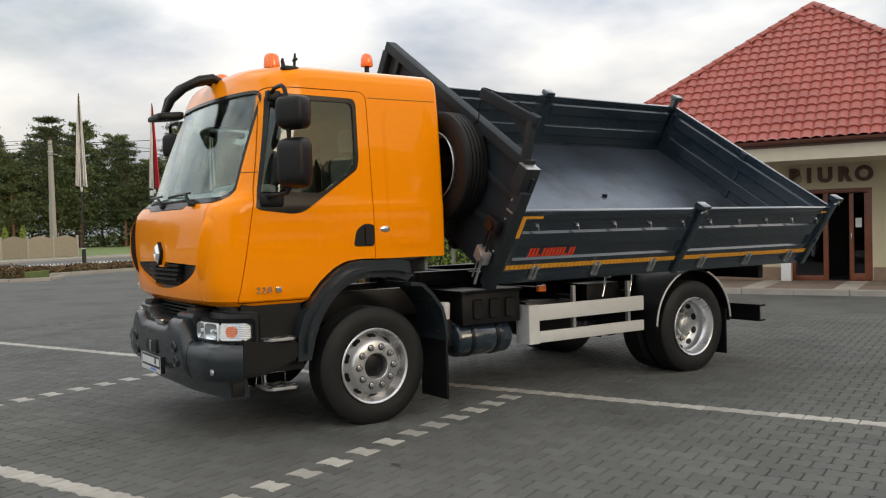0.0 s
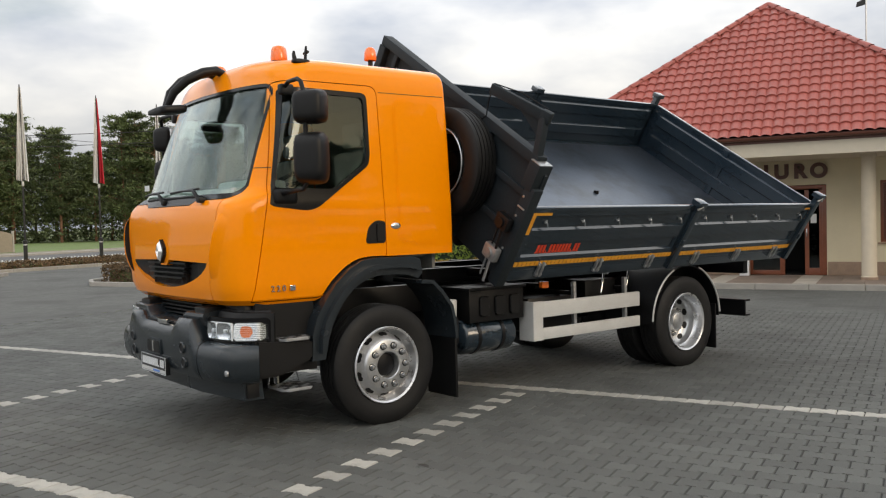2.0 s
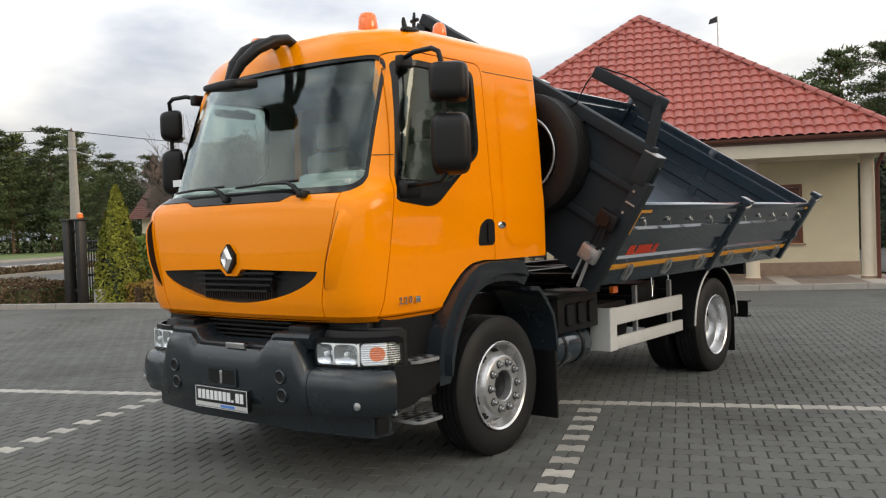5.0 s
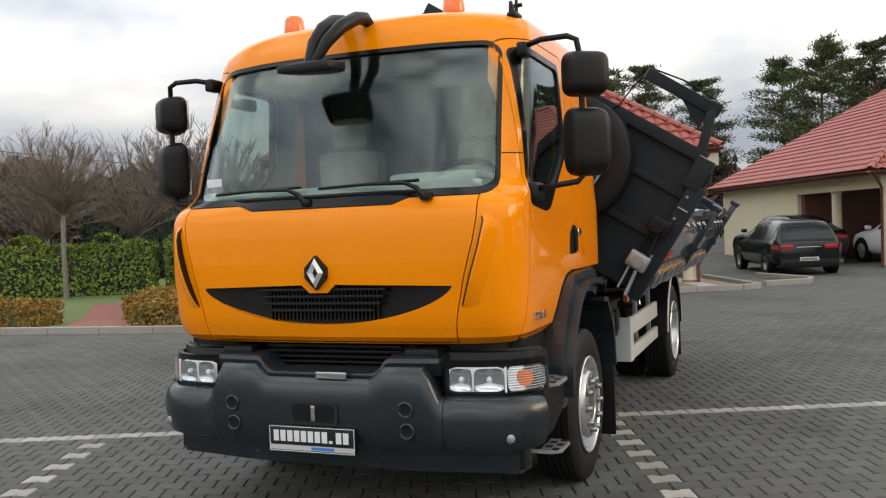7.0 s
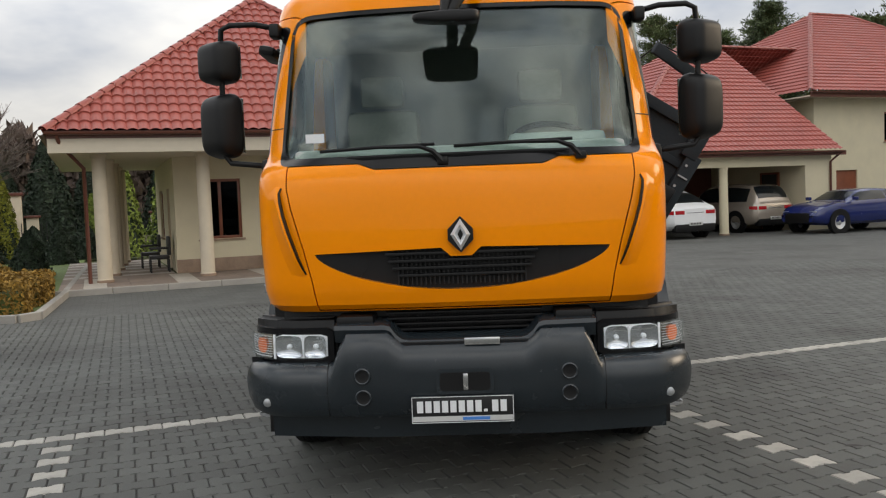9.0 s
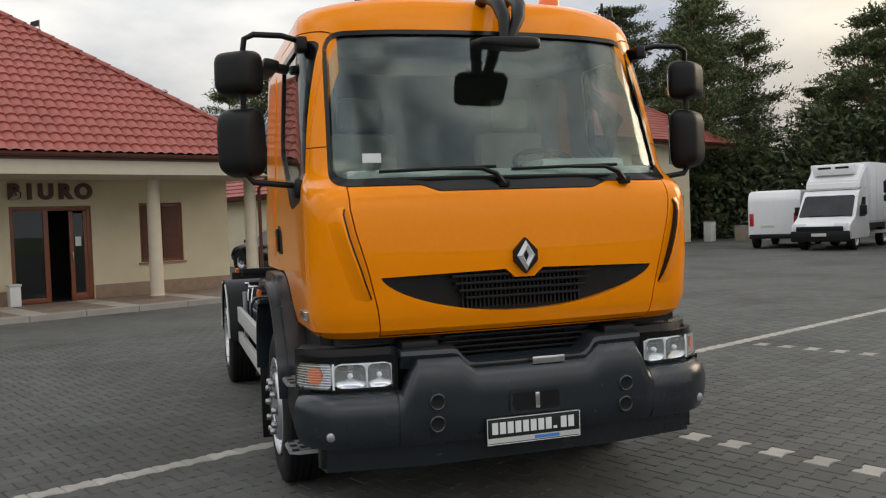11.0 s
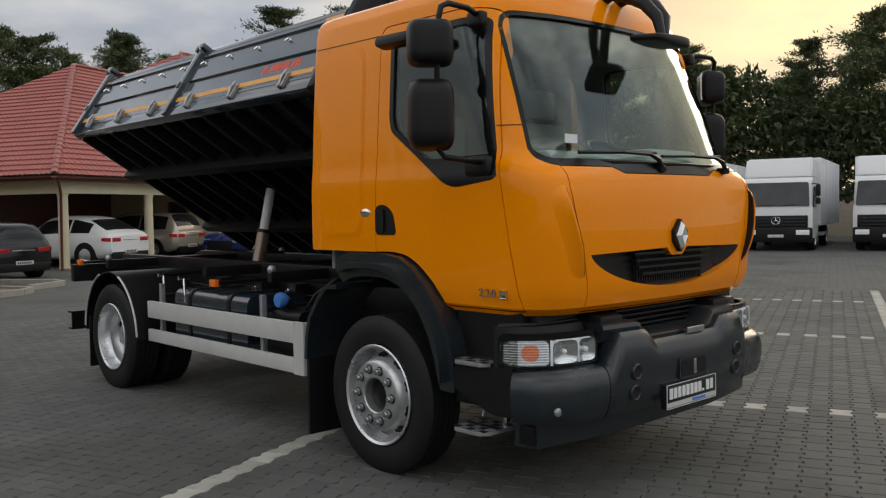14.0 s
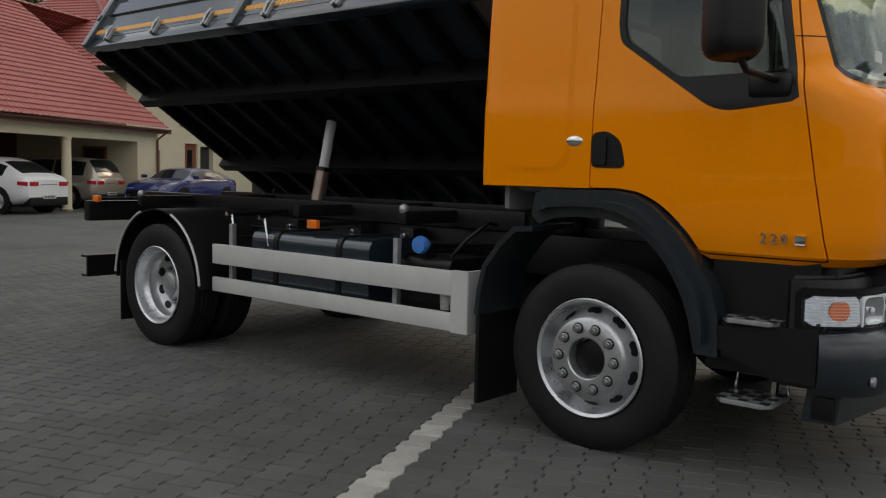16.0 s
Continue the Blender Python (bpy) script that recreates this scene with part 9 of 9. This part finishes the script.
        for i in range(6):
            y = -h + 0.012 + 0.05 * i
            half = section(y)
            x = half[2][0]
            grid.append([(sx * x, y, z) for z in (0.80 + 0.006 * i, 0.925)])
        patch("tail_lamp_side", grid, (sx * 0.008, 0, 0), REDPL, "red tail lamp")
    for x in (W / 2 - 0.12, -W / 2 + 0.12):
        for y in (h - 0.92, -h + 0.92):
            car_wheel(root, x, y)
            bm = bmesh.new()
            sg = 1 if x > 0 else -1
            lathe(bm, [(x + sg * 0.124, 0.30), (x + sg * 0.124, 0.42), (x, 0.42)], "x", 28, (0, y, 0.37))
            part("wheel_arch", bm, BLACK, root)
    for sx in (1, -1):
        boxed("tail_lamp", REDPL, root, *sorted((sx * (W / 2 - 0.56), sx * (W / 2 - 0.20))), -h - 0.010, -h + 0.05, 0.80, 0.925, 0.016, "red tail lamp")
        boxed("head_lamp", GALV, root, *sorted((sx * (W / 2 - 0.46), sx * (W / 2 - 0.20))), h - 0.22, h - 0.085, 0.66, 0.74, 0.015, "clear head lamp")
        boxed("door_mirror", paint, root, *sorted((sx * (W / 2 - 0.02), sx * (W / 2 + 0.16))), h - 1.55, h - 1.43, 1.05, 1.17, 0.03)
    boxed("rear_bumper", BLACK, root, -W / 2 + 0.20, W / 2 - 0.20, -h - 0.025, -h + 0.2, 0.24, 0.49, 0.04, "black rear bumper")
    boxed("front_grille", BLACK, root, -W / 2 + 0.4, W / 2 - 0.4, h - 0.12, h + 0.012, 0.35, 0.68, 0.02, "black grille")
    boxed("number_plate", ALU, root, -0.26, 0.26, -h - 0.035, -h - 0.02, 0.44, 0.55, 0.004, "number plate with plain bars")
    for k in range(7):
        boxed("plate_bar", PLATEBK, root, -0.21 + 0.06 * k, -0.175 + 0.06 * k, -h - 0.038, -h - 0.0345, 0.465, 0.525, 0.0)
    boxed("boot_trim", CHROME, root, -0.34, 0.34, -h - 0.008, -h + 0.02, 0.84, 0.86, 0.005)
    return root


suv("parked_car", WHITE, "white coupe-roofed car parked in the garage bay", 4.75, 1.95, 1.62).matrix_basis = yard_pose(17.3, 22.78, 0, 0)
suv("parked_car", BEIGECAR, "beige metallic car parked in the garage bay", 4.9, 1.95, 1.72, estate=True).matrix_basis = yard_pose(21.7, 24.0, 0, 3)
suv("parked_car", BLACKCAR, "black estate car parked beside the garage", 4.95, 1.95, 1.68, estate=True).matrix_basis = yard_pose(12.2, 21.4, 0, -8) @ Matrix.Diagonal((0.94, 0.94, 0.88, 1))
suv("parked_car", BLUECAR, "blue car parked before the house", 4.6, 1.85, 1.42).matrix_basis = yard_pose(23.55, 19.2, 0, 90)
suv("parked_car", BLACKCAR, "black car deep in the garage bay", 4.7, 1.9, 1.6).matrix_basis = yard_pose(14.3, 26.2, 0, 5)


def lorry(name, label, cabw=2.36, boxw=2.5, boxl=7.0, boxh=3.62, van=False):
    """A box lorry: local -y is its front, origin under its front face."""
    root = thing(name, label, "lorry", None, "white lorries in a row")
    ch = 2.80
    bm = bmesh.new()
    w = cabw / 2
    prof = [(0.03, 0.50), (0.0, 0.75), (0.0, 1.40), (0.03, 1.68), (0.25, 2.66), (0.36, ch), (1.70, ch + 0.02), (1.75, 0.75), (1.65, 0.50)]
    if van:
        prof = [(0.03, 0.42), (0.0, 0.62), (0.03, 0.92), (0.62, 1.18), (1.28, 2.02), (1.48, 2.18), (2.35, 2.22), (2.38, 0.5), (2.2, 0.42)]
    pr = rounded(prof, 0.10, 4)
    secs = []
    for x, ins in ((-w, 0.09), (-w + 0.08, 0.02), (-w + 0.3, 0.0), (w - 0.3, 0.0), (w - 0.08, 0.02), (w, 0.09)):
        secs.append([bm.verts.new((x * (1.0 if z < 1.7 else 0.965), y + (ins if y < 0.9 else 0), z)) for y, z in pr])
    for a, b in zip(secs, secs[1:]):
        n = len(a)
        for k in range(n):
            bm.faces.new((a[k], a[(k + 1) % n], b[(k + 1) % n], b[k]))
    bm.faces.new(secs[0])
    bm.faces.new(secs[-1][::-1])
    cb = part("cab", bm, WHITE, root, "white lorry cab", 40)
    # windscreen follows the raked face
    (ya, za), (yb, zb) = ((0.035, 1.72), (0.245, 2.62)) if not van else ((0.66, 1.22), (1.26, 1.98))
    nrm = Vector((0, -(zb - za), (yb - ya))).normalized()
    for nm, mt, g, d in (("windscreen", LORRYGL, 0.0, 0.012),):
        bm = bmesh.new()
        pts = [Vector((x, (ya if z < 0.2 else yb) - 0.03, za + (zb - za) * z)) for x, z in ((-w + 0.10, 0.0), (w - 0.10, 0.0), (w - 0.09, 0.08), (w - 0.14, 0.94), (w - 0.20, 1.0), (-w + 0.20, 1.0), (-w + 0.14, 0.94), (-w + 0.09, 0.08))]
        pts = [Vector((p.x, ya - 0.03 + (yb - ya) * (p.z - za) / (zb - za), p.z)) for p in pts]
        lo = [bm.verts.new(p - nrm * 0.03) for p in pts]
        hi = [bm.verts.new(p + nrm * 0.014) for p in pts]
        bm.faces.new(lo)
        bm.faces.new(hi[::-1])
        for k in range(8):
            bm.faces.new((lo[k], lo[(k + 1) % 8], hi[(k + 1) % 8], hi[k]))
        part(nm, bm, mt, cb, "dark lorry windscreen")
    for x0 in (-0.55, 0.15):
        bm = bmesh.new()
        tube(bm, [(x0, ya - 0.05, za + 0.02), (x0 + 0.5, ya - 0.045, za + 0.05)], 0.014, 5)
        part("wiper", bm, BLACK, cb)
    for sx in (1, -1):
        y0, y1, z0, z1 = (0.42, 1.25, 1.66, 2.45) if not van else (1.2, 1.95, 1.2, 1.9)
        bm = bmesh.new()
        prism(bm, rounded([(y0, z0), (y1, z0), (y1, z1), (y0 + 0.2 * (1 if not van else 2.2), z1)], 0.05), "x", *sorted((sx * (w - 0.07), sx * (w + 0.004))))
        part("side_window", bm, DARKGL, cb, "", 30)
        bm = bmesh.new()
        tube(bm, [(sx * (w - 0.1), 0.35, 2.55), (sx * (w + 0.17), 0.10, 2.55), (sx * (w + 0.17), 0.10, 1.75)], 0.02, 6)
        box(bm, *sorted((sx * (w + 0.09), sx * (w + 0.25))), 0.06, 0.16, 2.08, 2.52, 0.04)
        box(bm, *sorted((sx * (w + 0.09), sx * (w + 0.25))), 0.06, 0.16, 1.78, 2.02, 0.04)
        if not van:
            part("mirror", bm, BLACK, cb, "black lorry mirror", 40)
        else:
            bm.free()
            boxed("mirror", BLACK, cb, *sorted((sx * (w + 0.02), sx * (w + 0.26))), 1.15, 1.27, 1.25, 1.6, 0.04, "black van mirror")
        z0 = 0.62 if not van else 0.80
        boxed("head_lamp", LAMPW, cb, *sorted((sx * (w - 0.52), sx * (w - 0.08))), -0.072 if not van else 0.0, 0.12 if not van else 0.2, z0, z0 + 0.19, 0.02, "clear head lamp")
        for y in ((1.2, 4.9) if not van else (0.95, 4.4)):
            bm = bmesh.new()
            r = 0.44 if not van else 0.36
            lathe(bm, [(-0.13, r * 0.6), (-0.13, r * 0.94), (-0.1, r), (0.1, r), (0.13, r * 0.94), (0.13, r * 0.6)], "x", 28, (sx * (w - 0.16), y, r))
            lathe(bm, [(sx * 0.02, r * 0.6), (sx * 0.05, 0.0)], "x", 20, (sx * (w - 0.16), y, r))
            wh = part("wheel", bm, TYRE, root, "", 40)
            bm = bmesh.new()
            lathe(bm, [(sx * 0.10, r * 0.62), (sx * 0.13, r * 0.58), (sx * 0.06, r * 0.50), (sx * 0.09, r * 0.28), (sx * 0.12, r * 0.24), (sx * 0.12, 0.0)], "x", 20, (sx * (w - 0.16), y, r))
            part("rim", bm, SATIN, wh, "pale steel rim", 40)
    if not van:
        boxed("bumper", BLACK, cb, -w, w, -0.06, 0.25, 0.33, 0.90, 0.06, "black lorry bumper")
        boxed("grille", BLACK, cb, -w + 0.14, w - 0.14, -0.028, 0.1, 0.90, 1.36, 0.04, "black grille with bright emblem")
        for k in range(3):
            boxed("grille_bar", GREYPL, cb, -w + 0.22, w - 0.22, -0.038, 0.0, 0.97 + 0.12 * k, 1.01 + 0.12 * k, 0.006)
        bm = bmesh.new()
        lathe(bm, [(-0.05, 0.13), (-0.06, 0.145), (-0.05, 0.155), (-0.03, 0.145)], "y", 24, (0, 0, 1.17))
        for a in (90, 210, 330):
            tube(bm, [(0, -0.045, 1.17), (0.14 * math.cos(radians(a)), -0.045, 1.17 + 0.14 * math.sin(radians(a)))], [0.022, 0.004], 6)
        part("emblem", bm, CHROME, cb, "bright round emblem", 50)
    else:
        boxed("bumper", BLACK, cb, -w, w, -0.03, 0.35, 0.32, 0.72, 0.06, "black van bumper")
        boxed("grille", BLACK, cb, -w + 0.2, w - 0.2, -0.02, 0.1, 0.70, 0.88, 0.02)
        cool = boxed("cooling_unit", WHITE, root, -0.75, 0.75, 1.62, 2.44, 2.75, 3.14, 0.08, "white cooling unit over the cab")
        for x in (-0.55, 0.08):
            boxed("cooling_vent", BLACK, cool, x, x + 0.48, 1.612, 1.64, 2.98, 3.06, 0.01)
    boxed("number_plate", ALU, cb, -0.26, 0.26, -0.075, -0.055, 0.52, 0.63, 0.003)
    # roof fairing and box
    bm = bmesh.new()
    yb0 = 1.95 if not van else 2.45
    yf = 0.45 if not van else 1.45
    prism(bm, [(yf, ch if not van else 2.2), (yf + 0.06, ch + 0.30 if not van else 2.5), (yf + (0.35 if not van else 0.9), boxh - 0.04), (yb0 - 0.05, boxh - 0.08), (yb0 - 0.05, ch if not van else 2.2)], "x", -w + 0.06, w - 0.06)
    bmesh.ops.bevel(bm, geom=list(bm.edges), offset=0.06, segments=2, affect="EDGES")
    part("fairing", bm, WHITE, root, "white roof fairing", 40)
    bx = boxed("box_body", TARPW, root, -boxw / 2, boxw / 2, yb0, yb0 + boxl, 0.95, boxh, 0.03, "white box body")
    for k in range(int(boxl / 1.2)):
        for sx in (1, -1):
            boxed("box_seam", ALU, bx, *sorted((sx * (boxw / 2 - 0.01), sx * (boxw / 2 + 0.006))), yb0 + 0.6 + 1.2 * k, yb0 + 0.63 + 1.2 * k, 1.0, boxh - 0.05, 0.0)
    boxed("box_rail", ALU, bx, -boxw / 2 - 0.008, boxw / 2 + 0.008, yb0 - 0.008, yb0 + boxl + 0.008, 0.93, 1.02, 0.006)
    boxed("frame", CHASSIS, root, -0.5, 0.5, 0.6, yb0 + boxl - 0.3, 0.5, 0.93, 0.02)
    boxed("side_guard", ALU, root, -boxw / 2 + 0.05, boxw / 2 - 0.05, yb0 + 0.9, yb0 + 2.2, 0.5, 0.62, 0.01)
    return root


T = lorry("box_lorry", "white box lorry parked in a row")
LOW = Matrix.Diagonal((1, 1, 0.955, 1))
T.matrix_basis = yard_pose(29.4, 7.05, 0, -97) @ LOW
for q in (2.9, -1.25, -5.4, -9.55):
    copy_thing(T, yard_pose(29.4, q, 0, -97) @ LOW)
lorry("refrigerated_van", "white refrigerated box van parked in the row", 2.05, 2.2, 4.2, 3.2, True).matrix_basis = yard_pose(29.8, 11.3, 0, -84)
VN = thing("panel_van", "white panel van with its rear towards the yard", "van")
bm = bmesh.new()
secs = []
for x, ins in ((-0.98, 0.12), (-0.90, 0.02), (-0.7, 0.0), (0.7, 0.0), (0.90, 0.02), (0.98, 0.12)):
    secs.append([bm.verts.new((x, y, z - (ins * 0.6 if z > 1.5 else 0))) for y, z in rounded([(-2.6, 0.45), (-2.6, 2.0), (-2.4, 2.30), (0.9, 2.32), (1.6, 1.45), (2.45, 1.15), (2.6, 0.7), (2.5, 0.42)], 0.15, 4)])
for a, b in zip(secs, secs[1:]):
    n = len(a)
    for k in range(n):
        bm.faces.new((a[k], a[(k + 1) % n], b[(k + 1) % n], b[k]))
bm.faces.new(secs[0])
bm.faces.new(secs[-1][::-1])
part("body", bm, WHITE, VN, "", 40)
for x in (0.88, -0.88):
    for y in (-1.7, 1.7):
        car_wheel(VN, x, y, 0.34)
    boxed("tail_lamp", REDPL, VN, min(x, x * 0.9) - 0.06, max(x, x * 0.9) + 0.02, -2.62, -2.5, 0.9, 1.4, 0.02)
boxed("number_plate", ALU, VN, -0.5, 0.0, -2.62, -2.6, 0.85, 0.96, 0.003)
boxed("rear_bumper", BLACK, VN, -0.95, 0.95, -2.66, -2.5, 0.40, 0.58, 0.03)
VN.matrix_basis = yard_pose(34.2, 14.95, 0, -75)
# boundary fence and stored things at the edge of the wood
fence2 = thing("yard_fence", "grey concrete panel fence before the wood", "fence")
for k in range(14):
    ybox("fence_panel", FENCEC, fence2, 46.0, 46.08, 0 + 2.6 * k - 8, 2.5 + 2.6 * k - 8, 0, 1.9, 0.01)
    ybox("fence_post", KERB, fence2, 45.95, 46.12, 2.5 + 2.6 * k - 8, 2.6 + 2.6 * k - 8, 0, 2.05, 0.01)
for k, (s, q, w, h) in enumerate(((40.5, 21.0, 0.7, 0.8), (41.4, 20.2, 0.5, 0.55), (42.0, 21.2, 0.9, 1.0), (43.0, 20.0, 0.6, 0.7), (39.6, 22.6, 0.5, 1.1), (43.8, 18.5, 0.9, 0.9))):
    cr = thing("stored_crate", "grey crate among stored parts by the fence", "crate")
    ybox("crate_body", (FENCEC, ALU, CHASSIS)[k % 3], cr, s - w / 2, s + w / 2, q - w / 2, q + w / 2, 0.0, h, 0.03)
    ybox("crate_lid", GALV, cr, s - w / 2 - 0.02, s + w / 2 + 0.02, q - w / 2 - 0.02, q + w / 2 + 0.02, h, h + 0.04, 0.01)
lampp = thing("yard_lamp", "tall thin lamp post above the lorries", "lamp post")
bm = bmesh.new()
tube(bm, [(36, 9.5, 0), (36, 9.5, 7.3), (35.6, 9.5, 7.6)], [0.06, 0.035, 0.03], 8)
ypart("post", bm, IRON, lampp, "", 60)
ybox("lamp_head", ALU, lampp, 35.1, 35.7, 9.4, 9.6, 7.5, 7.62, 0.02)
